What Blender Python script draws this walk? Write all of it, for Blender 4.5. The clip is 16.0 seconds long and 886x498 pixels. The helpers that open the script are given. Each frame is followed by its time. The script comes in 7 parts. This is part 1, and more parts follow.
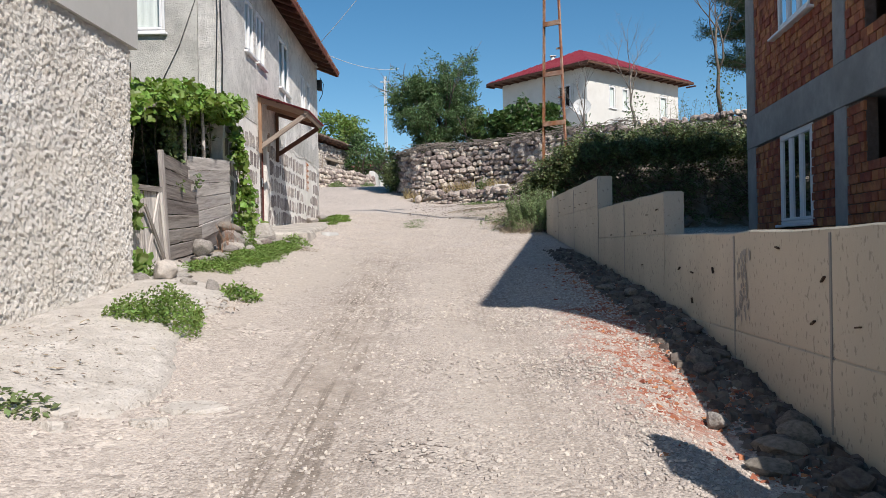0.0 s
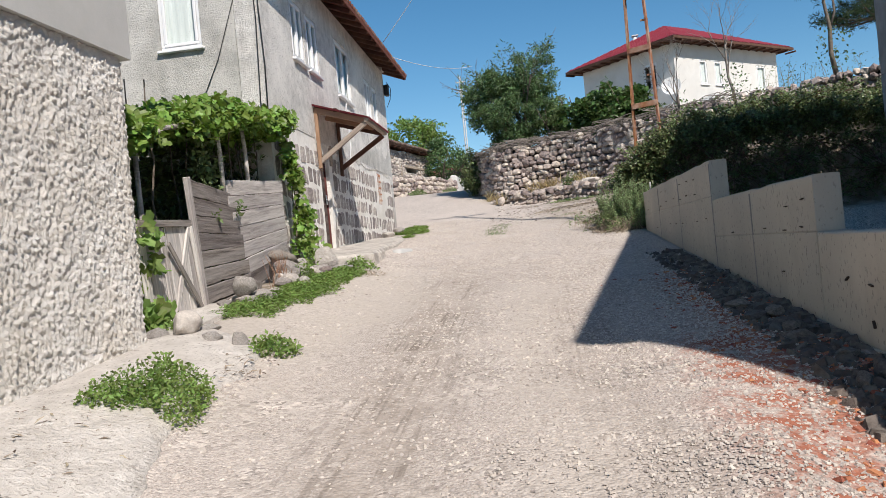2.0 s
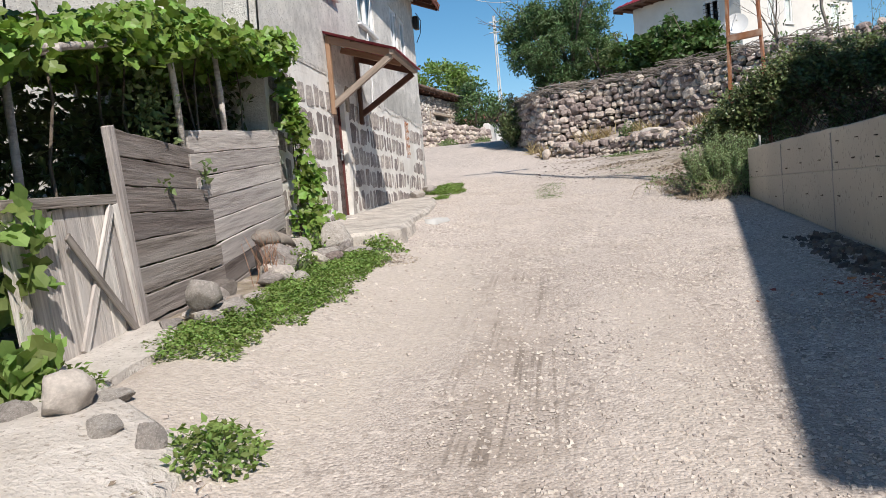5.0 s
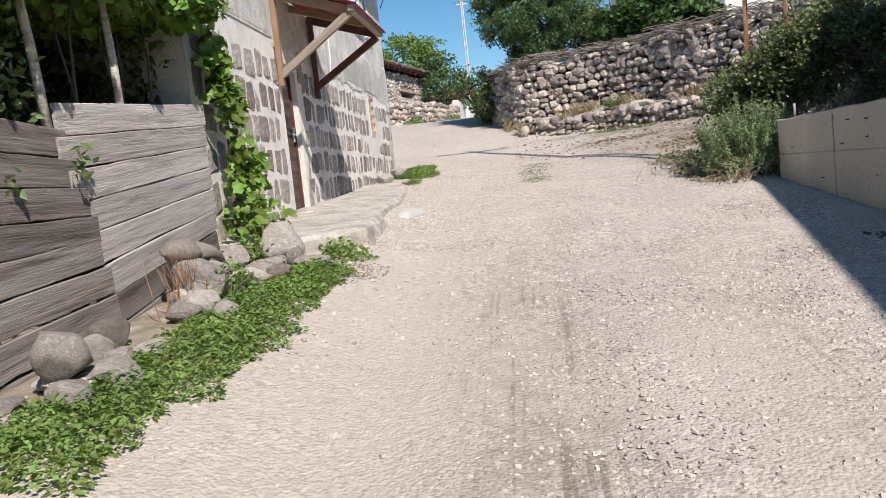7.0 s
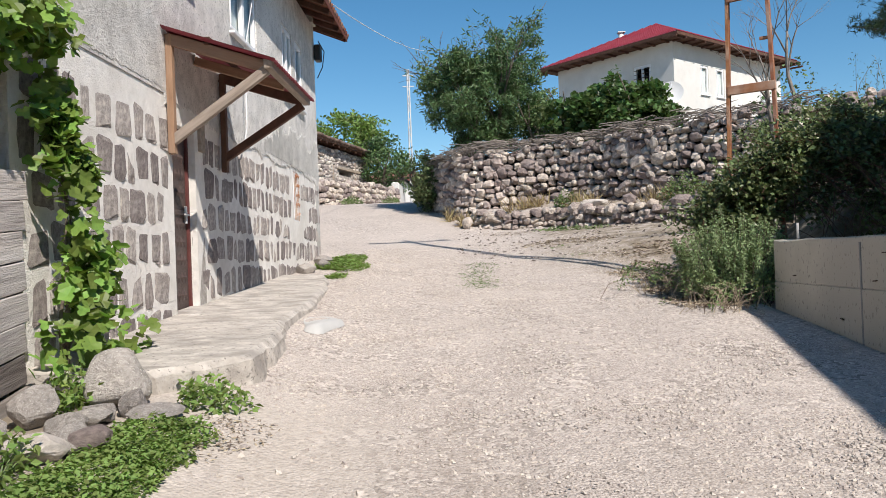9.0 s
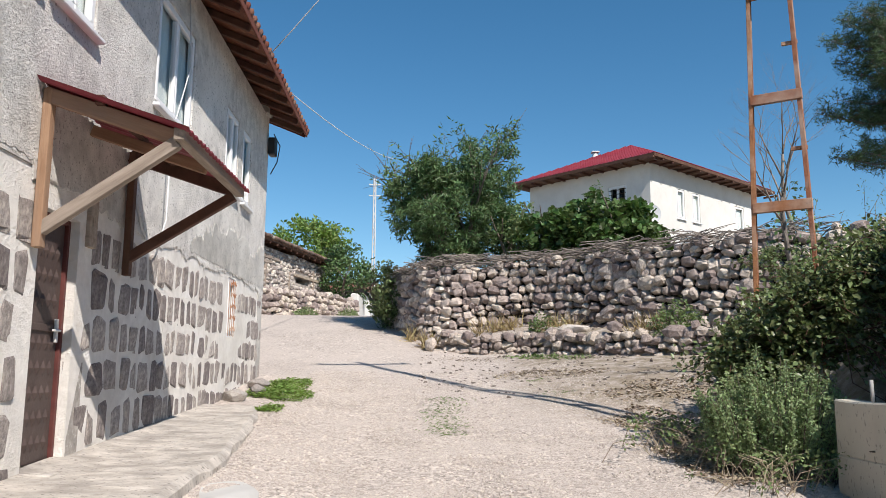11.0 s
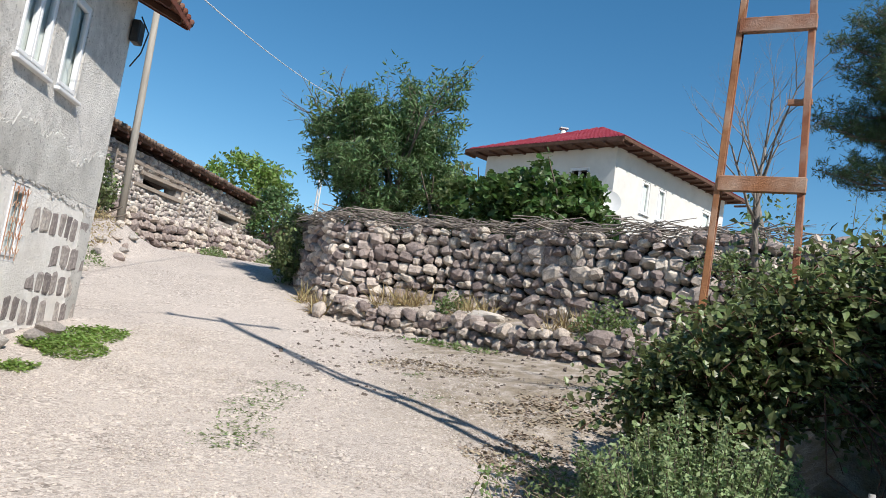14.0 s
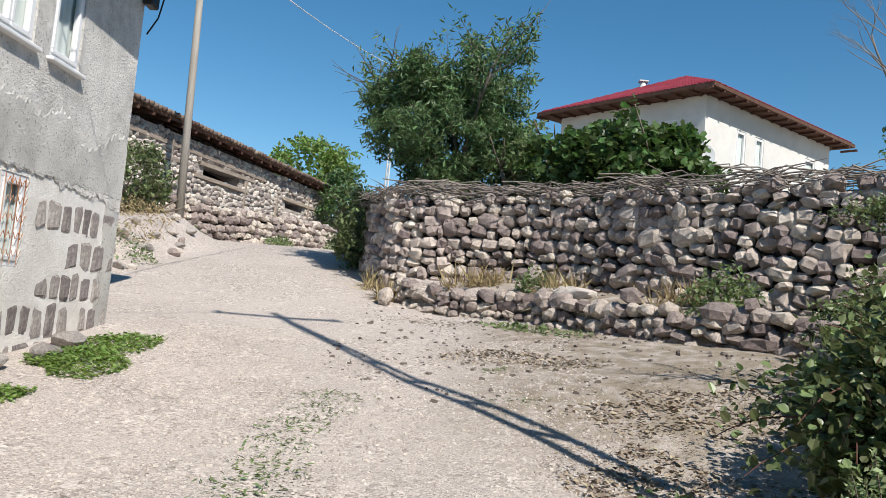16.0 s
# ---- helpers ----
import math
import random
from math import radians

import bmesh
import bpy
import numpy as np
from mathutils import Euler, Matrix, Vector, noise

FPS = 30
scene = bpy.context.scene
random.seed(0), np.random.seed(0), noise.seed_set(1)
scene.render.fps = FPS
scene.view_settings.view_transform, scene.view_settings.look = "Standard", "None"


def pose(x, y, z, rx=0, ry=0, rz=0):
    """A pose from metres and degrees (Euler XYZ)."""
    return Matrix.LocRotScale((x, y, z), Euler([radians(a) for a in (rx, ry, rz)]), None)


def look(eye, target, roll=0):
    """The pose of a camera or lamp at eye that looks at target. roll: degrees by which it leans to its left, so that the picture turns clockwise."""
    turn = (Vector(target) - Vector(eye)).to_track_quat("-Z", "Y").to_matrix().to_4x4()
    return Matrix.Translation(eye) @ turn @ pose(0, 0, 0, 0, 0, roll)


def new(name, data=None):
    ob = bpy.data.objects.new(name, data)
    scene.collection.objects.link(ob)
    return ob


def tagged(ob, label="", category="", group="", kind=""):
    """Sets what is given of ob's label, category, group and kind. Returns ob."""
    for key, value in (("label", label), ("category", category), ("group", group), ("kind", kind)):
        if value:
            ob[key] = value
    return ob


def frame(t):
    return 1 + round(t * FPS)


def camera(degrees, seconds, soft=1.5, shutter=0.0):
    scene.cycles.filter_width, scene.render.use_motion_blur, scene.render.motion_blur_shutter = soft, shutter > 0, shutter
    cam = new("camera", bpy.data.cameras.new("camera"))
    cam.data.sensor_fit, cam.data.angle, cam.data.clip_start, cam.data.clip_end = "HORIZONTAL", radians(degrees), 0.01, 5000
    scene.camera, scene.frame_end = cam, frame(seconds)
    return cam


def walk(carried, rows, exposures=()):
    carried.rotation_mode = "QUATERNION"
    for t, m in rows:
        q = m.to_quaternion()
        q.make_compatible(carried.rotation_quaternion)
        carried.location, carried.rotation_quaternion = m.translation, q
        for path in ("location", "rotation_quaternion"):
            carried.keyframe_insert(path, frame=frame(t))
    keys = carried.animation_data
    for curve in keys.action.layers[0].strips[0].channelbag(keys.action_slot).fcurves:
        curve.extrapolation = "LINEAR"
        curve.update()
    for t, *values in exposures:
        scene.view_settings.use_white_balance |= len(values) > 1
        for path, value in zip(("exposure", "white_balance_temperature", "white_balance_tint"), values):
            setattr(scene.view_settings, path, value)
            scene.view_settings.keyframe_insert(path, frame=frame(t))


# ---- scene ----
cam = camera(58.3, 16.0, 0.65)
METRES, EYE, TILT, LEAN, TURN = 17.5, 1.5, 0.0, 0.0, 0.0
ROWS = [
    (0.0, 0.0, 0.0, 0.0, -0.0, -0.09, 1.07),
    (0.5, -0.0008, 0.0256, 0.0042, 2.93, 0.02, 3.71),
    (1.0, 0.0071, 0.0536, 0.0046, 3.01, -0.55, 4.55),
    (1.5, 0.0103, 0.0823, 0.0079, 3.68, -0.3, 4.37),
    (2.0, 0.0088, 0.1101, 0.0126, 6.69, 0.33, 5.6),
    (2.5, 0.0095, 0.1446, 0.0162, 7.86, 0.63, 5.01),
    (3.0, 0.0019, 0.1786, 0.0177, 11.09, 1.0, 4.81),
    (3.5, -0.004, 0.2125, 0.0222, 10.87, 0.95, 3.97),
    (6.0, -0.0465, 0.3658, 0.0384, 5.75, -5.54, 5.63),
    (6.5, -0.0498, 0.3967, 0.0386, 4.52, -5.53, 5.25),
    (7.0, -0.055, 0.4295, 0.0427, 6.07, -4.93, 6.06),
    (7.5, -0.0591, 0.4609, 0.0495, 5.29, -4.87, 5.55),
    (8.0, -0.0579, 0.493, 0.0528, 4.89, -2.66, 4.27),
    (10.5, -0.0683, 0.6484, 0.0706, -3.05, 4.87, 0.53),
    (11.0, -0.0651, 0.6808, 0.0754, -1.53, 8.63, -0.4),
    (11.5, -0.0558, 0.7135, 0.0823, -7.74, 11.97, -0.08),
    (12.0, -0.0384, 0.7437, 0.0825, -10.57, 11.99, -2.87),
    (12.5, -0.0246, 0.7688, 0.0824, -11.28, 10.03, -5.11),
    (13.0, -0.0105, 0.7979, 0.0869, -11.38, 5.81, -8.35),
    (13.5, 0.0052, 0.8257, 0.0913, -6.97, 4.87, -9.88),
    (14.0, 0.0129, 0.8538, 0.0939, -4.99, 6.69, -8.7),
    (14.5, 0.0236, 0.8805, 0.0962, -4.11, 6.86, -7.71),
    (15.0, 0.0281, 0.9082, 0.0983, -0.45, 6.85, -7.09),
    (15.5, 0.0232, 0.9366, 0.1016, 0.95, 5.72, -5.71),
    (16.0, 0.0216, 0.9612, 0.1019, 1.06, 4.3, -5.35),
]
walk(cam, [(t, pose(0, 0, EYE, TILT, LEAN, TURN) @ pose(METRES * x, METRES * y, METRES * z, 90 + pitch, roll, yaw)) for t, x, y, z, yaw, pitch, roll in ROWS],
     [(0, 0.17, 6580, 12.2), (0.5, 0.12, 6580, 12.2), (1.0, 0.19, 6580, 12.2), (1.5, 0.2, 6580, 12.2), (2.5, 0.21, 6580, 12.2), (3.5, 0.27, 6580, 12.2), (6, 0.25, 6580, 12.2), (7.5, 0.3, 6580, 12.2), (8.2, 0.3, 6580, 12.2), (10.5, 0.31, 6580, 12.2), (11.2, 0.38, 6608, 12.5), (12.0, 0.67, 6560, 11.4), (12.5, 0.51, 6530, 10.7), (13.3, 0.4, 6500, 10.0), (14.0, 0.36, 6500, 10.0), (15.0, 0.28, 6500, 10.0), (15.5, 0.24, 6500, 10.0), (16.0, 0.27, 6500, 10.0)])

# ---------------------------------------------------------------- world, sun, exposure
SUN_EL, SUN_X, SUN_Y = radians(47.5), 0.53, -0.848
world = bpy.data.worlds.new("world")
scene.world = world
world.use_nodes = True
wn = world.node_tree.nodes
sky = wn.new("ShaderNodeTexSky")
sky.sky_type = "NISHITA"
sky.sun_disc = False
sky.sun_elevation = SUN_EL
sky.sun_rotation = math.atan2(SUN_X, SUN_Y)
sky.altitude = 1200
sky.air_density, sky.dust_density, sky.ozone_density = 1.0, 0.1, 1.5
tone = wn.new("ShaderNodeHueSaturation")
tone.inputs["Hue"].default_value, tone.inputs["Saturation"].default_value = 0.49, 1.3
world.node_tree.links.new(sky.outputs[0], tone.inputs["Color"])
world.node_tree.links.new(tone.outputs[0], wn["Background"].inputs[0])
wn["Background"].inputs[1].default_value = 0.104
sun = new("sun", bpy.data.lights.new("sun", "SUN"))
sun.data.energy, sun.data.angle, sun.data.color = 5.0, radians(0.55), (1.0, 0.945, 0.87)
sun.matrix_world = look((SUN_X * math.cos(SUN_EL) * 60, SUN_Y * math.cos(SUN_EL) * 60, math.sin(SUN_EL) * 60), (0, 0, 0))

rnd = random.Random(7)
grain_rnd = random.Random(19)
rng = np.random.default_rng(11)


# ---------------------------------------------------------------- materials
def material(name, dark, light, scale=6.0, rough=0.85, bump=0.4, grain=60.0, stain=None, stain_scale=0.7, stain_amount=0.5,
             stretch=(1, 1, 1), vary=0.25, metal=0.0, leaf=0.0, island=False, depth=0.02, spots=None):
    """Two scales of noise between two colours, stains of a third, grain as relief."""
    m = bpy.data.materials.new(name)
    m.use_nodes = True
    nt = m.node_tree
    N, L = nt.nodes, nt.links
    bsdf = N["Principled BSDF"]
    tex = N.new("ShaderNodeTexCoord")
    mp = N.new("ShaderNodeMapping")
    mp.inputs["Scale"].default_value = stretch
    L.new(tex.outputs["Object"], mp.inputs[0])
    n1 = N.new("ShaderNodeTexNoise")
    n1.inputs["Scale"].default_value, n1.inputs["Detail"].default_value, n1.inputs["Roughness"].default_value = scale, 8, 0.65
    L.new(mp.outputs[0], n1.inputs["Vector"])
    ramp = N.new("ShaderNodeValToRGB")
    ramp.color_ramp.elements[0].position, ramp.color_ramp.elements[1].position = 0.3, 0.7
    ramp.color_ramp.elements[0].color, ramp.color_ramp.elements[1].color = (*dark, 1), (*light, 1)
    L.new(n1.outputs["Fac"], ramp.inputs[0])
    col = ramp.outputs[0]
    if stain:
        n2 = N.new("ShaderNodeTexNoise")
        n2.inputs["Scale"].default_value, n2.inputs["Detail"].default_value = stain_scale, 6
        L.new(mp.outputs[0], n2.inputs["Vector"])
        r2 = N.new("ShaderNodeValToRGB")
        r2.color_ramp.elements[0].position, r2.color_ramp.elements[1].position = 0.45, 0.68
        r2.color_ramp.elements[1].color = (stain_amount,) * 3 + (1,)
        L.new(n2.outputs["Fac"], r2.inputs[0])
        mx = N.new("ShaderNodeMix")
        mx.data_type = "RGBA"
        L.new(r2.outputs[0], mx.inputs[0])
        L.new(col, mx.inputs[6])
        mx.inputs[7].default_value = (*stain, 1)
        col = mx.outputs[2]
    if spots:
        n3 = N.new("ShaderNodeTexNoise")
        n3.inputs["Scale"].default_value, n3.inputs["Detail"].default_value = 30.0, 3
        L.new(mp.outputs[0], n3.inputs["Vector"])
        r3 = N.new("ShaderNodeValToRGB")
        r3.color_ramp.elements[0].position, r3.color_ramp.elements[1].position = 0.6, 0.68
        L.new(n3.outputs["Fac"], r3.inputs[0])
        mx3 = N.new("ShaderNodeMix")
        mx3.data_type = "RGBA"
        L.new(r3.outputs[0], mx3.inputs[0])
        L.new(col, mx3.inputs[6])
        mx3.inputs[7].default_value = (*spots, 1)
        col = mx3.outputs[2]
    if vary:
        if island:
            src = N.new("ShaderNodeNewGeometry").outputs["Random Per Island"]
        else:
            src = N.new("ShaderNodeObjectInfo").outputs["Random"]
        mr = N.new("ShaderNodeMapRange")
        mr.inputs[3].default_value, mr.inputs[4].default_value = 1 - vary, 1 + vary
        L.new(src, mr.inputs[0])
        hs = N.new("ShaderNodeHueSaturation")
        L.new(mr.outputs[0], hs.inputs["Value"])
        mr2 = N.new("ShaderNodeMapRange")
        mr2.inputs[3].default_value, mr2.inputs[4].default_value = 0.5 - 0.05 * vary, 0.5 + 0.06 * vary
        L.new(src, mr2.inputs[0])
        L.new(mr2.outputs[0], hs.inputs["Hue"])
        L.new(col, hs.inputs["Color"])
        col = hs.outputs[0]
    L.new(col, bsdf.inputs["Base Color"])
    bsdf.inputs["Roughness"].default_value = rough
    bsdf.inputs["Metallic"].default_value = metal
    bsdf.inputs["Specular IOR Level"].default_value = 0.3
    if bump:
        n4 = N.new("ShaderNodeTexNoise")
        n4.inputs["Scale"].default_value, n4.inputs["Detail"].default_value, n4.inputs["Roughness"].default_value = grain, 5, 0.7
        L.new(mp.outputs[0], n4.inputs["Vector"])
        bp = N.new("ShaderNodeBump")
        bp.inputs["Strength"].default_value, bp.inputs["Distance"].default_value = bump, depth
        L.new(n4.outputs["Fac"], bp.inputs["Height"])
        L.new(bp.outputs[0], bsdf.inputs["Normal"])
    if leaf:
        tr = N.new("ShaderNodeBsdfTranslucent")
        hs2 = N.new("ShaderNodeHueSaturation")
        hs2.inputs["Value"].default_value, hs2.inputs["Saturation"].default_value = 1.6, 1.15
        L.new(col, hs2.inputs["Color"])
        L.new(hs2.outputs[0], tr.inputs[0])
        ms = N.new("ShaderNodeMixShader")
        ms.inputs[0].default_value = leaf
        L.new(bsdf.outputs[0], ms.inputs[1])
        L.new(tr.outputs[0], ms.inputs[2])
        L.new(ms.outputs[0], N["Material Output"].inputs[0])
    return m


M = {}
M["plaster"] = material("grey_plaster", (0.50, 0.48, 0.45), (0.84, 0.81, 0.765), 5.0, 0.9, 1.0, 30, (0.88, 0.85, 0.80), 0.9, 0.9, vary=0, depth=0.042, spots=(0.40, 0.38, 0.35))
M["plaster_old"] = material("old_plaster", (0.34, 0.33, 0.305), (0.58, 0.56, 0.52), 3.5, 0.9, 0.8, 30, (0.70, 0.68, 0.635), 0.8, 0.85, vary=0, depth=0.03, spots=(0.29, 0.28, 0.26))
M["smooth_plaster"] = material("smooth_plaster", (0.42, 0.415, 0.395), (0.50, 0.49, 0.47), 2.0, 0.85, 0.15, 40, vary=0)
M["mortar"] = material("white_mortar", (0.76, 0.73, 0.68), (0.93, 0.90, 0.85), 7.0, 0.9, 1.0, 28, (0.60, 0.555, 0.50), 1.6, 0.45, vary=0, depth=0.03)
M["block"] = material("basalt_block", (0.19, 0.163, 0.155), (0.44, 0.385, 0.36), 14.0, 0.9, 1.0, 30, (0.60, 0.54, 0.49), 5.0, 0.7, vary=0.35)
M["pebble"] = material("spatter_render", (0.62, 0.588, 0.545), (0.84, 0.805, 0.755), 4.0, 0.9, 0.9, 55, (0.68, 0.61, 0.52), 1.2, 0.5, vary=0, depth=0.03)
M["concrete"] = material("cast_concrete", (0.44, 0.405, 0.335), (0.56, 0.52, 0.43), 2.2, 0.85, 0.35, 40, (0.35, 0.33, 0.285), 1.1, 0.6, vary=0, spots=(0.30, 0.28, 0.24), stretch=(1, 1, 0.6))
M["concrete_grey"] = material("grey_concrete", (0.24, 0.24, 0.235), (0.36, 0.355, 0.34), 3.0, 0.9, 0.4, 40, (0.19, 0.19, 0.185), 1.0, 0.5, vary=0)
M["apron"] = material("pale_concrete", (0.50, 0.455, 0.41), (0.74, 0.69, 0.635), 5.5, 0.9, 1.0, 22, (0.50, 0.455, 0.405), 2.2, 0.6, vary=0, spots=(0.36, 0.32, 0.275), depth=0.04)
M["slab"] = material("trodden_concrete", (0.36, 0.325, 0.285), (0.64, 0.59, 0.53), 7.0, 0.9, 0.9, 26, (0.27, 0.245, 0.22), 3.4, 0.75, vary=0, stretch=(0.8, 1.25, 1), spots=(0.22, 0.20, 0.18))
M["brick"] = material("clay_brick", (0.31, 0.10, 0.05), (0.46, 0.165, 0.085), 8.0, 0.85, 0.5, 60, (0.19, 0.065, 0.04), 3.0, 0.6, vary=0.3)
M["brick_joined"] = material("clay_brick_rest", (0.31, 0.10, 0.05), (0.46, 0.165, 0.085), 8.0, 0.85, 0.5, 60, (0.19, 0.065, 0.04), 3.0, 0.6, vary=0.3, island=True)
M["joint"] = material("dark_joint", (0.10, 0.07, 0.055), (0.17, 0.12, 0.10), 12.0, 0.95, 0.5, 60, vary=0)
M["stone"] = material("field_stone", (0.21, 0.172, 0.155), (0.55, 0.46, 0.412), 6.0, 0.9, 1.0, 24, (0.56, 0.48, 0.42), 4.0, 0.5, vary=0.5, spots=(0.37, 0.32, 0.28))
M["stone_joined"] = material("field_stone_rest", (0.21, 0.172, 0.155), (0.55, 0.46, 0.412), 6.0, 0.9, 1.0, 24, (0.56, 0.48, 0.42), 4.0, 0.5, vary=0.5, island=True, spots=(0.37, 0.32, 0.28))
# near-black albedo: the shade between wall stones is put into this colour
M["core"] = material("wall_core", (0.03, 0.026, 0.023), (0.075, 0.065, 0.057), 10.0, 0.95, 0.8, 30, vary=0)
M["boulder"] = material("pale_boulder", (0.22, 0.196, 0.178), (0.48, 0.436, 0.40), 11.0, 0.9, 1.0, 22, (0.21, 0.195, 0.18), 3.0, 0.5, vary=0.2, spots=(0.5, 0.48, 0.44))
M["gravel"] = material("loose_gravel", (0.35, 0.308, 0.275), (0.565, 0.505, 0.455), 20.0, 0.9, 0.3, 60, vary=0.26, island=True)
M["rubble"] = material("grey_rubble", (0.075, 0.06, 0.052), (0.20, 0.166, 0.145), 9.0, 0.9, 0.6, 40, vary=0.35, island=True)
M["pale_stone"] = material("pale_stone", (0.46, 0.41, 0.367), (0.70, 0.635, 0.575), 9.0, 0.9, 0.9, 30, (0.30, 0.265, 0.235), 4.0, 0.5, vary=0.2)
M["rubble_stone"] = material("rubble_stone", (0.12, 0.102, 0.09), (0.27, 0.235, 0.208), 9.0, 0.9, 0.9, 30, (0.30, 0.265, 0.235), 4.0, 0.5, vary=0.3)
M["shard"] = material("brick_shard", (0.26, 0.085, 0.05), (0.42, 0.16, 0.095), 9.0, 0.9, 0.5, 40, vary=0.35, island=True)
M["board"] = material("weathered_board", (0.075, 0.06, 0.053), (0.33, 0.285, 0.26), 9.0, 0.9, 0.8, 22, (0.37, 0.34, 0.32), 1.6, 0.7, stretch=(0.22, 3, 4.2), vary=0.25)
M["board_pale"] = material("bleached_board", (0.26, 0.23, 0.212), (0.70, 0.645, 0.605), 9.0, 0.9, 0.7, 22, (0.72, 0.68, 0.645), 1.6, 0.7, stretch=(0.22, 3, 4.2), vary=0.25)
M["timber"] = material("pine_timber", (0.27, 0.16, 0.095), (0.42, 0.27, 0.17), 5.0, 0.8, 0.4, 30, (0.30, 0.22, 0.165), 2.0, 0.5, stretch=(0.4, 4, 4), vary=0.15)
M["timber_grey"] = material("greyed_timber", (0.22, 0.175, 0.14), (0.42, 0.35, 0.29), 5.0, 0.85, 0.5, 30, stretch=(0.4, 4, 4), vary=0.15)
M["timber_dark"] = material("stained_timber", (0.065, 0.03, 0.021), (0.13, 0.062, 0.044), 5.0, 0.75, 0.4, 30, vary=0.2)
M["soffit"] = material("soffit_board", (0.115, 0.034, 0.022), (0.19, 0.065, 0.04), 5.0, 0.8, 0.4, 30, vary=0.2)
M["tile"] = material("roof_tile", (0.115, 0.036, 0.024), (0.20, 0.07, 0.047), 6.0, 0.85, 0.5, 40, (0.24, 0.19, 0.15), 2.0, 0.6, vary=0.25, island=True)
M["red_sheet"] = material("red_metal_sheet", (0.21, 0.026, 0.042), (0.29, 0.045, 0.065), 1.5, 0.5, 0.1, 30, (0.27, 0.07, 0.08), 0.7, 0.5, vary=0)
M["rust"] = material("rusty_red_paint", (0.22, 0.085, 0.042), (0.42, 0.185, 0.09), 7.0, 0.7, 0.5, 60, (0.50, 0.37, 0.29), 3.0, 0.8, vary=0.12)
M["white_wall"] = material("white_render", (0.60, 0.585, 0.55), (0.72, 0.71, 0.68), 1.6, 0.9, 0.3, 30, (0.60, 0.58, 0.54), 0.8, 0.5, vary=0)
M["pvc"] = material("white_pvc", (0.74, 0.74, 0.74), (0.80, 0.80, 0.80), 3.0, 0.4, 0.0, vary=0)
M["curtain"] = material("pale_curtain", (0.60, 0.65, 0.63), (0.80, 0.83, 0.81), 3.0, 0.9, 0.0, 14, vary=0, stretch=(8, 8, 0.4))
# near-black that paints the shade of unlit interiors, no real surface colour
M["dark"] = material("unlit_room_black", (0.012, 0.012, 0.012), (0.025, 0.024, 0.022), 3.0, 0.95, 0.0, vary=0)
M["door_metal"] = material("brown_door_metal", (0.060, 0.042, 0.038), (0.10, 0.072, 0.064), 4.0, 0.5, 0.2, 50, vary=0)
M["door_frame"] = material("red_door_frame", (0.085, 0.027, 0.024), (0.14, 0.045, 0.04), 6.0, 0.6, 0.3, 50, vary=0)
M["black"] = material("black_plastic", (0.02, 0.02, 0.02), (0.035, 0.035, 0.035), 5.0, 0.5, 0.0, vary=0)
M["wire"] = material("pale_wire", (0.62, 0.62, 0.62), (0.72, 0.72, 0.72), 3.0, 0.5, 0.0, vary=0)
M["dish"] = material("pale_dish", (0.55, 0.55, 0.54), (0.63, 0.63, 0.62), 3.0, 0.5, 0.0, vary=0)
M["iron"] = material("dark_iron", (0.03, 0.022, 0.018), (0.08, 0.05, 0.035), 9.0, 0.7, 0.2, 60, vary=0)
M["bark"] = material("bark", (0.10, 0.08, 0.062), (0.21, 0.175, 0.14), 9.0, 0.95, 0.9, 30, vary=0.1)
M["dead_wood"] = material("dead_wood", (0.16, 0.135, 0.115), (0.29, 0.255, 0.225), 9.0, 0.9, 0.5, 40, vary=0.15, island=True)
M["pole_wood"] = material("grey_pole", (0.24, 0.215, 0.185), (0.39, 0.36, 0.315), 4.0, 0.9, 0.5, 30, (0.20, 0.165, 0.125), 2.0, 0.5, vary=0, stretch=(4, 4, 0.3))
M["leaf_vine"] = material("vine_leaf", (0.090, 0.158, 0.030), (0.22, 0.315, 0.07), 3.0, 0.45, 0.0, vary=0.4, leaf=0.22, island=True)
M["leaf_bramble"] = material("bramble_leaf", (0.072, 0.095, 0.038), (0.175, 0.21, 0.088), 2.0, 0.36, 0.0, vary=0.5, leaf=0.2, island=True)
M["leaf_tree"] = material("ash_leaf", (0.060, 0.105, 0.042), (0.15, 0.215, 0.090), 2.0, 0.42, 0.0, vary=0.5, leaf=0.25, island=True)
M["leaf_fig"] = material("fig_leaf", (0.045, 0.082, 0.026), (0.115, 0.172, 0.056), 2.0, 0.4, 0.0, vary=0.5, leaf=0.25, island=True)
M["leaf_bright"] = material("weed_leaf", (0.112, 0.172, 0.045), (0.245, 0.33, 0.10), 3.0, 0.6, 0.0, vary=0.4, leaf=0.35, island=True)
M["leaf_shrub"] = material("shrub_leaf", (0.16, 0.22, 0.105), (0.31, 0.38, 0.195), 3.0, 0.6, 0.0, vary=0.35, leaf=0.3, island=True)
M["leaf_dusty"] = material("dusty_leaf", (0.10, 0.145, 0.06), (0.20, 0.255, 0.105), 3.0, 0.6, 0.0, vary=0.35, leaf=0.3, island=True)
M["straw"] = material("dry_grass", (0.25, 0.19, 0.10), (0.42, 0.34, 0.20), 3.0, 0.8, 0.0, vary=0.35, leaf=0.25, island=True)
M["litter"] = material("dry_litter", (0.21, 0.165, 0.12), (0.37, 0.30, 0.225), 3.0, 0.9, 0.0, vary=0.4, island=True)
M["dead_stalk"] = material("dead_stalk", (0.17, 0.085, 0.055), (0.33, 0.19, 0.13), 8.0, 0.9, 0.0, vary=0.3, island=True)
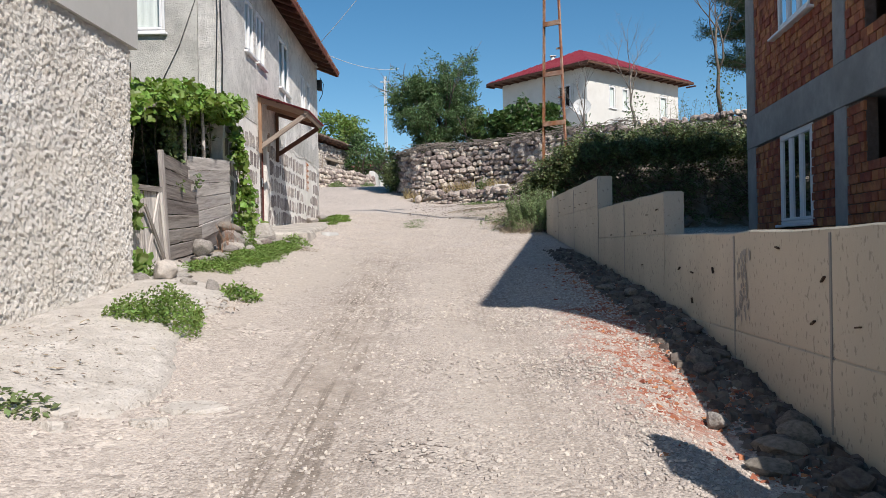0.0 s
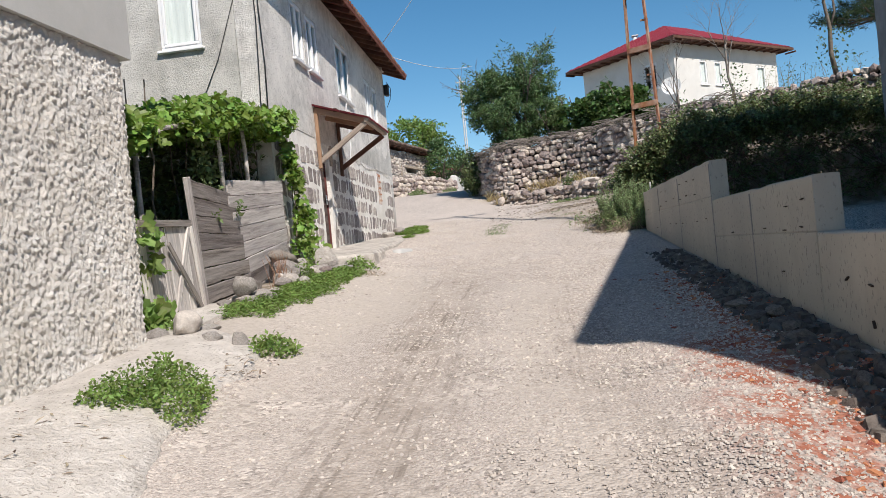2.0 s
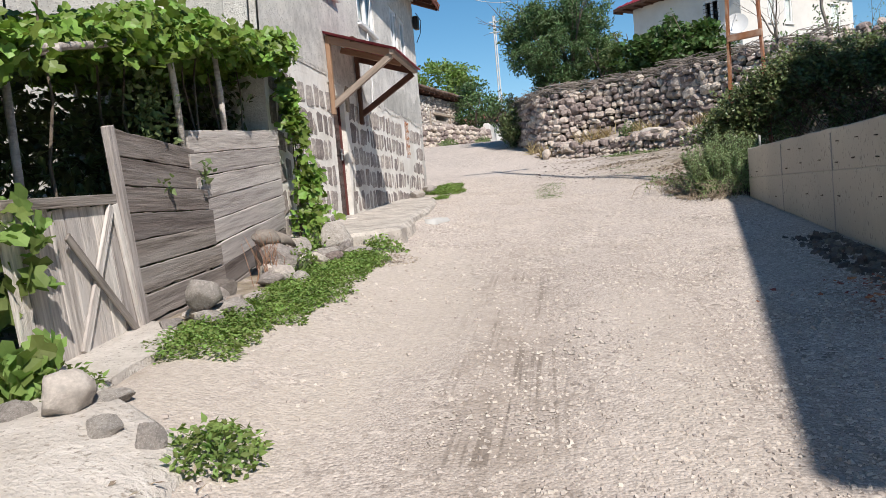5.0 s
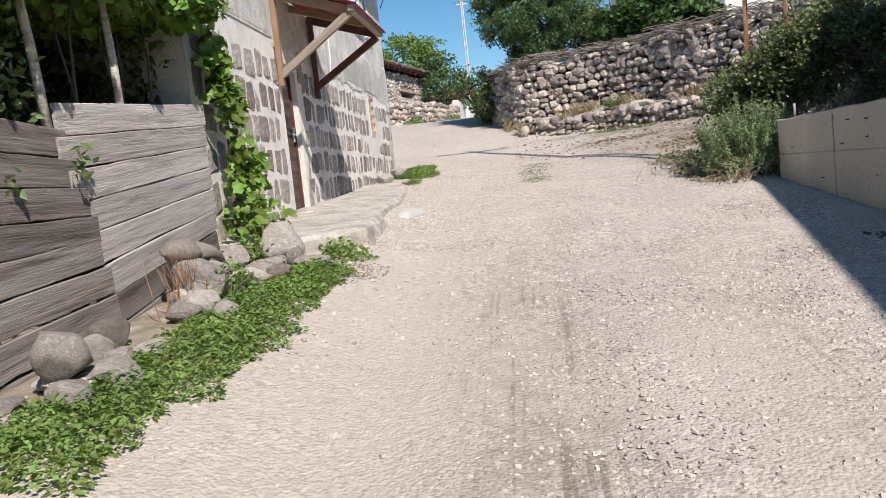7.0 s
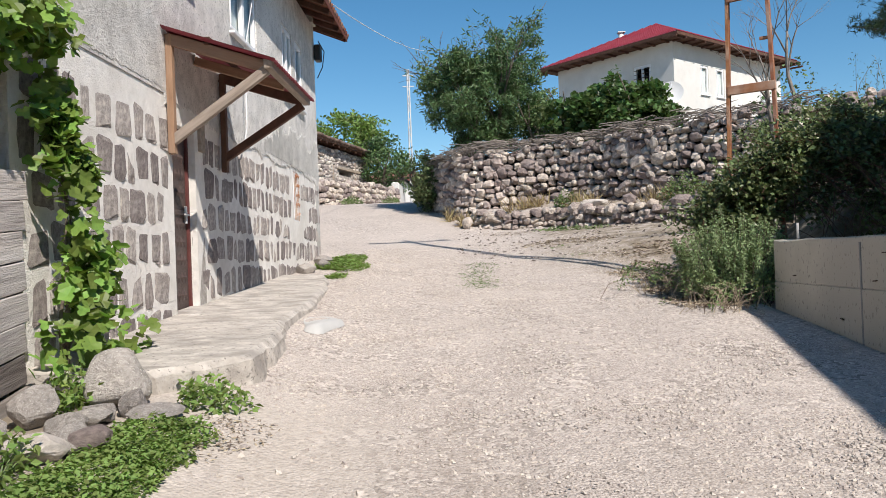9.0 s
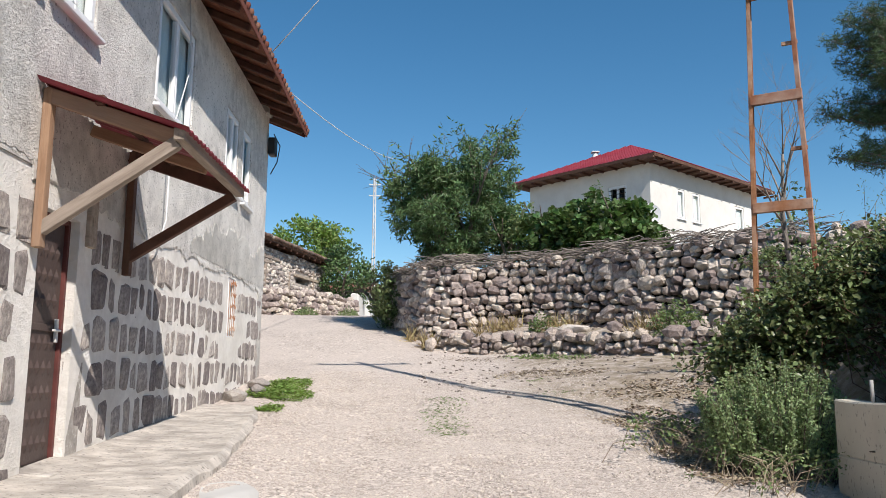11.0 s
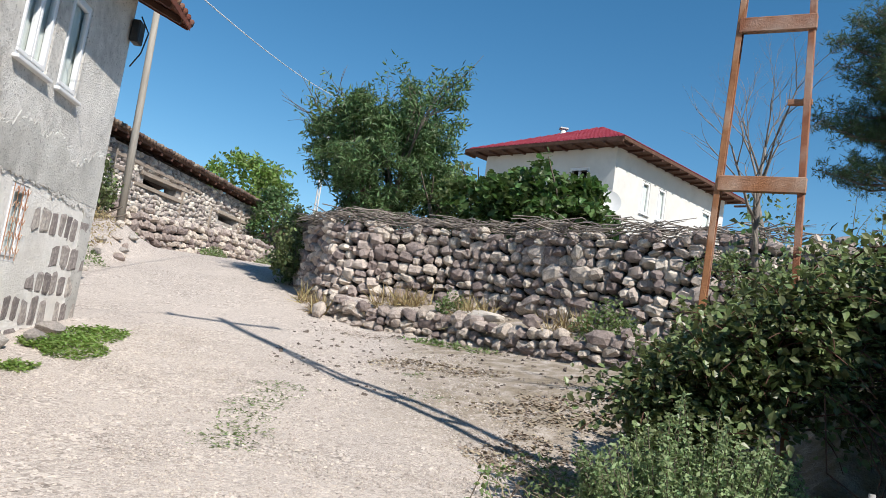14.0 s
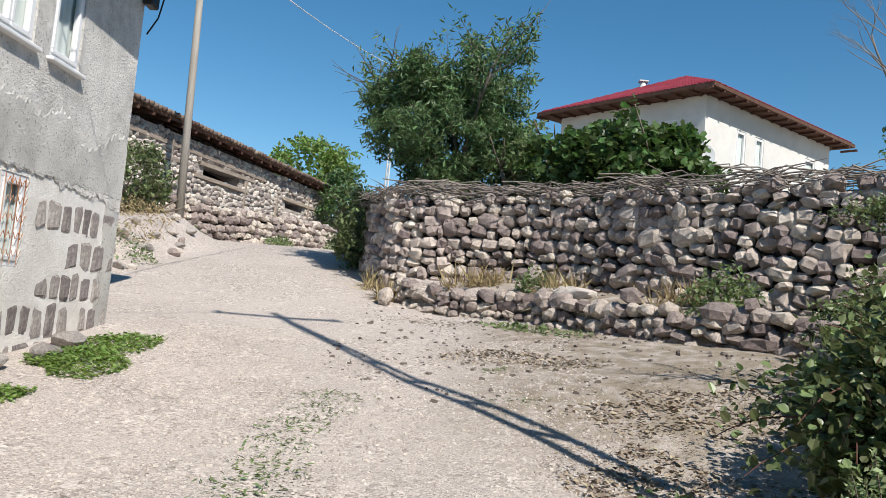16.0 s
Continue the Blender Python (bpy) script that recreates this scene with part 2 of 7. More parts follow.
M["needle"] = material("pine_needle", (0.040, 0.066, 0.030), (0.10, 0.145, 0.062), 1.0, 0.5, 0.0, vary=0.45, leaf=0.1, island=True)


def glass_material():
    """Thin clear pane: mostly see-through, with a faint mirror gloss."""
    m = bpy.data.materials.new("window_glass")
    m.use_nodes = True
    N, L = m.node_tree.nodes, m.node_tree.links
    clear, gloss, both = N.new("ShaderNodeBsdfTransparent"), N.new("ShaderNodeBsdfGlossy"), N.new("ShaderNodeMixShader")
    clear.inputs[0].default_value = (0.86, 0.89, 0.89, 1)
    gloss.inputs["Roughness"].default_value = 0.03
    fr = N.new("ShaderNodeFresnel")
    fr.inputs["IOR"].default_value = 1.14
    L.new(fr.outputs[0], both.inputs[0])
    L.new(clear.outputs[0], both.inputs[1])
    L.new(gloss.outputs[0], both.inputs[2])
    L.new(both.outputs[0], N["Material Output"].inputs[0])
    return m


M["glass"] = glass_material()


def ground_material():
    """Gravel road: pale crushed stone, with trodden earth, brick dust and dry litter by painted zones."""
    m = bpy.data.materials.new("gravel_ground")
    m.use_nodes = True
    nt = m.node_tree
    N, L = nt.nodes, nt.links
    bsdf = N["Principled BSDF"]
    tex = N.new("ShaderNodeTexCoord")
    zone = N.new("ShaderNodeVertexColor")
    zone.layer_name = "zone"
    sep = N.new("ShaderNodeSeparateColor")
    L.new(zone.outputs[0], sep.inputs[0])

    def noise_node(scale, detail=6):
        n = N.new("ShaderNodeTexNoise")
        n.inputs["Scale"].default_value, n.inputs["Detail"].default_value, n.inputs["Roughness"].default_value = scale, detail, 0.65
        L.new(tex.outputs["Object"], n.inputs["Vector"])
        return n.outputs["Fac"]

    def ramp(src, p0, p1, c0, c1):
        r = N.new("ShaderNodeValToRGB")
        r.color_ramp.elements[0].position, r.color_ramp.elements[1].position = p0, p1
        r.color_ramp.elements[0].color, r.color_ramp.elements[1].color = (*c0, 1), (*c1, 1)
        L.new(src, r.inputs[0])
        return r.outputs[0]

    def mix(fac, a, b):
        x = N.new("ShaderNodeMix")
        x.data_type = "RGBA"
        L.new(fac, x.inputs[0])
        for src, i in ((a, 6), (b, 7)):
            if isinstance(src, tuple):
                x.inputs[i].default_value = (*src, 1)
            else:
                L.new(src, x.inputs[i])
        return x.outputs[2]

    def calc(op, a, b):
        x = N.new("ShaderNodeMath")
        x.operation, x.use_clamp = op, True
        for src, i in ((a, 0), (b, 1)):
            if isinstance(src, float):
                x.inputs[i].default_value = src
            else:
                L.new(src, x.inputs[i])
        return x.outputs[0]

    vor = N.new("ShaderNodeTexVoronoi")
    vor.inputs["Scale"].default_value = 46
    L.new(tex.outputs["Object"], vor.inputs["Vector"])
    vor2 = N.new("ShaderNodeTexVoronoi")
    vor2.inputs["Scale"].default_value = 21
    L.new(tex.outputs["Object"], vor2.inputs["Vector"])
    tone_a = ramp(vor.outputs["Color"], 0.1, 0.9, (0.14, 0.118, 0.102), (0.76, 0.678, 0.612))
    tone_b = ramp(vor2.outputs["Color"], 0.1, 0.9, (0.16, 0.136, 0.118), (0.74, 0.662, 0.596))
    stone_tone = mix(ramp(noise_node(6.0), 0.42, 0.58, (0, 0, 0), (1, 1, 1)), tone_a, tone_b)
    fine = ramp(noise_node(70), 0.34, 0.66, (0.19, 0.162, 0.142), (0.68, 0.602, 0.542))
    big = noise_node(0.55)
    base = mix(ramp(noise_node(1.8), 0.35, 0.62, (0, 0, 0), (1, 1, 1)), stone_tone, fine)
    pale = mix(ramp(big, 0.45, 0.62, (0, 0, 0), (0.35, 0.35, 0.35)), base, (0.55, 0.488, 0.437))
    patch = ramp(noise_node(3.0), 0.36, 0.6, (0.3, 0.3, 0.3), (1, 1, 1))
    c = mix(calc("MULTIPLY", sep.outputs[0], patch), pale, ramp(noise_node(9), 0.3, 0.7, (0.24, 0.202, 0.168), (0.40, 0.345, 0.298)))
    c = mix(calc("MULTIPLY", sep.outputs[1], ramp(noise_node(5.0), 0.38, 0.55, (0.05, 0.05, 0.05), (1, 1, 1))), c, ramp(noise_node(25), 0.3, 0.7, (0.25, 0.088, 0.054), (0.42, 0.17, 0.11)))
    c = mix(calc("MULTIPLY", sep.outputs[2], ramp(noise_node(4.0), 0.36, 0.56, (0.15, 0.15, 0.15), (1, 1, 1))), c, ramp(noise_node(16), 0.3, 0.7, (0.15, 0.12, 0.086), (0.33, 0.28, 0.21)))
    # wheel ruts pressed into the worn track
    mp = N.new("ShaderNodeMapping")
    mp.inputs["Rotation"].default_value = (0, 0, -0.035)
    mp.inputs["Scale"].default_value = (19.0, 0.45, 1.0)
    L.new(tex.outputs["Object"], mp.inputs["Vector"])
    rut = N.new("ShaderNodeTexNoise")
    rut.inputs["Scale"].default_value, rut.inputs["Detail"].default_value = 1.0, 5
    L.new(mp.outputs[0], rut.inputs["Vector"])
    rut_line = calc("MULTIPLY", calc("MULTIPLY", sep.outputs[0], ramp(rut.outputs["Fac"], 0.52, 0.60, (0, 0, 0), (1, 1, 1))), ramp(noise_node(1.6), 0.40, 0.55, (0, 0, 0), (0.85, 0.85, 0.85)))
    c = mix(rut_line, c, (0.18, 0.15, 0.124))
    # trodden pale dust along the verge
    dust = N.new("ShaderNodeVertexColor")
    dust.layer_name = "dust"
    c = mix(calc("MULTIPLY", dust.outputs[0], ramp(noise_node(2.6), 0.34, 0.58, (0.25, 0.25, 0.25), (1, 1, 1))), c, ramp(noise_node(22), 0.3, 0.7, (0.38, 0.332, 0.288), (0.54, 0.482, 0.425)))
    L.new(c, bsdf.inputs["Base Color"])
    bsdf.inputs["Roughness"].default_value = 0.95
    bsdf.inputs["Specular IOR Level"].default_value = 0.15
    b1 = N.new("ShaderNodeBump")
    b1.invert = True
    b1.inputs["Strength"].default_value, b1.inputs["Distance"].default_value = 0.6, 0.014
    L.new(vor.outputs["Distance"], b1.inputs["Height"])
    b2 = N.new("ShaderNodeBump")
    b2.inputs["Strength"].default_value, b2.inputs["Distance"].default_value = 0.6, 0.02
    L.new(noise_node(30, 9), b2.inputs["Height"])
    L.new(b1.outputs[0], b2.inputs["Normal"])
    L.new(b2.outputs[0], bsdf.inputs["Normal"])
    return m


M["ground"] = ground_material()


# ---------------------------------------------------------------- mesh helpers
def thing(name, at=(0, 0, 0), label="", category="", group="", kind=""):
    ob = new(name)
    ob.location = at
    return tagged(ob, label, category, group, kind)


def under(ob, parent):
    if parent is not None:
        ob.parent = parent
        ob.matrix_parent_inverse = Matrix.Translation(-parent.location) if parent.type == "EMPTY" else parent.matrix_basis.inverted()
    return ob


def part(name, bm, mat, parent=None, label="", smooth=False):
    me = bpy.data.meshes.new(name)
    bmesh.ops.recalc_face_normals(bm, faces=bm.faces)
    bm.to_mesh(me)
    bm.free()
    return part_mesh(name, me, mat, parent, label, smooth)


def part_mesh(name, me, mat, parent=None, label="", smooth=False):
    if not me.materials:
        me.materials.append(mat)
    if smooth:
        me.polygons.foreach_set("use_smooth", [True] * len(me.polygons))
    return tagged(under(new(name, me), parent), label)


def raw(name, verts, faces, mat, parent=None, label="", smooth=False):
    me = bpy.data.meshes.new(name)
    me.from_pydata([tuple(v) for v in verts], [], [tuple(f) for f in faces])
    return part_mesh(name, me, mat, parent, label, smooth)


def box(bm, lo, hi, bevel=0.0, jitter=0.0, m=None):
    c = [(a + b) / 2 for a, b in zip(lo, hi)]
    s = [abs(b - a) for a, b in zip(lo, hi)]
    vs = bmesh.ops.create_cube(bm, size=1, matrix=Matrix.Translation(c) @ Matrix.Diagonal((*s, 1)))["verts"]
    if bevel:
        es = {e for v in vs for e in v.link_edges}
        vs = bmesh.ops.bevel(bm, geom=list(es), offset=bevel, segments=1, affect="EDGES", profile=0.5)["verts"]
    if jitter:
        for v in vs:
            v.co += Vector((rnd.uniform(-1, 1), rnd.uniform(-1, 1), rnd.uniform(-1, 1))) * jitter
    if m is not None:
        for v in vs:
            v.co = m @ v.co
    return vs


def boxes(name, spans, mat, parent=None, label="", bevel=0.0, jitter=0.0):
    bm = bmesh.new()
    for lo, hi in spans:
        box(bm, lo, hi, bevel, jitter)
    return part(name, bm, mat, parent, label)


def beam(name, a, b, w, h, mat, parent=None, label="", bevel=0.006, up=(0, 0, 1), sides=0):
    """A squared timber or a bar from a to b."""
    a, b = Vector(a), Vector(b)
    d = b - a
    zx = d.normalized()
    u = Vector(up)
    y = u.cross(zx)
    if y.length < 1e-3:
        y = Vector((1, 0, 0)).cross(zx)
    y.normalize()
    u = zx.cross(y)
    m = Matrix.Translation((a + b) / 2) @ Matrix((zx, y, u)).transposed().to_4x4()
    bm = bmesh.new()
    slide = Vector((grain_rnd.uniform(0, 30), grain_rnd.uniform(0, 5), grain_rnd.uniform(0, 5)))
    box(bm, (-d.length / 2, -w / 2, -h / 2), (d.length / 2, w / 2, h / 2), bevel, 0.0, Matrix.Translation(slide))
    ob = part(name, bm, mat, parent, label)
    ob.matrix_basis = m @ Matrix.Translation(-slide)
    return ob


def tube_geo(verts, faces, pts, radii, n=6):
    pts = [Vector(p) for p in pts]
    start = len(verts)
    side = Vector((0.31, 0.9, 0.17))
    for i, p in enumerate(pts):
        d = (pts[min(i + 1, len(pts) - 1)] - pts[max(i - 1, 0)]).normalized()
        u = d.cross(side)
        u = u.normalized() if u.length > 1e-3 else d.orthogonal().normalized()
        w = d.cross(u)
        for k in range(n):
            a = 2 * math.pi * k / n
            verts.append(p + (u * math.cos(a) + w * math.sin(a)) * radii[i])
    for i in range(len(pts) - 1):
        for k in range(n):
            a, b = start + i * n + k, start + i * n + (k + 1) % n
            faces.append((a, b, b + n, a + n))
    faces.append(tuple(start + k for k in range(n))[::-1])
    faces.append(tuple(start + (len(pts) - 1) * n + k for k in range(n)))


def tube(name, pts, radii, mat, parent=None, label="", n=6):
    if not isinstance(radii, (list, tuple)):
        radii = [radii] * len(pts)
    v, f = [], []
    tube_geo(v, f, pts, radii, n)
    return raw(name, v, f, mat, parent, label, True)


def sag(a, b, drop, n=14):
    a, b = Vector(a), Vector(b)
    return [a.lerp(b, i / n) - Vector((0, 0, drop * 4 * (i / n) * (1 - i / n))) for i in range(n + 1)]


LEAVES = {
    "oval": ([(0, 0, 0), (0.28, 0.4, 0.07), (0, 1, -0.06), (-0.28, 0.4, 0.07), (0, 0.45, 0)], [(0, 1, 4), (1, 2, 4), (2, 3, 4), (3, 0, 4)]),
    "round": ([(0, 0, 0), (0.34, 0.22, 0.07), (0.36, 0.6, 0.07), (0, 1, -0.06), (-0.36, 0.6, 0.07), (-0.34, 0.22, 0.07)], [(0, 1, 2, 3), (0, 3, 4, 5)]),
    "lobed": ([(0, 0.05, 0), (0.42, 0.0, 0.05), (0.5, 0.42, 0.1), (0.27, 0.5, 0.04), (0.3, 0.85, 0.0), (0, 1.05, -0.1), (-0.3, 0.85, 0.0), (-0.27, 0.5, 0.04), (-0.5, 0.42, 0.1), (-0.42, 0.0, 0.05), (0, 0.42, -0.02)],
              [(10, i, i + 1) for i in range(9)] + [(10, 9, 0)]),
    "blade": ([(-0.03, 0, 0), (0.03, 0, 0), (0.022, 0.55, 0.05), (0, 1, 0.22), (-0.022, 0.55, 0.05)], [(0, 1, 2, 4), (4, 2, 3)]),
    "narrow": ([(0, 0, 0), (0.13, 0.4, 0.04), (0, 1, -0.05), (-0.13, 0.4, 0.04)], [(0, 1, 2), (0, 2, 3)]),
    "needles": ([(0, 0, 0), (0.16, 0.95, 0.1), (0.05, 0.25, 0), (-0.2, 0.9, -0.1), (0, 1.05, 0.3), (-0.05, 0.3, 0), (0.1, 0.9, -0.3)], [(0, 2, 1), (0, 5, 3), (2, 4, 5), (0, 6, 2)]),
}


def leaves(name, points, size, shape, mat, parent=None, label="", up=0.5, kind="", out=None, spread=0.35):
    """Many leaves in one mesh: each lies at a point, turned at random with its face rather upward (or along out)."""
    P = np.asarray(points, float)
    n = len(P)
    tv, tf = LEAVES[shape]
    tv = np.array(tv)
    nor = rng.normal(size=(n, 3))
    nor /= np.linalg.norm(nor, axis=1)[:, None]
    nor[:, 2] += up * 2
    if out is not None:
        nor += np.asarray(out, float)
    nor /= np.linalg.norm(nor, axis=1)[:, None]
    d = rng.normal(size=(n, 3))
    if shape == "blade":
        d, nor = nor, d
    d -= (d * nor).sum(1)[:, None] * nor
    d /= np.linalg.norm(d, axis=1)[:, None]
    if shape == "blade":
        nor -= (d * nor).sum(1)[:, None] * d
        nor /= np.linalg.norm(nor, axis=1)[:, None]
    x = np.cross(d, nor)
    s = size * (1 + spread * rng.uniform(-1, 1, n))[:, None, None]
    V = P[:, None, :] + s * (tv[None, :, 0:1] * x[:, None, :] + tv[None, :, 1:2] * d[:, None, :] + tv[None, :, 2:3] * nor[:, None, :])
    k = len(tv)
    F = []
    for f in tf:
        F.append(np.arange(n)[:, None] * k + np.array(f)[None, :])
    faces = [tuple(r) for blk in F for r in blk.tolist()]
    ob = raw(name, V.reshape(-1, 3).tolist(), faces, mat, parent, label)
    return tagged(ob, kind=kind)


def cloud(c, r, n, shell=0.5):
    """Points in an ellipsoid, thicker toward its surface."""
    d = rng.normal(size=(n, 3))
    d /= np.linalg.norm(d, axis=1)[:, None]
    q = rng.uniform(shell ** 3, 1, n) ** (1 / 3)
    return np.asarray(c) + d * q[:, None] * np.asarray(r)


def smooth(a, b, x):
    t = np.clip((np.asarray(x, float) - a) / (b - a), 0, 1)
    return t * t * (3 - 2 * t)


def rock_mesh(name, seed, mat, fine=False):
    """A rounded, uneven stone of unit size, 44 triangles."""
    r = random.Random(seed)
    bm = bmesh.new()
    if fine:
        bmesh.ops.create_icosphere(bm, subdivisions=3, radius=0.5)
        o = Vector((seed * 3.1, seed * 1.7, 0))
        cuts = [(Vector((r.gauss(0, 1), r.gauss(0, 1), r.gauss(0, 1))).normalized(), r.uniform(0.28, 0.42)) for _ in range(11)]
        for v in bm.verts:
            v.co *= 1 + 0.22 * noise.noise(v.co * 2.2 + o)
            for n, d in cuts:
                k = v.co.dot(n) - d
                if k > 0:
                    v.co -= n * k * 0.93
            v.co *= 1.12 + 0.07 * noise.noise(v.co * 7 + o)
    else:
        vs = bmesh.ops.create_cube(bm, size=1)["verts"]
        bmesh.ops.bevel(bm, geom=list(bm.edges), offset=0.27, segments=1, affect="EDGES", profile=0.5)
        for v in bm.verts:
            v.co = v.co * 1.08 + Vector((r.uniform(-1, 1), r.uniform(-1, 1), r.uniform(-1, 1))) * 0.105
    me = bpy.data.meshes.new(name)
    bmesh.ops.recalc_face_normals(bm, faces=bm.faces)
    bm.to_mesh(me)
    bm.free()
    me.materials.append(mat)
    me.polygons.foreach_set("use_smooth", [fine] * len(me.polygons))
    return me


def joined(name, source, poses, mat, parent=None, label="", kind="stuff", shade=True):
    """Many copies of a few meshes in one mesh."""
    V, F, start = [], [], 0
    for i, m in enumerate(poses):
        me = source[i % len(source)]
        co = np.empty(len(me.vertices) * 3)
        me.vertices.foreach_get("co", co)
        A = np.array(m)
        V.append(co.reshape(-1, 3) @ A[:3, :3].T + A[:3, 3])
        F += [tuple(start + j for j in p.vertices) for p in me.polygons]
        start += len(me.vertices)
    ob = raw(name, np.concatenate(V).tolist(), F, mat, parent, label, shade)
    return tagged(ob, kind=kind)


def piece(name, me, m, parent):
    ob = under(new(name, me), parent)
    ob.matrix_basis = m
    return ob


# ---------------------------------------------------------------- the lie of the land
WALL_LINE = [(-8, 120), (-4.2, 70), (-3.1, 46), (-2.5, 38), (-1.95, 35.2), (-1.6, 33.6), (-1.15, 32.35), (-0.4, 31.85), (0.6, 31.6), (1.6, 31.1), (2.6, 30.2), (3.4, 29.2), (4.5, 28.2), (6.0, 26.95), (9.0, 24.4), (14, 20.5), (60, -10)]
TERRACE_LINE = [(-1.0, 31.9), (-0.75, 31.2), (-0.3, 30.7), (0.5, 30.2), (1.3, 29.75), (2.3, 28.5), (3.4, 27.15), (4.7, 25.95)]
BANK_LINE = [(2.45, 10), (2.5, 18.9), (2.85, 20.5), (3.35, 22.3), (4.3, 24.2), (5.5, 25.4), (7.5, 26.6), (20, 30)]


def side_of(line, x, y):
    """Signed distance to a line of points; positive on its left as one walks along it."""
    best = np.full(np.shape(x), 1e9)
    sign = np.ones(np.shape(x))
    for (ax, ay), (bx, by) in zip(line[:-1], line[1:]):
        dx, dy = bx - ax, by - ay
        t = np.clip(((x - ax) * dx + (y - ay) * dy) / (dx * dx + dy * dy), 0, 1)
        d = np.hypot(x - ax - t * dx, y - ay - t * dy)
        near = d < best
        best = np.where(near, d, best)
        sign = np.where(near, np.where(dx * (y - ay) - dy * (x - ax) > 0, 1.0, -1.0), sign)
    return best * sign


def height(x, y):
    x, y = np.asarray(x, float), np.asarray(y, float)
    z = np.interp(y, [-400, -60, -6, 0, 9, 16, 22.7, 28.6, 30, 33, 39, 44, 60, 130], [-8, -5, -0.5, 0.05, 0.9, 1.53, 2.15, 2.84, 3.06, 3.65, 4.58, 4.95, 5.6, 6.2])
    z = z + 0.24 * smooth(-1.7, -3.2, x) * (1 - smooth(16, 25, y))
    z = z + 0.13 * np.clip(x, 0, 4) * smooth(21, 26, y) * (1 - smooth(33, 36, y))
    z = z - 0.035 * np.exp(-((x + 0.5 + 0.03 * y) / 0.35) ** 2) * (1 - smooth(14, 20, y)) - 0.03 * np.exp(-((x - 0.95 + 0.03 * y) / 0.4) ** 2) * (1 - smooth(14, 20, y))
    # washed-out hollow along the concrete wall
    z = z - 0.27 * smooth(1.05, 1.8, x) * (1 - smooth(4.6, 8.4, y)) * (1 - smooth(2.6, 3.2, x))
    # yard of the brick building, behind the concrete wall
    pit = smooth(2.52, 2.66, x) * (1 - smooth(18.8, 19.6, y))
    z = z * (1 - pit) + 1.15 * pit
    # bank under the brambles
    d = np.minimum(-side_of(BANK_LINE, x, y), y - 19.2 - 0.9 * smooth(2.8, 3.4, x))
    z = z + smooth(0.0, 1.7, d) * np.interp(x, [2.3, 3.3, 6, 10], [0.4, 0.9, 1.3, 1.8]) * (1 - smooth(30, 60, x))
    # rubble mound beside the lane, past the house
    z = z + 0.75 * smooth(-5.9, -7.3, x) * smooth(30.5, 33.5, y) * (1 - smooth(37.5, 39, y)) * (1 - smooth(-10, -14, x))
    # terrace and the made ground behind the big dry-stone wall
    w = side_of(WALL_LINE, x, y)
    terr = smooth(0.12, 0.32, side_of(TERRACE_LINE, x, y)) * (1 - smooth(-0.2, 0.1, w)) * smooth(-1.1, -0.6, x) * (1 - smooth(6, 7, x)) * smooth(22, 23, y)
    z = z + 0.42 * terr
    top = np.maximum(z, 5.15 + np.clip(0.17 * np.clip(w, 0, None), 0, 2.3))
    up = smooth(0.22, 0.5, w)
    z = z * (1 - up) + top * up
    return z


def gz(x, y):
    return float(height(x, y))


def axis(fine_lo, fine_hi, step, far_lo, far_hi):
    mid = np.arange(fine_lo, fine_hi + 1e-6, step)
    lo, hi, s = [], [], step
    v = fine_lo
    while v > far_lo:
        s *= 1.35
        v -= s
        lo.append(v)
    v, s = mid[-1], step
    while v < far_hi:
        s *= 1.35
        v += s
        hi.append(v)
    return np.concatenate([lo[::-1], mid, hi])


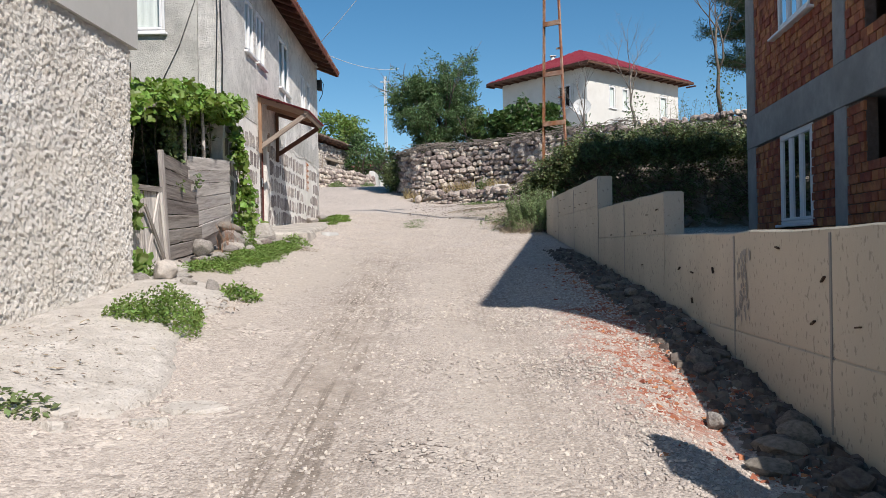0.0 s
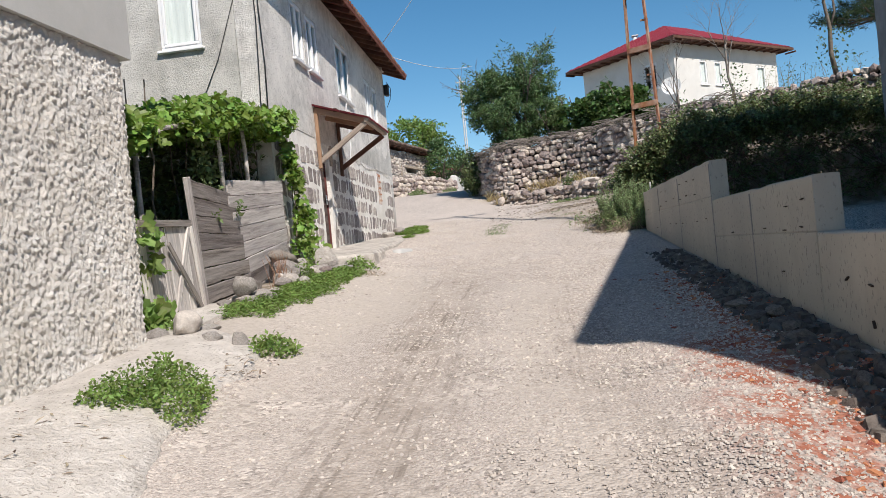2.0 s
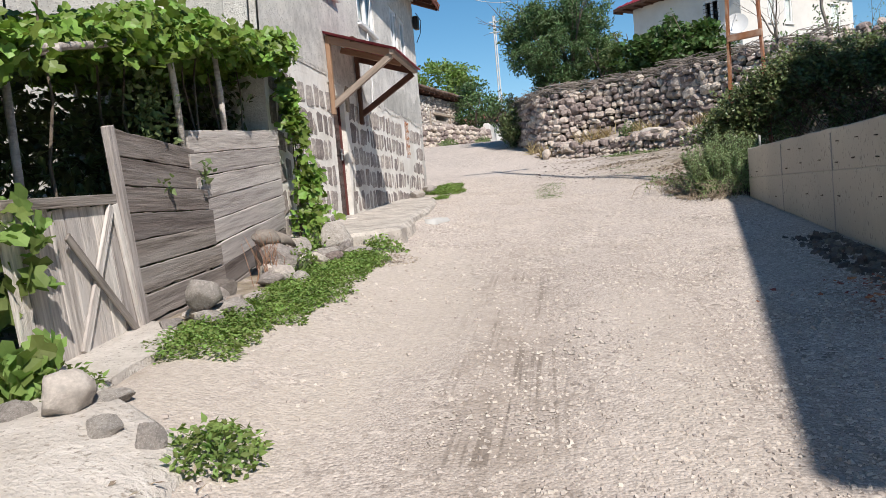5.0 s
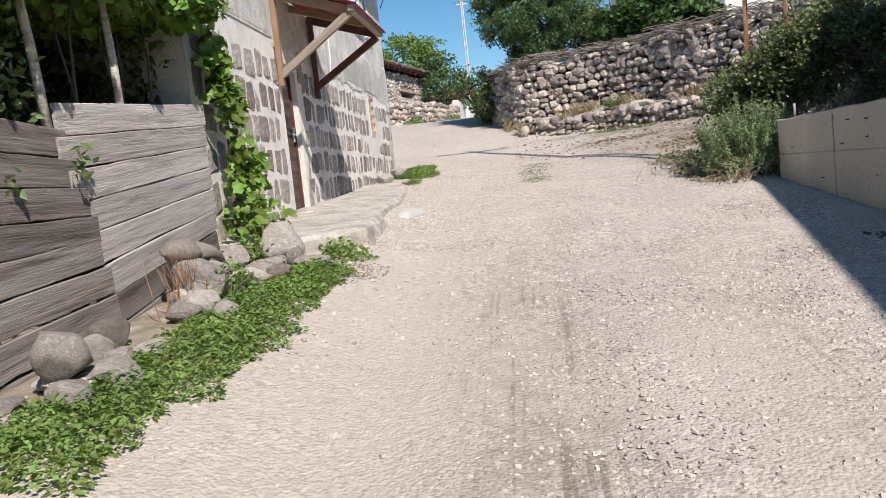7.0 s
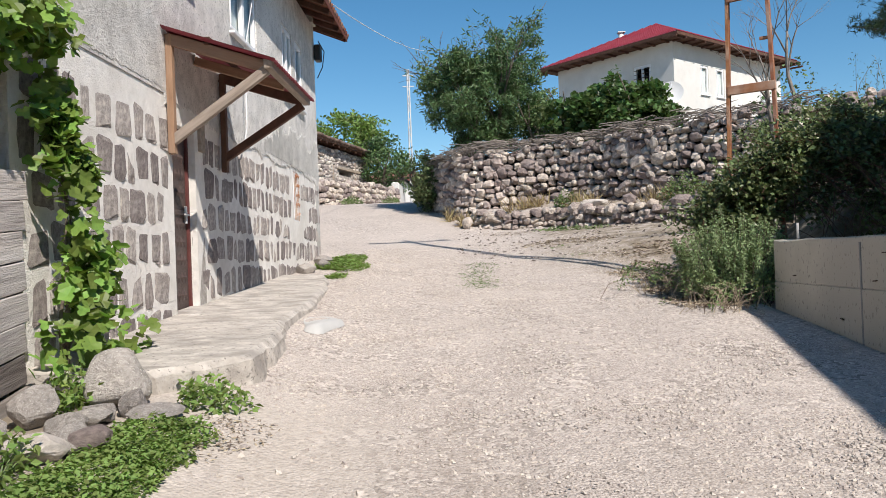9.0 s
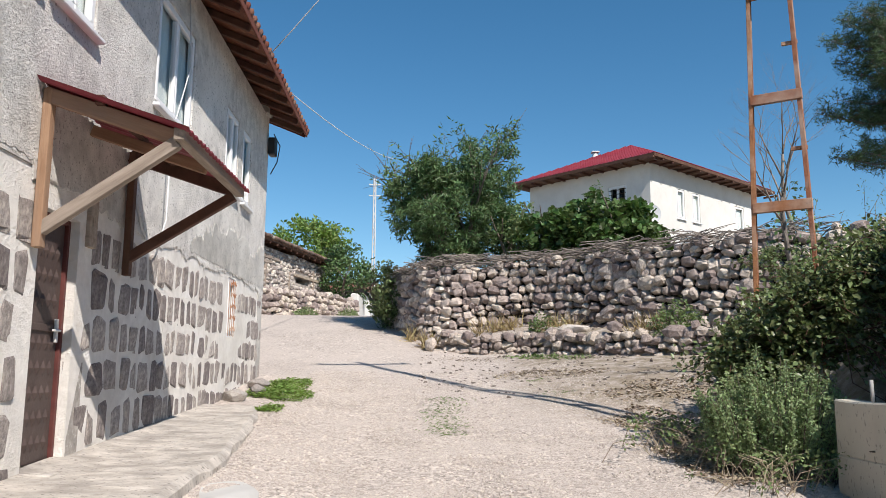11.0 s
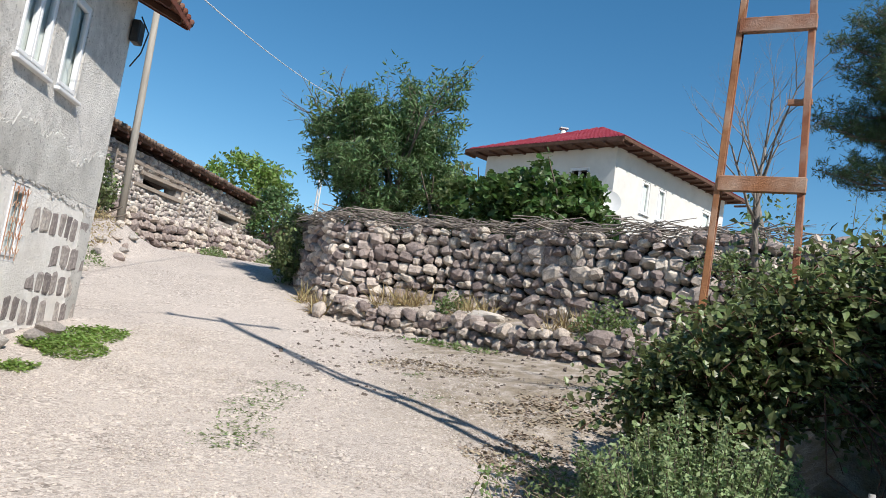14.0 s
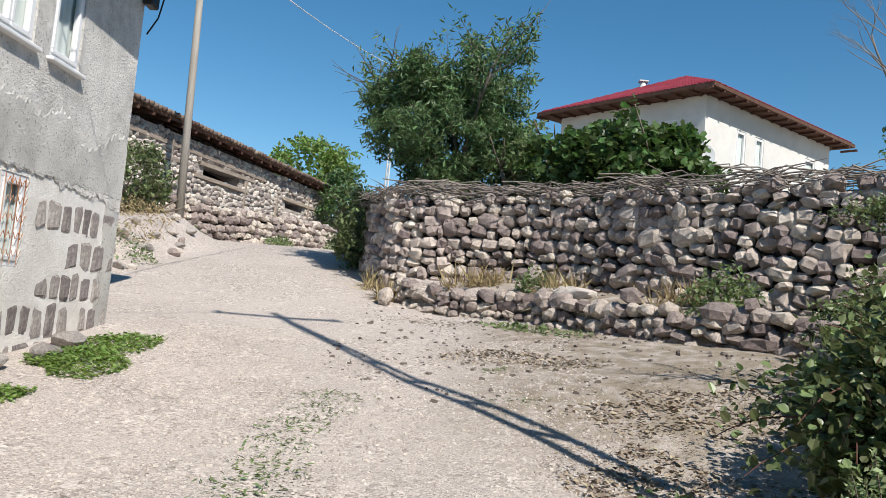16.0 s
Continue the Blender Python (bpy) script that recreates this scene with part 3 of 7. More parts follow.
def build_ground():
    xs, ys = axis(-6, 9.5, 0.11, -900, 900), axis(-2, 35, 0.13, -900, 1400)
    X, Y = np.meshgrid(xs, ys)
    Z = height(X, Y)
    bumps = np.array([[noise.noise((x * 1.1, y * 1.1, 0)) * 0.010 + noise.noise((x * 4.3, y * 4.3, 3)) * 0.006 if -7 < x < 10 and -3 < y < 37 else 0 for x in xs] for y in ys])
    Z = Z + bumps * np.where(X < 2.5, 1, 0.6)
    ny, nx = X.shape
    V = np.stack([X, Y, Z], -1).reshape(-1, 3)
    i = (np.arange(ny - 1)[:, None] * nx + np.arange(nx - 1)[None, :]).ravel()
    F = np.stack([i, i + 1, i + 1 + nx, i + nx], -1)
    me = bpy.data.meshes.new("ground")
    me.from_pydata(V.tolist(), [], F.tolist())
    me.materials.append(M["ground"])
    me.polygons.foreach_set("use_smooth", [True] * len(me.polygons))
    col = me.color_attributes.new("zone", "FLOAT_COLOR", "POINT")
    x, y = V[:, 0], V[:, 1]
    track = np.maximum(np.exp(-((x + 0.62 + 0.035 * y) / 0.42) ** 2), 0.55 * np.exp(-((x - 0.85 + 0.04 * y) / 0.35) ** 2))
    dirt = track * smooth(-2, 3, y) * (1 - smooth(12, 17, y)) * 0.9
    dirt = np.maximum(dirt, 0.75 * smooth(1.2, 2.0, x) * smooth(6, 8, y) * (1 - smooth(13, 16, y)))
    red = 1.25 * np.exp(-((x - 1.5 - 0.02 * (y - 7)) / 0.34) ** 2) * smooth(4.2, 5.4, y) * (1 - smooth(8.2, 9.2, y))
    red = np.maximum(red, 1.2 * np.exp(-((x - 2.0) / 0.40) ** 2) * smooth(4.2, 6, y) * (1 - smooth(11, 13, y)))
    yard = smooth(-0.9, 0.6, x - 1.2 + 0.28 * (30 - y) * 0.35) * smooth(22.0, 25.5, y + 0.5 * x) * (1 - smooth(33, 34, y))
    bank = smooth(-0.7, 0.3, np.minimum(-side_of(BANK_LINE, x, y), y - 19.0)) * smooth(19.2, 20.2, y)
    back = smooth(0.1, 0.5, side_of(WALL_LINE, x, y))
    garden = smooth(-3.0, -3.4, x) * smooth(9, 10, y) * (1 - smooth(14.8, 15.2, y))
    far = np.maximum(smooth(9, 14, np.abs(x)), smooth(45, 60, y))
    red = np.clip(red, 0, 1)
    litter = np.clip(np.maximum.reduce([yard * 0.95, bank, back, garden, far]), 0, 1)
    col.data.foreach_set("color", np.stack([dirt, red, litter, np.ones_like(x)], -1).ravel())
    verge = smooth(-1.2, -1.9, x + 0.25 * np.sin(y * 0.9)) * smooth(-3.4, -3.0, x) * smooth(6, 9, y) * (1 - smooth(14.5, 16, y))
    verge = np.maximum(verge, 0.8 * np.exp(-((x - 0.35 + 0.03 * y) / 0.3) ** 2) * smooth(-1, 3, y) * (1 - smooth(11, 14, y)))
    dust = me.color_attributes.new("dust", "FLOAT_COLOR", "POINT")
    dust.data.foreach_set("color", np.stack([verge, verge, verge, np.ones_like(x)], -1).ravel())
    tagged(new("ground", me), "pale crushed-stone village road with worn tracks and dusty verges", "ground", kind="structure")


build_ground()


# ---------------------------------------------------------------- windows
def casement(name, parent, o, u, n, w, h, sashes=2, curtain=True, sill=True):
    """A white plastic window in an opening: o lower corner, u along the wall, n out of it."""
    o, u, n = Vector(o), Vector(u).normalized(), Vector(n).normalized()
    up = Vector((0, 0, 1))
    m = Matrix((u, n, up)).transposed().to_4x4()
    m.translation = o
    bm = bmesh.new()
    f = 0.06
    for lo, hi in (((0, -0.09, 0), (w, -0.02, f)), ((0, -0.09, h - f), (w, -0.02, h)), ((0, -0.09, f), (f, -0.02, h - f)), ((w - f, -0.09, f), (w, -0.02, h - f))):
        box(bm, lo, hi, 0.008, 0, m)
    win = part(name, bm, M["pvc"], parent)
    each = (w - 2 * f) / sashes
    for i in range(sashes):
        a, b = f + i * each + 0.004, f + (i + 1) * each - 0.004
        bm = bmesh.new()
        g = 0.05
        for lo, hi in (((a, -0.075, f), (b, -0.005, f + g)), ((a, -0.075, h - f - g), (b, -0.005, h - f)), ((a, -0.075, f + g), (a + g, -0.005, h - f - g)), ((b - g, -0.075, f + g), (b, -0.005, h - f - g))):
            box(bm, lo, hi, 0.008, 0, m)
        sash = part("sash", bm, M["pvc"], win)
        pane = raw("pane", [m @ Vector(q) for q in ((a + g - 0.01, -0.04, f + g - 0.01), (b - g + 0.01, -0.04, f + g - 0.01), (b - g + 0.01, -0.04, h - f - g + 0.01), (a + g - 0.01, -0.04, h - f - g + 0.01))], [(0, 1, 2, 3)], M["glass"], win)
        pane.visible_shadow = False
    bm = bmesh.new()
    if curtain:
        k = 24
        vs = []
        for i in range(k + 1):
            q = w * i / k
            dy = -0.102 + 0.006 * math.sin(q * 42) + 0.004 * math.sin(q * 17)
            vs.append((bm.verts.new(m @ Vector((q, dy, 0))), bm.verts.new(m @ Vector((q, dy, h)))))
        for (a0, a1), (b0, b1) in zip(vs[:-1], vs[1:]):
            bm.faces.new((a0, b0, b1, a1))
        part("curtain", bm, M["curtain"], win, "pale hanging curtain", True)
    else:
        # near-black sheet painted in for the unlit room behind the glass
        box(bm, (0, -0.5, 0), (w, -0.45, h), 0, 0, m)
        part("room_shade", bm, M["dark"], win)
    if sill:
        bm = bmesh.new()
        box(bm, (-0.05, -0.02, -0.05), (w + 0.05, 0.075, -0.004), 0.01, 0, m)
        part("sill", bm, M["pvc"], win)
    return win


def wall_with_holes(name, o, u, length, z0, z1, thick, holes, mat, parent, label="", wob=0.0):
    """An upright wall along u from o, its outer face at o, with rectangular holes (a, b, low, high)."""
    u = Vector((u[0], u[1], 0)).normalized()
    n = Vector((u.y, -u.x, 0))
    av = sorted({0, length, *[h[0] for h in holes], *[h[1] for h in holes]})
    zv = sorted({z0, z1, *[h[2] for h in holes], *[h[3] for h in holes]})
    bm = bmesh.new()
    solid = {}
    for i in range(len(av) - 1):
        for j in range(len(zv) - 1):
            ca, cz = (av[i] + av[i + 1]) / 2, (zv[j] + zv[j + 1]) / 2
            solid[i, j] = not any(h[0] < ca < h[1] and h[2] < cz < h[3] for h in holes)
    cache = {}

    def v(a, z, d):
        key = (a, z, d)
        if key not in cache:
            p = Vector(o) + u * a - n * d
            cache[key] = bm.verts.new((p.x, p.y, z))
        return cache[key]

    for (i, j), s in solid.items():
        if not s:
            continue
        a, b, c, d = av[i], av[i + 1], zv[j], zv[j + 1]
        bm.faces.new((v(a, c, 0), v(b, c, 0), v(b, d, 0), v(a, d, 0)))
        bm.faces.new((v(a, c, thick), v(a, d, thick), v(b, d, thick), v(b, c, thick)))
        if not solid.get((i - 1, j)):
            bm.faces.new((v(a, c, 0), v(a, d, 0), v(a, d, thick), v(a, c, thick)))
        if not solid.get((i + 1, j)):
            bm.faces.new((v(b, c, 0), v(b, c, thick), v(b, d, thick), v(b, d, 0)))
        if not solid.get((i, j - 1)):
            bm.faces.new((v(a, c, 0), v(a, c, thick), v(b, c, thick), v(b, c, 0)))
        if not solid.get((i, j + 1)):
            bm.faces.new((v(a, d, 0), v(b, d, 0), v(b, d, thick), v(a, d, thick)))
    return part(name, bm, mat, parent, label)


# ---------------------------------------------------------------- two-storey stone and plaster house
HX, HY0, HY1 = -4.1, 15.0, 27.2
HZ = 7.62          # eave
SPLIT = 4.35       # bare stonework below, plaster above
BEND = math.atan2(-0.11, 12.2)


def hx(y):
    return HX - 0.009 * (y - HY0)


def build_house():
    house = thing("house", (-7, 21, 1.6), "two-storey village house, grey plaster above whitewashed basalt blocks", "house")
    u = (hx(HY1) - HX, HY1 - HY0)
    uv = Vector((*u, 0)).normalized()
    nv = Vector((uv.y, -uv.x, 0))
    holes_up = [(1.85, 2.72, 5.78, 6.98), (2.95, 3.85, 5.78, 6.98), (5.5, 6.98, 5.74, 7.12), (8.82, 9.68, 5.56, 6.85), (10.0, 10.66, 5.56, 6.85)]
    door = (3.12, 3.86, 2.02, 4.08)
    low = (9.45, 9.95, 3.3, 4.24)
    wall_with_holes("plaster_wall", (HX, HY0, 0), u, 12.2, SPLIT, HZ + 0.1, 0.45, holes_up, M["plaster"], house)
    stone = wall_with_holes("stone_wall", (HX - 0.012, HY0, 0), u, 12.2, 0.9, SPLIT - 0.004, 0.45, [door, low], M["mortar"], house, "thick white mortar between dark basalt blocks")
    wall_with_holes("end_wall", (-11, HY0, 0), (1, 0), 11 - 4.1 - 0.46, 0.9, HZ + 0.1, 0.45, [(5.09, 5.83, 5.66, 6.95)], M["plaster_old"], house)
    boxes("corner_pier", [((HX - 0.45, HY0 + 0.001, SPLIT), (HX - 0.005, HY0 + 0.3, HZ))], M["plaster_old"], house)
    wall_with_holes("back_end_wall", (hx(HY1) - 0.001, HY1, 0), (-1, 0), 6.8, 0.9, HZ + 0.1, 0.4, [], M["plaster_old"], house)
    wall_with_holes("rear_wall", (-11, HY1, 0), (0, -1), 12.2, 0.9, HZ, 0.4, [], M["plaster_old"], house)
    # slab hidden inside, in the same near-black painted for unlit rooms
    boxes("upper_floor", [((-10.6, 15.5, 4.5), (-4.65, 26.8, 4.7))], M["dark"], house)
    for a, b, lo, hi in holes_up:
        p = Vector((HX, HY0, lo)) + uv * a
        casement("window", house, (p.x, p.y, lo), uv, nv, b - a, hi - lo, 2 if b - a > 0.8 else 1)
    casement("window", house, (-11 + 5.09, HY0, 5.66), (1, 0, 0), (0, -1, 0), 0.74, 1.29, 1)
    # low barred window
    p = Vector((HX, HY0, 3.3)) + uv * 9.45
    casement("window", house, (p.x, p.y, 3.3), uv, nv, 0.5, 0.94, 1, curtain=True, sill=False)
    v, f = [], []
    for k in range(4):
        q = p + nv * 0.0 + uv * (0.06 + 0.125 * k)
        tube_geo(v, f, [q + Vector((0, 0, 0.02)), q + Vector((0, 0, 0.92))], [0.006, 0.006], 5)
    for k in range(5):
        z = 0.1 + 0.18 * k
        pts = [p + uv * (0.06 + 0.045 * i) + nv * 0.02 + Vector((0, 0, z + (0.07 if i % 2 else 0))) for i in range(10)]
        tube_geo(v, f, pts, [0.005] * 10, 4)
    raw("window_grille", v, f, M["rust"], house, "rusty iron window bars")
    # basalt blocks set proud of the mortar, course by course
    r = random.Random(5)
    meshes = []
    for s in range(10):
        bm = bmesh.new()
        vs = box(bm, (-0.5, -0.5, -0.5), (0.5, 0.5, 0.5), 0.12, 0.09)
        me = bpy.data.meshes.new("block")
        bmesh.ops.recalc_face_normals(bm, faces=bm.faces)
        bm.to_mesh(me)
        bm.free()
        me.materials.append(M["block"])
        meshes.append(me)
    z = 1.75
    while z < SPLIT - 0.1:
        h = r.uniform(0.34, 0.44)
        a = 0.1 + r.uniform(0, 0.2)
        while a < 12.0:
            w = r.choice((r.uniform(0.15, 0.23), r.uniform(0.15, 0.23), r.uniform(0.24, 0.36)))
            top = z + h - r.uniform(0.05, 0.10)
            base = gz(hx(HY0 + a) + 0.3, HY0 + a)
            clear = all(a + w < q[0] - 0.06 or a > q[1] + 0.06 or top < q[2] - 0.03 or z > q[3] + 0.04 for q in (door, (9.25, 10.05, 3.0, 4.4)))
            patch = noise.noise((a * 0.8, z * 0.9, 2.0)) > 0.55 or (z > 3.85 and noise.noise((a * 0.5, 1.0, 7.0)) > 0.15)
            bare = a > 8.6 and noise.noise((a * 1.4, z * 1.4, 9.0)) > 0.3
            if clear and top < SPLIT - 0.02 and z + h > base and not patch and not bare:
                c = Vector((HX - 0.012, HY0, 0)) + uv * (a + w / 2) + nv * (-0.0485 + r.uniform(-0.006, 0.006))
                m = Matrix.Translation((c.x, c.y, (z + top) / 2)) @ pose(0, 0, 0, r.uniform(-2, 2), r.uniform(-4, 4), math.degrees(BEND) + r.uniform(-2, 2)) @ Matrix.Diagonal((0.12, w, top - z, 1))
                piece("block", r.choice(meshes), m, stone)
            a += w + r.uniform(0.05, 0.095)
        z += h
    # ragged lower edge of the plaster, hanging over the stonework
    bm = bmesh.new()
    n, prev = 400, None
    for i in range(n + 1):
        a = 12.2 * i / n
        low_edge = SPLIT - 0.06 - 0.22 * max(0, noise.noise((a * 0.45, 3, 1)) + 0.2) - 0.10 * noise.noise((a * 2.2, 5, 1)) - 0.07 * noise.noise((a * 9, 5, 1)) - 0.05 * noise.noise((a * 23, 5, 1))
        if a < 2.9:
            low_edge = SPLIT + 0.03 + 0.04 * noise.noise((a * 9, 5, 1))
        low_edge = max(low_edge, 4.27 if 9.2 < a < 10.2 else 4.11 if 2.9 < a < 4.1 else 3.4)
        p = Vector((HX, HY0, 0)) + uv * a
        q = [bm.verts.new((p + nv * o).to_tuple()[:2] + (z,)) for o, z in ((0.002, SPLIT + 0.14), (0.005, max(SPLIT - 0.02, low_edge + 0.03)), (0.005, low_edge + 0.012), (-0.010, low_edge))]
        if prev:
            for k in range(3):
                bm.faces.new((prev[k], q[k], q[k + 1], prev[k + 1]))
        prev = q
    part("plaster_fringe", bm, M["plaster"], house)
    # rough grey coat over the lower plaster of the far half, with a ragged top
    bm = bmesh.new()
    n, prev = 240, None
    for i in range(n + 1):
        a = 7.2 + 5.0 * i / n
        up_edge = 4.95 + 0.28 * noise.noise((a * 1.3, 8, 1)) + 0.16 * noise.noise((a * 6, 8, 1)) + 0.07 * noise.noise((a * 21, 8, 1)) - 0.5 * (1 - min(1, (a - 7.2) / 1.4))
        p = Vector((HX, HY0, 0)) + uv * a
        q = [bm.verts.new((p + nv * o).to_tuple()[:2] + (z,)) for o, z in ((0.009, 4.32 + 0.05 * noise.noise((a * 9, 2, 1))), (0.009, up_edge - 0.02), (0.001, up_edge))]
        if prev:
            for k in range(2):
                bm.faces.new((prev[k], q[k], q[k + 1], prev[k + 1]))
        prev = q
    part("plaster_coat", bm, M["plaster_old"], house, "rough darker grey plaster coat")
    # metal door with a raised pattern, in a worn jamb
    q = Vector((HX - 0.03, HY0, 0)) + uv * door[0]
    mm = Matrix((uv, nv, Vector((0, 0, 1)))).transposed().to_4x4()
    mm.translation = (q.x, q.y, 2.02)
    bm = bmesh.new()
    box(bm, (0.05, -0.13, 0.03), (0.69, -0.09, 2.01), 0.004, 0, mm)
    leaf = part("door", bm, M["door_metal"], house, "brown embossed metal house door, shut")
    bm = bmesh.new()
    for lo, hi in (((0, -0.17, 0), (0.045, -0.06, 2.06)), ((0.695, -0.17, 0), (0.74, -0.06, 2.06)), ((0.045, -0.17, 2.015), (0.695, -0.06, 2.06))):
        box(bm, lo, hi, 0.005, 0, mm)
    part("frame", bm, M["door_frame"], leaf, "dark red painted steel frame")
    bm = bmesh.new()
    for i in range(5):
        for j in range(9):
            x0, z0 = 0.12 + i * 0.107, 0.12 + j * 0.2 + (0.16 if j > 4 else 0)
            if z0 > 1.85:
                continue
            c = bm.verts.new(mm @ Vector((x0 + 0.04, -0.066, z0 + 0.07)))
            ring = [bm.verts.new(mm @ Vector(t)) for t in ((x0, -0.0895, z0 + 0.07), (x0 + 0.04, -0.0895, z0), (x0 + 0.08, -0.0895, z0 + 0.07), (x0 + 0.04, -0.0895, z0 + 0.14))]
            for k in range(4):
                bm.faces.new((ring[k], ring[(k + 1) % 4], c))
    tagged(part("embossing", bm, M["door_metal"], leaf), kind="stuff")
    bm = bmesh.new()
    box(bm, (0.06, -0.088, 1.09), (0.68, -0.075, 1.15), 0.004, 0, mm)
    part("rail", bm, M["door_metal"], leaf)
    bm = bmesh.new()
    box(bm, (0.60, -0.08, 1.0), (0.64, -0.055, 1.2), 0.004, 0, mm)
    box(bm, (0.50, -0.05, 1.09), (0.64, -0.03, 1.11), 0.004, 0, mm)
    part("handle", bm, M["dish"], leaf, "chrome lever handle")
    bm = bmesh.new()
    box(bm, (-0.05, -0.2, -0.06), (0.95, 0.28, 0.004), 0.01, 0.006, mm)
    part("threshold", bm, M["apron"], house)
    bm = bmesh.new()
    box(bm, (0.745, -0.06, 0.0), (1.02, 0.012, 0.86), 0.02, 0.008, mm)
    part("jamb_stone", bm, M["boulder"], house, "pale cut jamb stone beside the door")
    bm = bmesh.new()
    box(bm, (0.86, 0.0, 1.86), (1.02, 0.06, 2.3), 0.008, 0, mm)
    box(bm, (0.90, 0.058, 2.02), (0.98, 0.066, 2.14), 0.0, 0, mm)
    tube("service_cable", [Vector((HX + 0.03, 19.95, 4.45)), Vector((HX + 0.05, 20.1, 4.22)), Vector((HX + 0.05, 20.35, 4.12)), Vector((HX + 0.05, 20.65, 4.2)), Vector((HX + 0.03, 20.9, 4.48)), Vector((HX + 0.01, 20.98, 5.6))], 0.009, M["wire"], house, "pale slack service cable", 5)
    part("meter_box", bm, M["timber_grey"], house, "small weathered box on the wall")
    # roof: boards, rafters, clay tiles, ridge along the house
    e, rise = 0.52, 0.40
    xe, xr = HX + e, -7.6
    ya, yb = HY0 - 0.55, HY1 + 0.72
    zr = HZ + (xe - xr) * rise
    bm = bmesh.new()
    for x0, z0, x1, z1 in ((xe, HZ, xr, zr), (xr, zr, -11.6, zr - 4.0 * rise)):
        vs = [bm.verts.new(t) for t in ((x0, ya, z0), (x0, yb, z0), (x1, yb, z1), (x1, ya, z1), (x0, ya, z0 + 0.03), (x0, yb, z0 + 0.03), (x1, yb, z1 + 0.03), (x1, ya, z1 + 0.03))]
        for q in ((0, 1, 2, 3), (4, 7, 6, 5), (0, 4, 5, 1), (2, 6, 7, 3), (1, 5, 6, 2), (0, 3, 7, 4)):
            bm.faces.new([vs[k] for k in q])
    roof = part("roof", bm, M["soffit"], house, "brown boarded eaves under clay tiles")
    y = ya + 0.1
    while y < yb:
        beam("rafter", (xe - 0.03, y, HZ - 0.055), (xe - 1.3, y, HZ - 0.055 + 1.27 * rise), 0.07, 0.10, M["timber_dark"], roof)
        y += 0.62
    beam("fascia", (xe + 0.012, ya, HZ + 0.0), (xe + 0.012, yb, HZ + 0.0), 0.024, 0.13, M["soffit"], roof)
    beam("barge_board", (xe, yb + 0.012, HZ), (xr, yb + 0.012, zr), 0.024, 0.14, M["soffit"], roof)
    beam("barge_board", (xe, ya - 0.012, HZ), (xr, ya - 0.012, zr), 0.024, 0.14, M["soffit"], roof)
    v, f = [], []
    n = int((yb - ya) / 0.22)
    for i in range(n + 1):
        y = ya + i * (yb - ya) / n
        for k in range(18):
            s0, s1 = k * 0.22, (k + 1) * 0.22 + 0.03
            lift = 0.075 + 0.01 * rnd.random()
            a = Vector((xe + 0.035 - s0, y + rnd.uniform(-0.01, 0.01), HZ + lift + (s0 - 0.07) * rise))
            b = Vector((xe + 0.07 - s1, y + rnd.uniform(-0.01, 0.01), HZ + lift - 0.02 + (s1 - 0.07) * rise))
            tube_geo(v, f, [a, b], [0.075, 0.06], 6)
    raw("clay_tiles", v, f, M["tile"], roof, "weathered curved clay tiles", True)
    # gables
    for yy, s in ((HY0 + 0.02, 1), (HY1 - 0.4, 1)):
        bm = bmesh.new()
        pts = [(HX - 0.05, HZ + 0.1), (-10.95, HZ + 0.1), (-10.95, zr - 3.4 * rise), (xr, zr - 0.02), (HX - 0.05, HZ + e * rise)]
        a = [bm.verts.new((x, yy, z)) for x, z in pts]
        b = [bm.verts.new((x, yy + 0.38, z)) for x, z in pts]
        bm.faces.new(a)
        bm.faces.new(b[::-1])
        for k in range(5):
            bm.faces.new((a[k], a[(k + 1) % 5], b[(k + 1) % 5], b[k]))
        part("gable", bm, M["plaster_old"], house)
    # cables down the corner, service box under the eave
    tube("cable", [(HX + 0.02, HY0 - 0.02, 7.4), (HX - 0.01, HY0 - 0.03, 6.2), (HX + 0.01, HY0 - 0.02, 5.2), (HX - 0.02, HY0 - 0.03, 4.0)], 0.012, M["black"], house)
    tube("cable", [(HX - 0.10, HY0 - 0.02, 7.4), (HX - 0.07, HY0 - 0.03, 6.0), (HX - 0.12, HY0 - 0.03, 4.6), (HX - 0.10, HY0 - 0.03, 4.0)], 0.010, M["black"], house)
    tube("cable", [(-4.5, HY0 - 0.02, 6.5), (-4.9, HY0 - 0.02, 5.4), (-5.3, HY0 - 0.03, 4.6)], 0.008, M["black"], house)
    boxes("service_box", [((hx(27) + 0.02, 27.05, 6.95), (hx(27) + 0.16, 27.3, 7.3))], M["black"], house, "black cable box under the eaves", 0.02)
    tube("cable", [(hx(27) + 0.1, 27.2, 7.4), (hx(27) + 0.2, 27.35, 7.2), (hx(27) + 0.16, 27.3, 6.85), (hx(27) + 0.05, 27.25, 6.6)], 0.012, M["black"], house)
    tube("cable", [(hx(21.5) + 0.03, 21.5, 7.5), (hx(21.6) + 0.06, 21.6, 6.6), (hx(21) + 0.04, 21.2, 5.8), (hx(20) + 0.05, 20.6, 5.1)], 0.009, M["wire"], house)
    loop = [(hx(20) + 0.03, 19.9 + 0.45 * math.sin(k * 0.4) * 0.6 + 0.25, 4.55 - 0.35 * math.sin(k * math.pi / 9)) if k else (hx(20) + 0.03, 19.9, 4.6) for k in range(10)]
    tube("cable", loop, 0.007, M["wire"], house)
    return house


build_house()


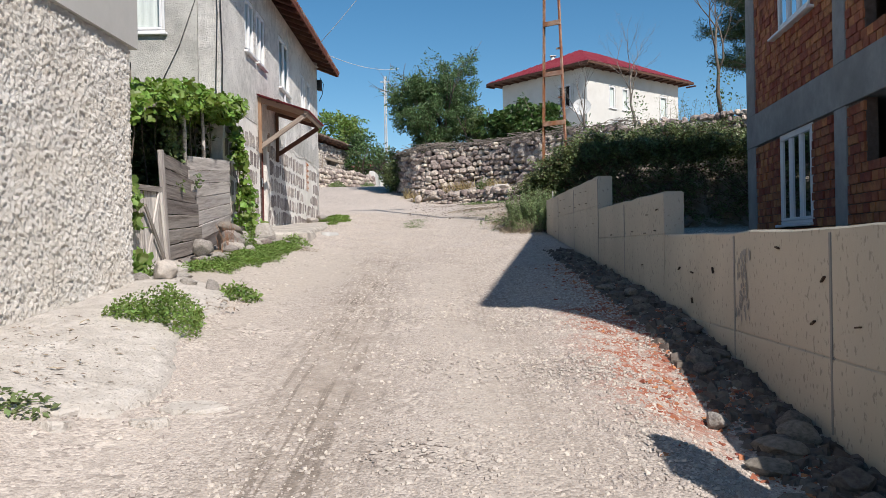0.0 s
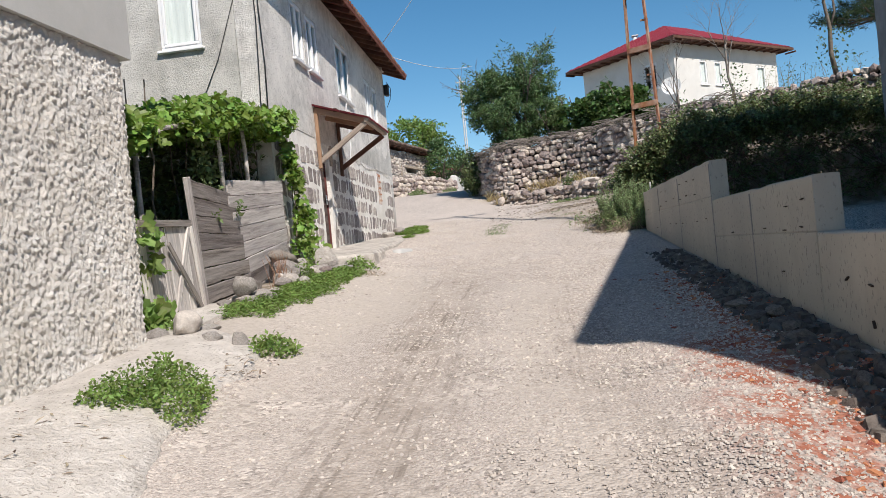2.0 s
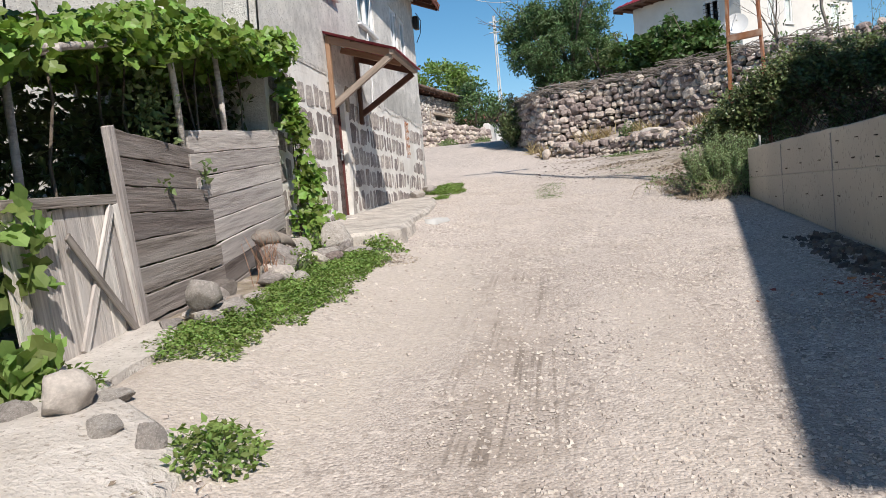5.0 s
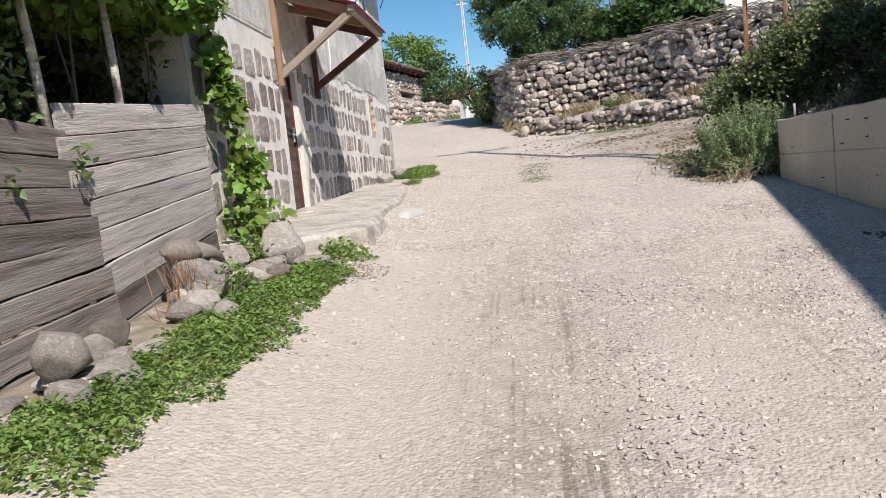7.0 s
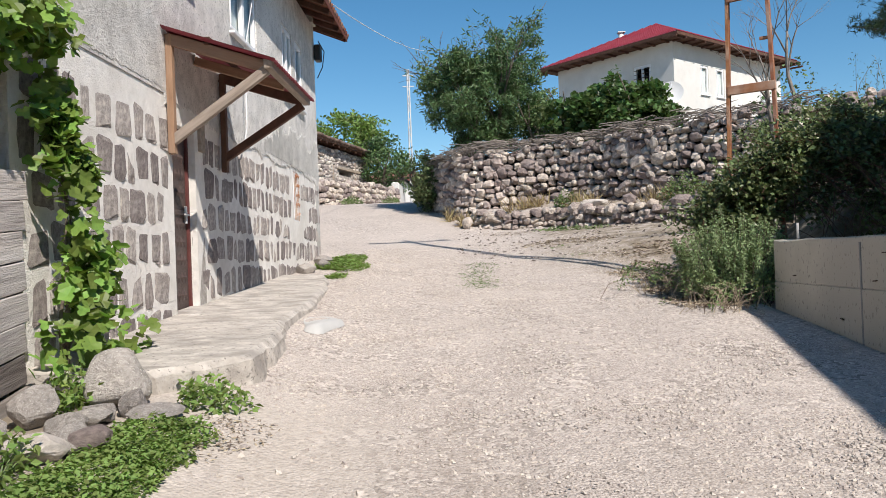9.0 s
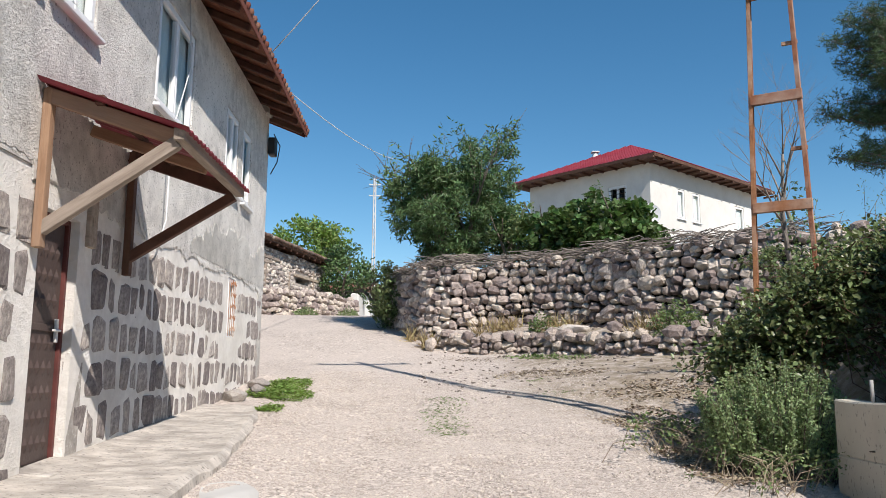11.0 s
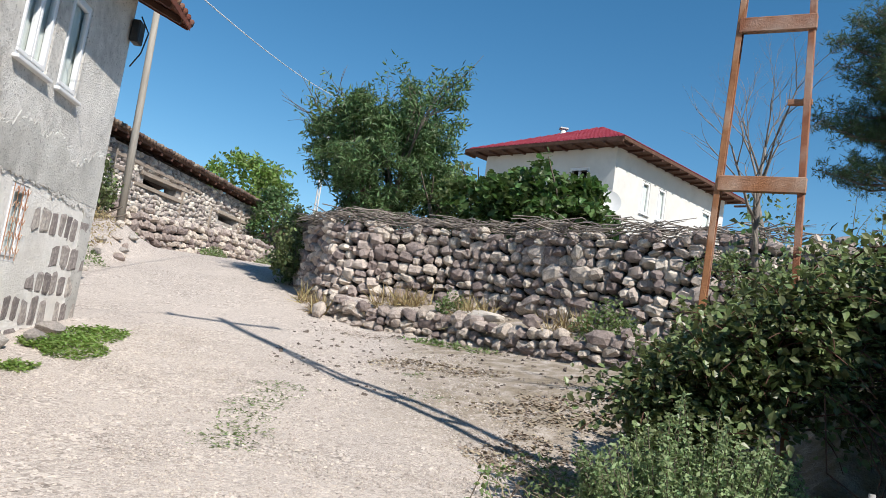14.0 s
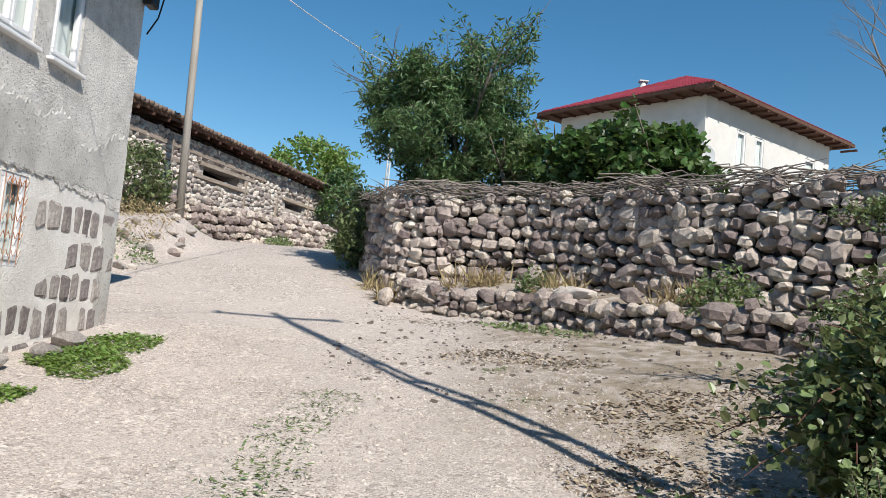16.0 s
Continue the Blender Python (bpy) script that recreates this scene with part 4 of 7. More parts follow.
def build_canopy():
    """Lean-to porch roof on two braces over the house door."""
    c = thing("door_canopy", (-4.1, 18.9, 4.0), "small timber porch canopy with red corrugated sheet on braces", "canopy")
    ya, yb, xo = 18.0, 19.85, -3.08
    w = hx(18) + 0.01
    zt, zo = 5.0, 4.66
    for y, mat in ((ya, "timber"), (yb, "timber_dark")):
        beam("rafter", (w, y, zt - 0.06), (xo, y, zo - 0.06), 0.08, 0.12, M[mat], c)
        beam("wall_post", (w + 0.03, y, 3.72), (w + 0.03, y, zt - 0.02), 0.09, 0.07, M[mat], c, up=(1, 0, 0))
    beam("rafter", (w, 18.9, zt - 0.08), (xo, 18.9, zo - 0.08), 0.07, 0.10, M["timber"], c)
    beam("purlin", (xo + 0.05, ya - 0.1, zo - 0.05), (xo + 0.05, yb + 0.12, zo - 0.05), 0.09, 0.10, M["timber_grey"], c)
    beam("purlin", (w + 0.45, ya - 0.08, zt - 0.12), (w + 0.45, yb + 0.08, zt - 0.12), 0.07, 0.08, M["timber_dark"], c)
    beam("brace", (w + 0.04, ya, 3.86), (xo + 0.02, ya - 0.02, zo - 0.1), 0.075, 0.10, M["timber_grey"], c, "greyed timber brace")
    beam("brace", (w + 0.04, yb, 3.9), (xo + 0.02, yb, zo - 0.12), 0.075, 0.10, M["timber_dark"], c, "dark stained brace")
    v, f = [], []
    n = 60
    for i in range(n + 1):
        y = ya - 0.16 + (yb - ya + 0.34) * i / n
        dz = 0.016 * math.cos(i * math.pi * 0.62)
        v += [(w - 0.005, y, zt + 0.03 + dz), (xo + 0.14, y, zo - 0.03 + dz), (w - 0.005, y, zt + 0.026 + dz), (xo + 0.14, y, zo - 0.034 + dz)]
    for i in range(n):
        a = 4 * i
        f += [(a, a + 4, a + 5, a + 1), (a + 2, a + 3, a + 7, a + 6), (a + 1, a + 5, a + 7, a + 3)]
    raw("roof_sheet", v, f, M["red_sheet"], c, "dull red corrugated metal sheet", True)


build_canopy()


def slab_top(y):
    return 1.84 + (y - 15) * 0.056


def build_slabs():
    """The worn step along the house, and the pale concrete apron by the spattered wall."""
    edge = [(-3.16, 15.0), (-2.66, 15.5), (-2.66, 16.5), (-2.88, 17.7), (-2.87, 19.2), (-3.05, 21.0), (-3.26, 22.5), (-3.46, 23.4)]
    pts = []
    for (x0, y0), (x1, y1) in zip(edge[:-1], edge[1:]):
        for k in range(6):
            t = k / 6
            pts.append((x0 + (x1 - x0) * t + rnd.uniform(-0.02, 0.02), y0 + (y1 - y0) * t))
    pts.append(edge[-1])
    profiles = []
    for x, y in pts:
        zt = slab_top(y)
        line = [(hx(y) - 0.1, y, zt + 0.02)]
        for k in range(1, 7):
            q = hx(y) + (x - 0.06 - hx(y)) * k / 6
            line.append((q, y, zt + 0.018 * noise.noise((q * 3, y * 3, 1)) + 0.008 * noise.noise((q * 11, y * 11, 2))))
        line += [(x, y, zt - 0.05 + rnd.uniform(-0.02, 0.02)), (x + rnd.uniform(0.0, 0.05), y, zt - 0.22), (x + rnd.uniform(0.0, 0.04), y, zt - 0.6)]
        profiles.append(line)
    step = thing("stone_step", (-3.4, 19, 1.6), "long worn concrete step along the house front", "step")
    cuts = [0, 13, 26, len(profiles) - 1]
    for c0, c1 in zip(cuts[:-1], cuts[1:]):
        bm = bmesh.new()
        loops = []
        for i in range(c0, c1 + 1):
            gap = 0.008 if i == c0 and c0 else 0.0
            loops.append([bm.verts.new((q[0], q[1] + gap, q[2])) for q in profiles[i]])
        for a, b in zip(loops[:-1], loops[1:]):
            for k in range(len(a) - 1):
                bm.faces.new((a[k], a[k + 1], b[k + 1], b[k]))
        bm.faces.new(loops[0][::-1])
        bm.faces.new(loops[-1])
        part("step_slab", bm, M["slab"], step)
    bm = bmesh.new()
    grid = []
    ys = np.linspace(4.45, 9.6, 36)
    for y in ys:
        xr_ = np.interp(y, [4.45, 4.72, 5.2, 5.8, 6.5, 7.4, 8.3, 8.9, 9.6], [-2.9, -2.0, -1.88, -2.0, -2.2, -2.35, -2.25, -2.4, -3.3]) + rnd.uniform(-0.03, 0.03)
        row = []
        for k in range(12):
            x = -3.7 + (xr_ + 3.7) * k / 11
            row.append(bm.verts.new((x, y, gz(x, y) + 0.055 + 0.012 * noise.noise((x * 2, y * 2, 5)) - (0.03 if k == 11 else 0))))
        row.append(bm.verts.new((xr_ + 0.03, y, gz(xr_, y) - 0.1)))
        grid.append(row)
    for a, b in zip(grid[:-1], grid[1:]):
        for k in range(12):
            bm.faces.new((a[k], a[k + 1], b[k + 1], b[k]))
    skirt = [bm.verts.new((v.co.x, v.co.y - 0.03, v.co.z - 0.16)) for v in grid[0]]
    for k in range(12):
        bm.faces.new((grid[0][k + 1], grid[0][k], skirt[k], skirt[k + 1]))
    tagged(part("concrete_apron", bm, M["apron"], None, "", True), "cracked pale concrete apron beside the spattered wall", "pavement", kind="structure")


build_slabs()


def build_gate_pad():
    bm = bmesh.new()
    rows = []
    for i in range(9):
        t = i / 8
        y = 9.55 + 1.65 * t
        xe = -3.28 - 0.05 * t - 0.5 * max(0.0, t - 0.55) + rnd.uniform(-0.025, 0.025)
        rows.append([bm.verts.new((x, y, gz(x, y) + 0.05 + 0.008 * noise.noise((x * 3, y * 3, 1)) - d)) for x, d in ((-4.1, 0), (-3.8, 0), (xe, 0), (xe + 0.02, 0.14))])
    for a, b in zip(rows[:-1], rows[1:]):
        for k in range(3):
            bm.faces.new((a[k], a[k + 1], b[k + 1], b[k]))
    for row in (rows[0], rows[-1]):
        low = [bm.verts.new(v.co - Vector((0, 0, 0.14))) for v in row]
        for k in range(3):
            bm.faces.new((row[k], row[k + 1], low[k + 1], low[k]))
    tagged(part("gate_pad", bm, M["apron"]), "pale concrete pad before the garden gate", "pavement", kind="structure")


build_gate_pad()


# ---------------------------------------------------------------- spattered house in the foreground
def build_near_house():
    h = thing("plaster_house", (-6, 2, 0.5), "house with coarse spattered render below smooth grey plaster", "house")
    d = Vector((-3.5 + 3.415, 6.26 - 8.8, 0)).normalized()
    o = Vector((-3.415, 8.8, 0))
    n = Vector((-d.y, d.x, 0))
    # coarse render as real relief
    z0, z1, step = 0.3, 3.765, 0.0125
    na, nz = int(3.3 / step), int((z1 - z0) / step)
    V, F = [], []
    cols = [0.0 + step * i for i in range(na + 1)] + [3.4 + 1.2 * k for k in range(1, 9)]
    for a in cols:
        for j in range(nz + 1):
            z = z0 + (z1 - z0) * j / nz
            p = o + d * a
            wx, wz = a + 0.016 * noise.noise((a * 30, z * 30, 7)), z + 0.016 * noise.noise((a * 30, z * 30, 17))
            far = noise.voronoi((wx * 24, wz * 21, 0.5))[0][0]
            rel = 0.056 * max(0.0, 0.70 - far) * (0.7 + 0.8 * noise.noise((a * 9, z * 9, 3))) + 0.012 * noise.noise((a * 34, z * 31, 4)) + 0.012 * noise.noise((a * 4, z * 4, 8)) - 0.002
            if a < 0.09:
                rel -= 0.03 * (1 - a / 0.09)
            q = p + n * rel
            V.append((q.x, q.y, z))
    for i in range(len(cols) - 1):
        for j in range(nz):
            k = i * (nz + 1) + j
            F.append((k, k + 1, k + nz + 2, k + nz + 1))
    raw("spattered_wall", V, F, M["pebble"], h, "coarse cream spattered render", True)
    def solid(name, a0, a1, off0, off1, lo, hi, mat):
        bm = bmesh.new()
        ps = [o + d * a0 - n * off0, o + d * a1 - n * off0, o + d * a1 - n * off1, o + d * a0 - n * off1]
        b = [bm.verts.new((p.x, p.y, lo)) for p in ps]
        t = [bm.verts.new((p.x, p.y, hi)) for p in ps]
        bm.faces.new(b)
        bm.faces.new(t[::-1])
        for k in range(4):
            bm.faces.new((b[k], b[(k + 1) % 4], t[(k + 1) % 4], t[k]))
        return part(name, bm, mat, h)
    solid("wall", 0.02, 12.9, 0.035, 7.0, -1.0, 3.765, M["pebble"])
    solid("upper_wall", -0.06, 13.0, -0.055, 7.05, 3.77, 6.6, M["smooth_plaster"])
    bm = bmesh.new()
    a = [o - d * 0.6 + n * 0.5, o + d * 13.6 + n * 0.5, o + d * 13.6 - n * 3.6, o - d * 0.6 - n * 3.6, o + d * 13.6 - n * 7.6, o - d * 0.6 - n * 7.6]
    zz = (6.55, 6.55, 8.0, 8.0, 6.55, 6.55)
    vs = [bm.verts.new((p.x, p.y, z)) for p, z in zip(a, zz)]
    ws = [bm.verts.new((p.x, p.y, z + 0.1)) for p, z in zip(a, zz)]
    for q in ((0, 1, 2, 3), (3, 2, 4, 5)):
        bm.faces.new([vs[k] for k in q])
        bm.faces.new([ws[k] for k in q][::-1])
    for q in ((0, 1), (1, 2), (2, 4), (4, 5), (5, 3), (3, 0)):
        bm.faces.new((vs[q[0]], vs[q[1]], ws[q[1]], ws[q[0]]))
    part("roof", bm, M["tile"], h)


build_near_house()


# ---------------------------------------------------------------- stepped concrete wall along the road
def cwx(y):
    return 2.385 + 0.0063 * (y - 4)


JOINT = 0.82


def build_concrete_wall():
    wall = thing("concrete_wall", (2.5, 10, 1.0), "stepped cast concrete retaining wall with board joints and tie stubs", "wall")
    for y0, y1, top in ((-6.0, 8.66, 1.59), (8.664, 12.4, 2.07), (12.404, 18.9, 2.58)):
        bm = bmesh.new()
        n = int((y1 - y0) / 0.3)
        rows = []
        for i in range(n + 1):
            y = y0 + (y1 - y0) * i / n
            x = cwx(y)
            t = top + 0.012 * noise.noise((y * 2.0, top, 0)) + 0.006 * rnd.uniform(-1, 1)
            j = top - (0.47 if top > 1.8 else JOINT)
            rows.append([bm.verts.new(p) for p in ((x + 0.22, y, -0.6), (x + 0.22, y, t - 0.012), (x + 0.2, y, t), (x + 0.014, y, t), (x, y, t - 0.014), (x + 0.004 * noise.noise((y, 3, 3)), y, j + 0.012), (x + 0.008, y, j + 0.004), (x - 0.006, y, j - 0.006), (x - 0.004, y, j - 0.5), (x - 0.004, y, -0.6))])
        for a, b in zip(rows[:-1], rows[1:]):
            for k in range(9):
                bm.faces.new((a[k], a[k + 1], b[k + 1], b[k]))
        bm.faces.new(rows[0])
        bm.faces.new(rows[-1][::-1])
        part("wall_section", bm, M["concrete"], wall)
    for y in (1.5, 4.9, 6.55, 10.6, 12.42, 14.8, 16.9):
        top = 1.57 if y < 8.6 else 2.05 if y < 12.4 else 2.55
        boxes("form_joint", [((cwx(y) - 0.008, y - 0.012, 0.3), (cwx(y) + 0.003, y + 0.012, top - 0.02))], M["concrete_grey"], wall)
    r = random.Random(3)
    for y0, y1, top, zs in ((2.0, 8.4, 1.59, (0.14, 0.36, 0.62)), (8.9, 12.2, 2.07, (0.2, 0.42, 0.85)), (12.8, 18.7, 2.58, (0.14, 0.36, 0.75))):
        y = y0
        while y < y1:
            for dz in zs:
                if r.random() < 0.5:
                    q = y + r.uniform(-0.15, 0.15)
                    tilt = r.uniform(-70, 70) if y < 8.6 else r.uniform(-8, 8)
                    m = Matrix.Translation((cwx(q) - 0.006, q, top - dz + r.uniform(-0.03, 0.03))) @ pose(0, 0, 0, tilt, 0, 0)
                    bm = bmesh.new()
                    box(bm, (-0.012, -0.028, -0.005), (0.01, 0.028, 0.005), 0, 0, m)
                    part("tie_stub", bm, M["iron"], wall)
            y += 0.62
    bm = bmesh.new()        # honeycombed patch in the casting
    for _ in range(60):
        q, z = 6.35 + r.gauss(0, 0.09), 1.42 - 0.55 * r.random() ** 1.4
        w, h = r.uniform(0.006, 0.022), r.uniform(0.01, 0.045)
        x = cwx(q) - 0.001
        bm.faces.new([bm.verts.new((x - (0.004 if k == 4 else 0.005), q + dy * w, z + dz * h)) for k, (dy, dz) in enumerate(((-1, -0.6), (0, -1), (0.9, -0.4), (1, 0.7), (0.1, 1), (-0.8, 0.5)))])
    part("honeycomb_pits", bm, M["concrete_grey"], wall, "dark honeycombed pits")
    boxes("pier", [((cwx(2) - 0.05, 1.85, 0.0), (cwx(2) + 0.4, 2.5, 2.95))], M["concrete"], wall, "", 0.02)
    tube("rebar_stub", [(2.57, 18.45, 2.5), (2.57, 18.46, 2.76)], 0.016, M["concrete_grey"], wall)


build_concrete_wall()


# ---------------------------------------------------------------- unfinished brick building
BC, BD = Vector((6.37, 16.5, 0)), Vector((-0.12, -0.993, 0)).normalized()


def build_brick_building():
    b = thing("brick_building", (8, 9, 1.1), "unfinished house of red hollow brick in a grey concrete frame", "house")
    nrm = Vector((BD.y, -BD.x, 0))     # out of the wall, towards the road

    def at(a, out, z):
        p = BC + BD * a + nrm * out
        return Vector((p.x, p.y, z))

    def block(bm, a0, a1, o0, o1, z0, z1, bevel=0.0):
        m = Matrix((BD, nrm, Vector((0, 0, 1)))).transposed().to_4x4()
        m.translation = BC
        box(bm, (a0, o0, z0), (a1, o1, z1), bevel, 0, m)

    def frame_part(name, *spans, mat="concrete_grey", parent=b, bevel=0.01):
        bm = bmesh.new()
        for s in spans:
            block(bm, *s, bevel)
        return part(name, bm, M[mat], parent)

    L = 14.0
    for a0, a1 in ((0.0, 0.62), (4.86, 5.32), (9.4, 9.8), (13.55, 14.0)):
        frame_part("column", (a0, a1, -0.35, 0.012, 0.9, 3.40))
        frame_part("column", (a0, a1, -0.35, 0.012, 4.05, 8.1))
    frame_part("floor_beam", (0, L, -0.4, 0.02, 3.404, 4.046))
    frame_part("floor_slab", (0.02, L - 0.02, -8.0, -0.404, 3.75, 4.04))
    frame_part("roof_beam", (0, L, -0.4, 0.02, 8.104, 8.6))
    frame_part("roof_slab", (-0.15, L + 0.05, -8.5, 0.45, 8.604, 8.8))
    bm = bmesh.new()
    p = [at(-0.15, 0.45, 8.81), at(L + 0.05, 0.45, 8.81), at(L + 0.05, -8.5, 8.81), at(-0.15, -8.5, 8.81), at(4.0, -4, 10.2), at(10, -4, 10.2)]
    q = [bm.verts.new(v) for v in p]
    for k in ((0, 1, 5, 4), (1, 2, 5), (2, 3, 4, 5), (3, 0, 4), (3, 2, 1, 0)):
        bm.faces.new([q[i] for i in k])
    part("roof", bm, M["tile"], b)
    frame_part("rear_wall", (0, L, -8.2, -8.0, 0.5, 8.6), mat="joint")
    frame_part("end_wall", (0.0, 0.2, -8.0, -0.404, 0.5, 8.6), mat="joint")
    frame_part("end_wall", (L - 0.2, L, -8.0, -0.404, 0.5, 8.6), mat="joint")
    frame_part("ground_slab", (0.2, L - 0.2, -8.0, -0.02, 0.9, 1.12))
    low_win, up_win = (2.12, 3.86, 1.80, 3.40), (2.12, 3.86, 5.25, 6.6)
    low_open, up_open = (5.95, 8.9, 2.5, 3.40), (5.95, 8.9, 4.3, 6.6)
    # backing of each brick panel, then the bricks one by one
    panels = [(0.62, 4.86, 0.9, 3.40, [low_win]), (0.62, 4.86, 4.05, 8.1, [up_win]), (5.32, 9.4, 0.9, 3.40, [low_open]), (5.32, 9.4, 4.05, 8.1, [up_open]), (9.8, 13.55, 0.9, 3.4, []), (9.8, 13.55, 4.05, 8.1, [])]
    meshes = []
    for s in range(6):
        bm = bmesh.new()
        box(bm, (-0.5, -0.5, -0.5), (0.5, 0.5, 0.5), 0.05, 0.022)
        me = bpy.data.meshes.new("brick")
        bmesh.ops.recalc_face_normals(bm, faces=bm.faces)
        bm.to_mesh(me)
        bm.free()
        me.materials.append(M["brick"])
        meshes.append(me)
    rest = []
    rot = Matrix((BD, nrm, Vector((0, 0, 1)))).transposed().to_4x4()
    count = 0
    for a0, a1, z0, z1, holes in panels:
        oo = BC + BD * a0 + nrm * -0.03
        infill = wall_with_holes("brick_infill", (oo.x, oo.y, 0), (BD.x, BD.y), a1 - a0, z0 + 0.002, z1 - 0.002, 0.14, [(h[0] - a0, h[1] - a0, h[2], min(h[3], z1 - 0.002)) for h in holes], M["joint"], b)
        z, row = z0 + 0.07, 0
        while z < z1 - 0.02:
            a = a0 + 0.1 - (0.1 if row % 2 else 0)
            while a < a1 - 0.03:
                w = 0.198
                lo, hi = max(a - w / 2, a0 + 0.004), min(a + w / 2, a1 - 0.004)
                for h in holes:
                    if h[2] - 0.02 < z < h[3] + 0.02:
                        if lo < h[0] < hi:
                            hi = h[0]
                        elif lo < h[1] < hi:
                            lo = h[1]
                        elif h[0] <= lo and hi <= h[1]:
                            lo = hi
                if hi - lo > 0.03:
                    c = at((lo + hi) / 2, -0.034 + rnd.uniform(-0.012, 0.012), z)
                    m = Matrix.Translation(c) @ rot @ pose(0, 0, 0, rnd.uniform(-1.5, 1.5), rnd.uniform(-1.2, 1.2), rnd.uniform(-1.5, 1.5)) @ Matrix.Diagonal((hi - lo - 0.014, 0.07, min(0.124, 2 * (z1 - z)), 1))
                    if count < 300 and 1.5 < z < 5.4 and 1.9 < a < 6.2:
                        piece("brick", rnd.choice(meshes), m, infill)
                        count += 1
                    else:
                        rest.append(m)
                a += w + 0.004
            z += 0.137
            row += 1
    joined("bricks", meshes, rest, M["brick_joined"], b, "rows of red hollow bricks", shade=False)
    for w in (low_win, up_win):
        p = at(w[1] - 0.0, 0.0, w[2])
        casement("window", b, p, -BD, nrm, w[1] - w[0], w[3] - w[2], 3, curtain=False)
    frame_part("window_sill", (1.95, 4.1, -0.05, 0.12, 5.16, 5.21), mat="pvc")


build_brick_building()


# ---------------------------------------------------------------- white villa on the rise
def build_villa():
    v = thing("villa", (9, 47, 7.4), "white rendered house with a red metal hip roof and deep eaves", "house")
    c = Vector((7.8, 42.3, 0))
    e1, e2 = Vector((0.76, 0.65, 0)).normalized(), Vector((-0.65, 0.76, 0)).normalized()
    z0, z1 = 6.4, 11.0
    la, lb = 8.6, 6.3
    wins = [(1.9, 2.5, 9.0, 10.25), (3.1, 3.7, 9.0, 10.25), (6.7, 7.5, 8.9, 10.2)]
    wall_with_holes("front_wall", c, (e1.x, e1.y), la, z0, z1, 0.3, wins, M["white_wall"], v)
    o = c + e2 * lb
    swins = [(4.3, 5.2, 9.0, 10.3)]
    wall_with_holes("side_wall", o, (-e2.x, -e2.y), lb - 0.302, z0, z1, 0.3, swins, M["white_wall"], v)
    o3 = c + e1 * la + e2 * 0.0
    wall_with_holes("side_wall", o3 + e2 * 0.302, (e2.x, e2.y), lb - 0.302, z0, z1, 0.3, [], M["white_wall"], v)
    wall_with_holes("rear_wall", c + e1 * (la - 0.302) + e2 * lb, (-e1.x, -e1.y), la - 0.604, z0, z1, 0.3, [], M["white_wall"], v)
    n1 = Vector((e1.y, -e1.x, 0))
    for a, b, lo, hi in wins:
        p = c + e1 * a
        casement("window", v, (p.x, p.y, lo), e1, n1, b - a, hi - lo, 1)
    d2 = -e2
    n2 = Vector((d2.y, -d2.x, 0))
    for a, b, lo, hi in swins:
        p = o + d2 * a
        win = casement("window", v, (p.x, p.y, lo), d2, n2, b - a, hi - lo, 2, curtain=False)
        for k in range(7):
            q0, q1 = p + d2 * 0.03 + n2 * 0.03, p + d2 * (b - a - 0.03) + n2 * 0.03
            tube("window_bar", [(q0.x, q0.y, lo + 0.1 + 0.17 * k), (q1.x, q1.y, lo + 0.1 + 0.17 * k)], 0.012, M["iron"], win)
    # hip roof
    ov = 0.68
    P = [c - e1 * ov - e2 * ov, c + e1 * (la + ov) - e2 * ov, c + e1 * (la + ov) + e2 * (lb + ov), c - e1 * ov + e2 * (lb + ov)]
    R = [c + e1 * 3.3 + e2 * lb / 2, c + e1 * (la - 3.3) + e2 * lb / 2]
    ze, zr = z1 + 0.06, z1 + 2.0
    bm = bmesh.new()
    q = [bm.verts.new((p.x, p.y, ze + 0.1)) for p in P] + [bm.verts.new((p.x, p.y, zr)) for p in R]
    for k in ((0, 1, 5, 4), (1, 2, 5), (2, 3, 4, 5), (3, 0, 4)):
        bm.faces.new([q[i] for i in k])
    roof = part("roof", bm, M["red_sheet"], v, "crimson ribbed metal roof")
    bm = bmesh.new()
    q = [bm.verts.new((p.x, p.y, ze + 0.09)) for p in P] + [bm.verts.new((p.x, p.y, ze - 0.03)) for p in P]
    bm.faces.new(q[4:])
    bm.faces.new(q[:4][::-1])
    for k in range(4):
        bm.faces.new((q[k], q[(k + 1) % 4], q[4 + (k + 1) % 4], q[4 + k]))
    part("eave_board", bm, M["timber_dark"], roof)
    for k in range(16):
        p = c + e1 * (-0.7 + k * 0.68)
        beam("rafter_tail", p - e2 * 0.66 + Vector((0, 0, ze - 0.075)), p - e2 * 0.02 + Vector((0, 0, ze - 0.075)), 0.09, 0.08, M["timber_dark"], roof)
    for k in range(12):
        p = c + e2 * (-0.5 + k * 0.68)
        beam("rafter_tail", p - e1 * 0.66 + Vector((0, 0, ze - 0.075)), p - e1 * 0.02 + Vector((0, 0, ze - 0.075)), 0.09, 0.08, M["timber_dark"], roof)
    vv, ff = [], []
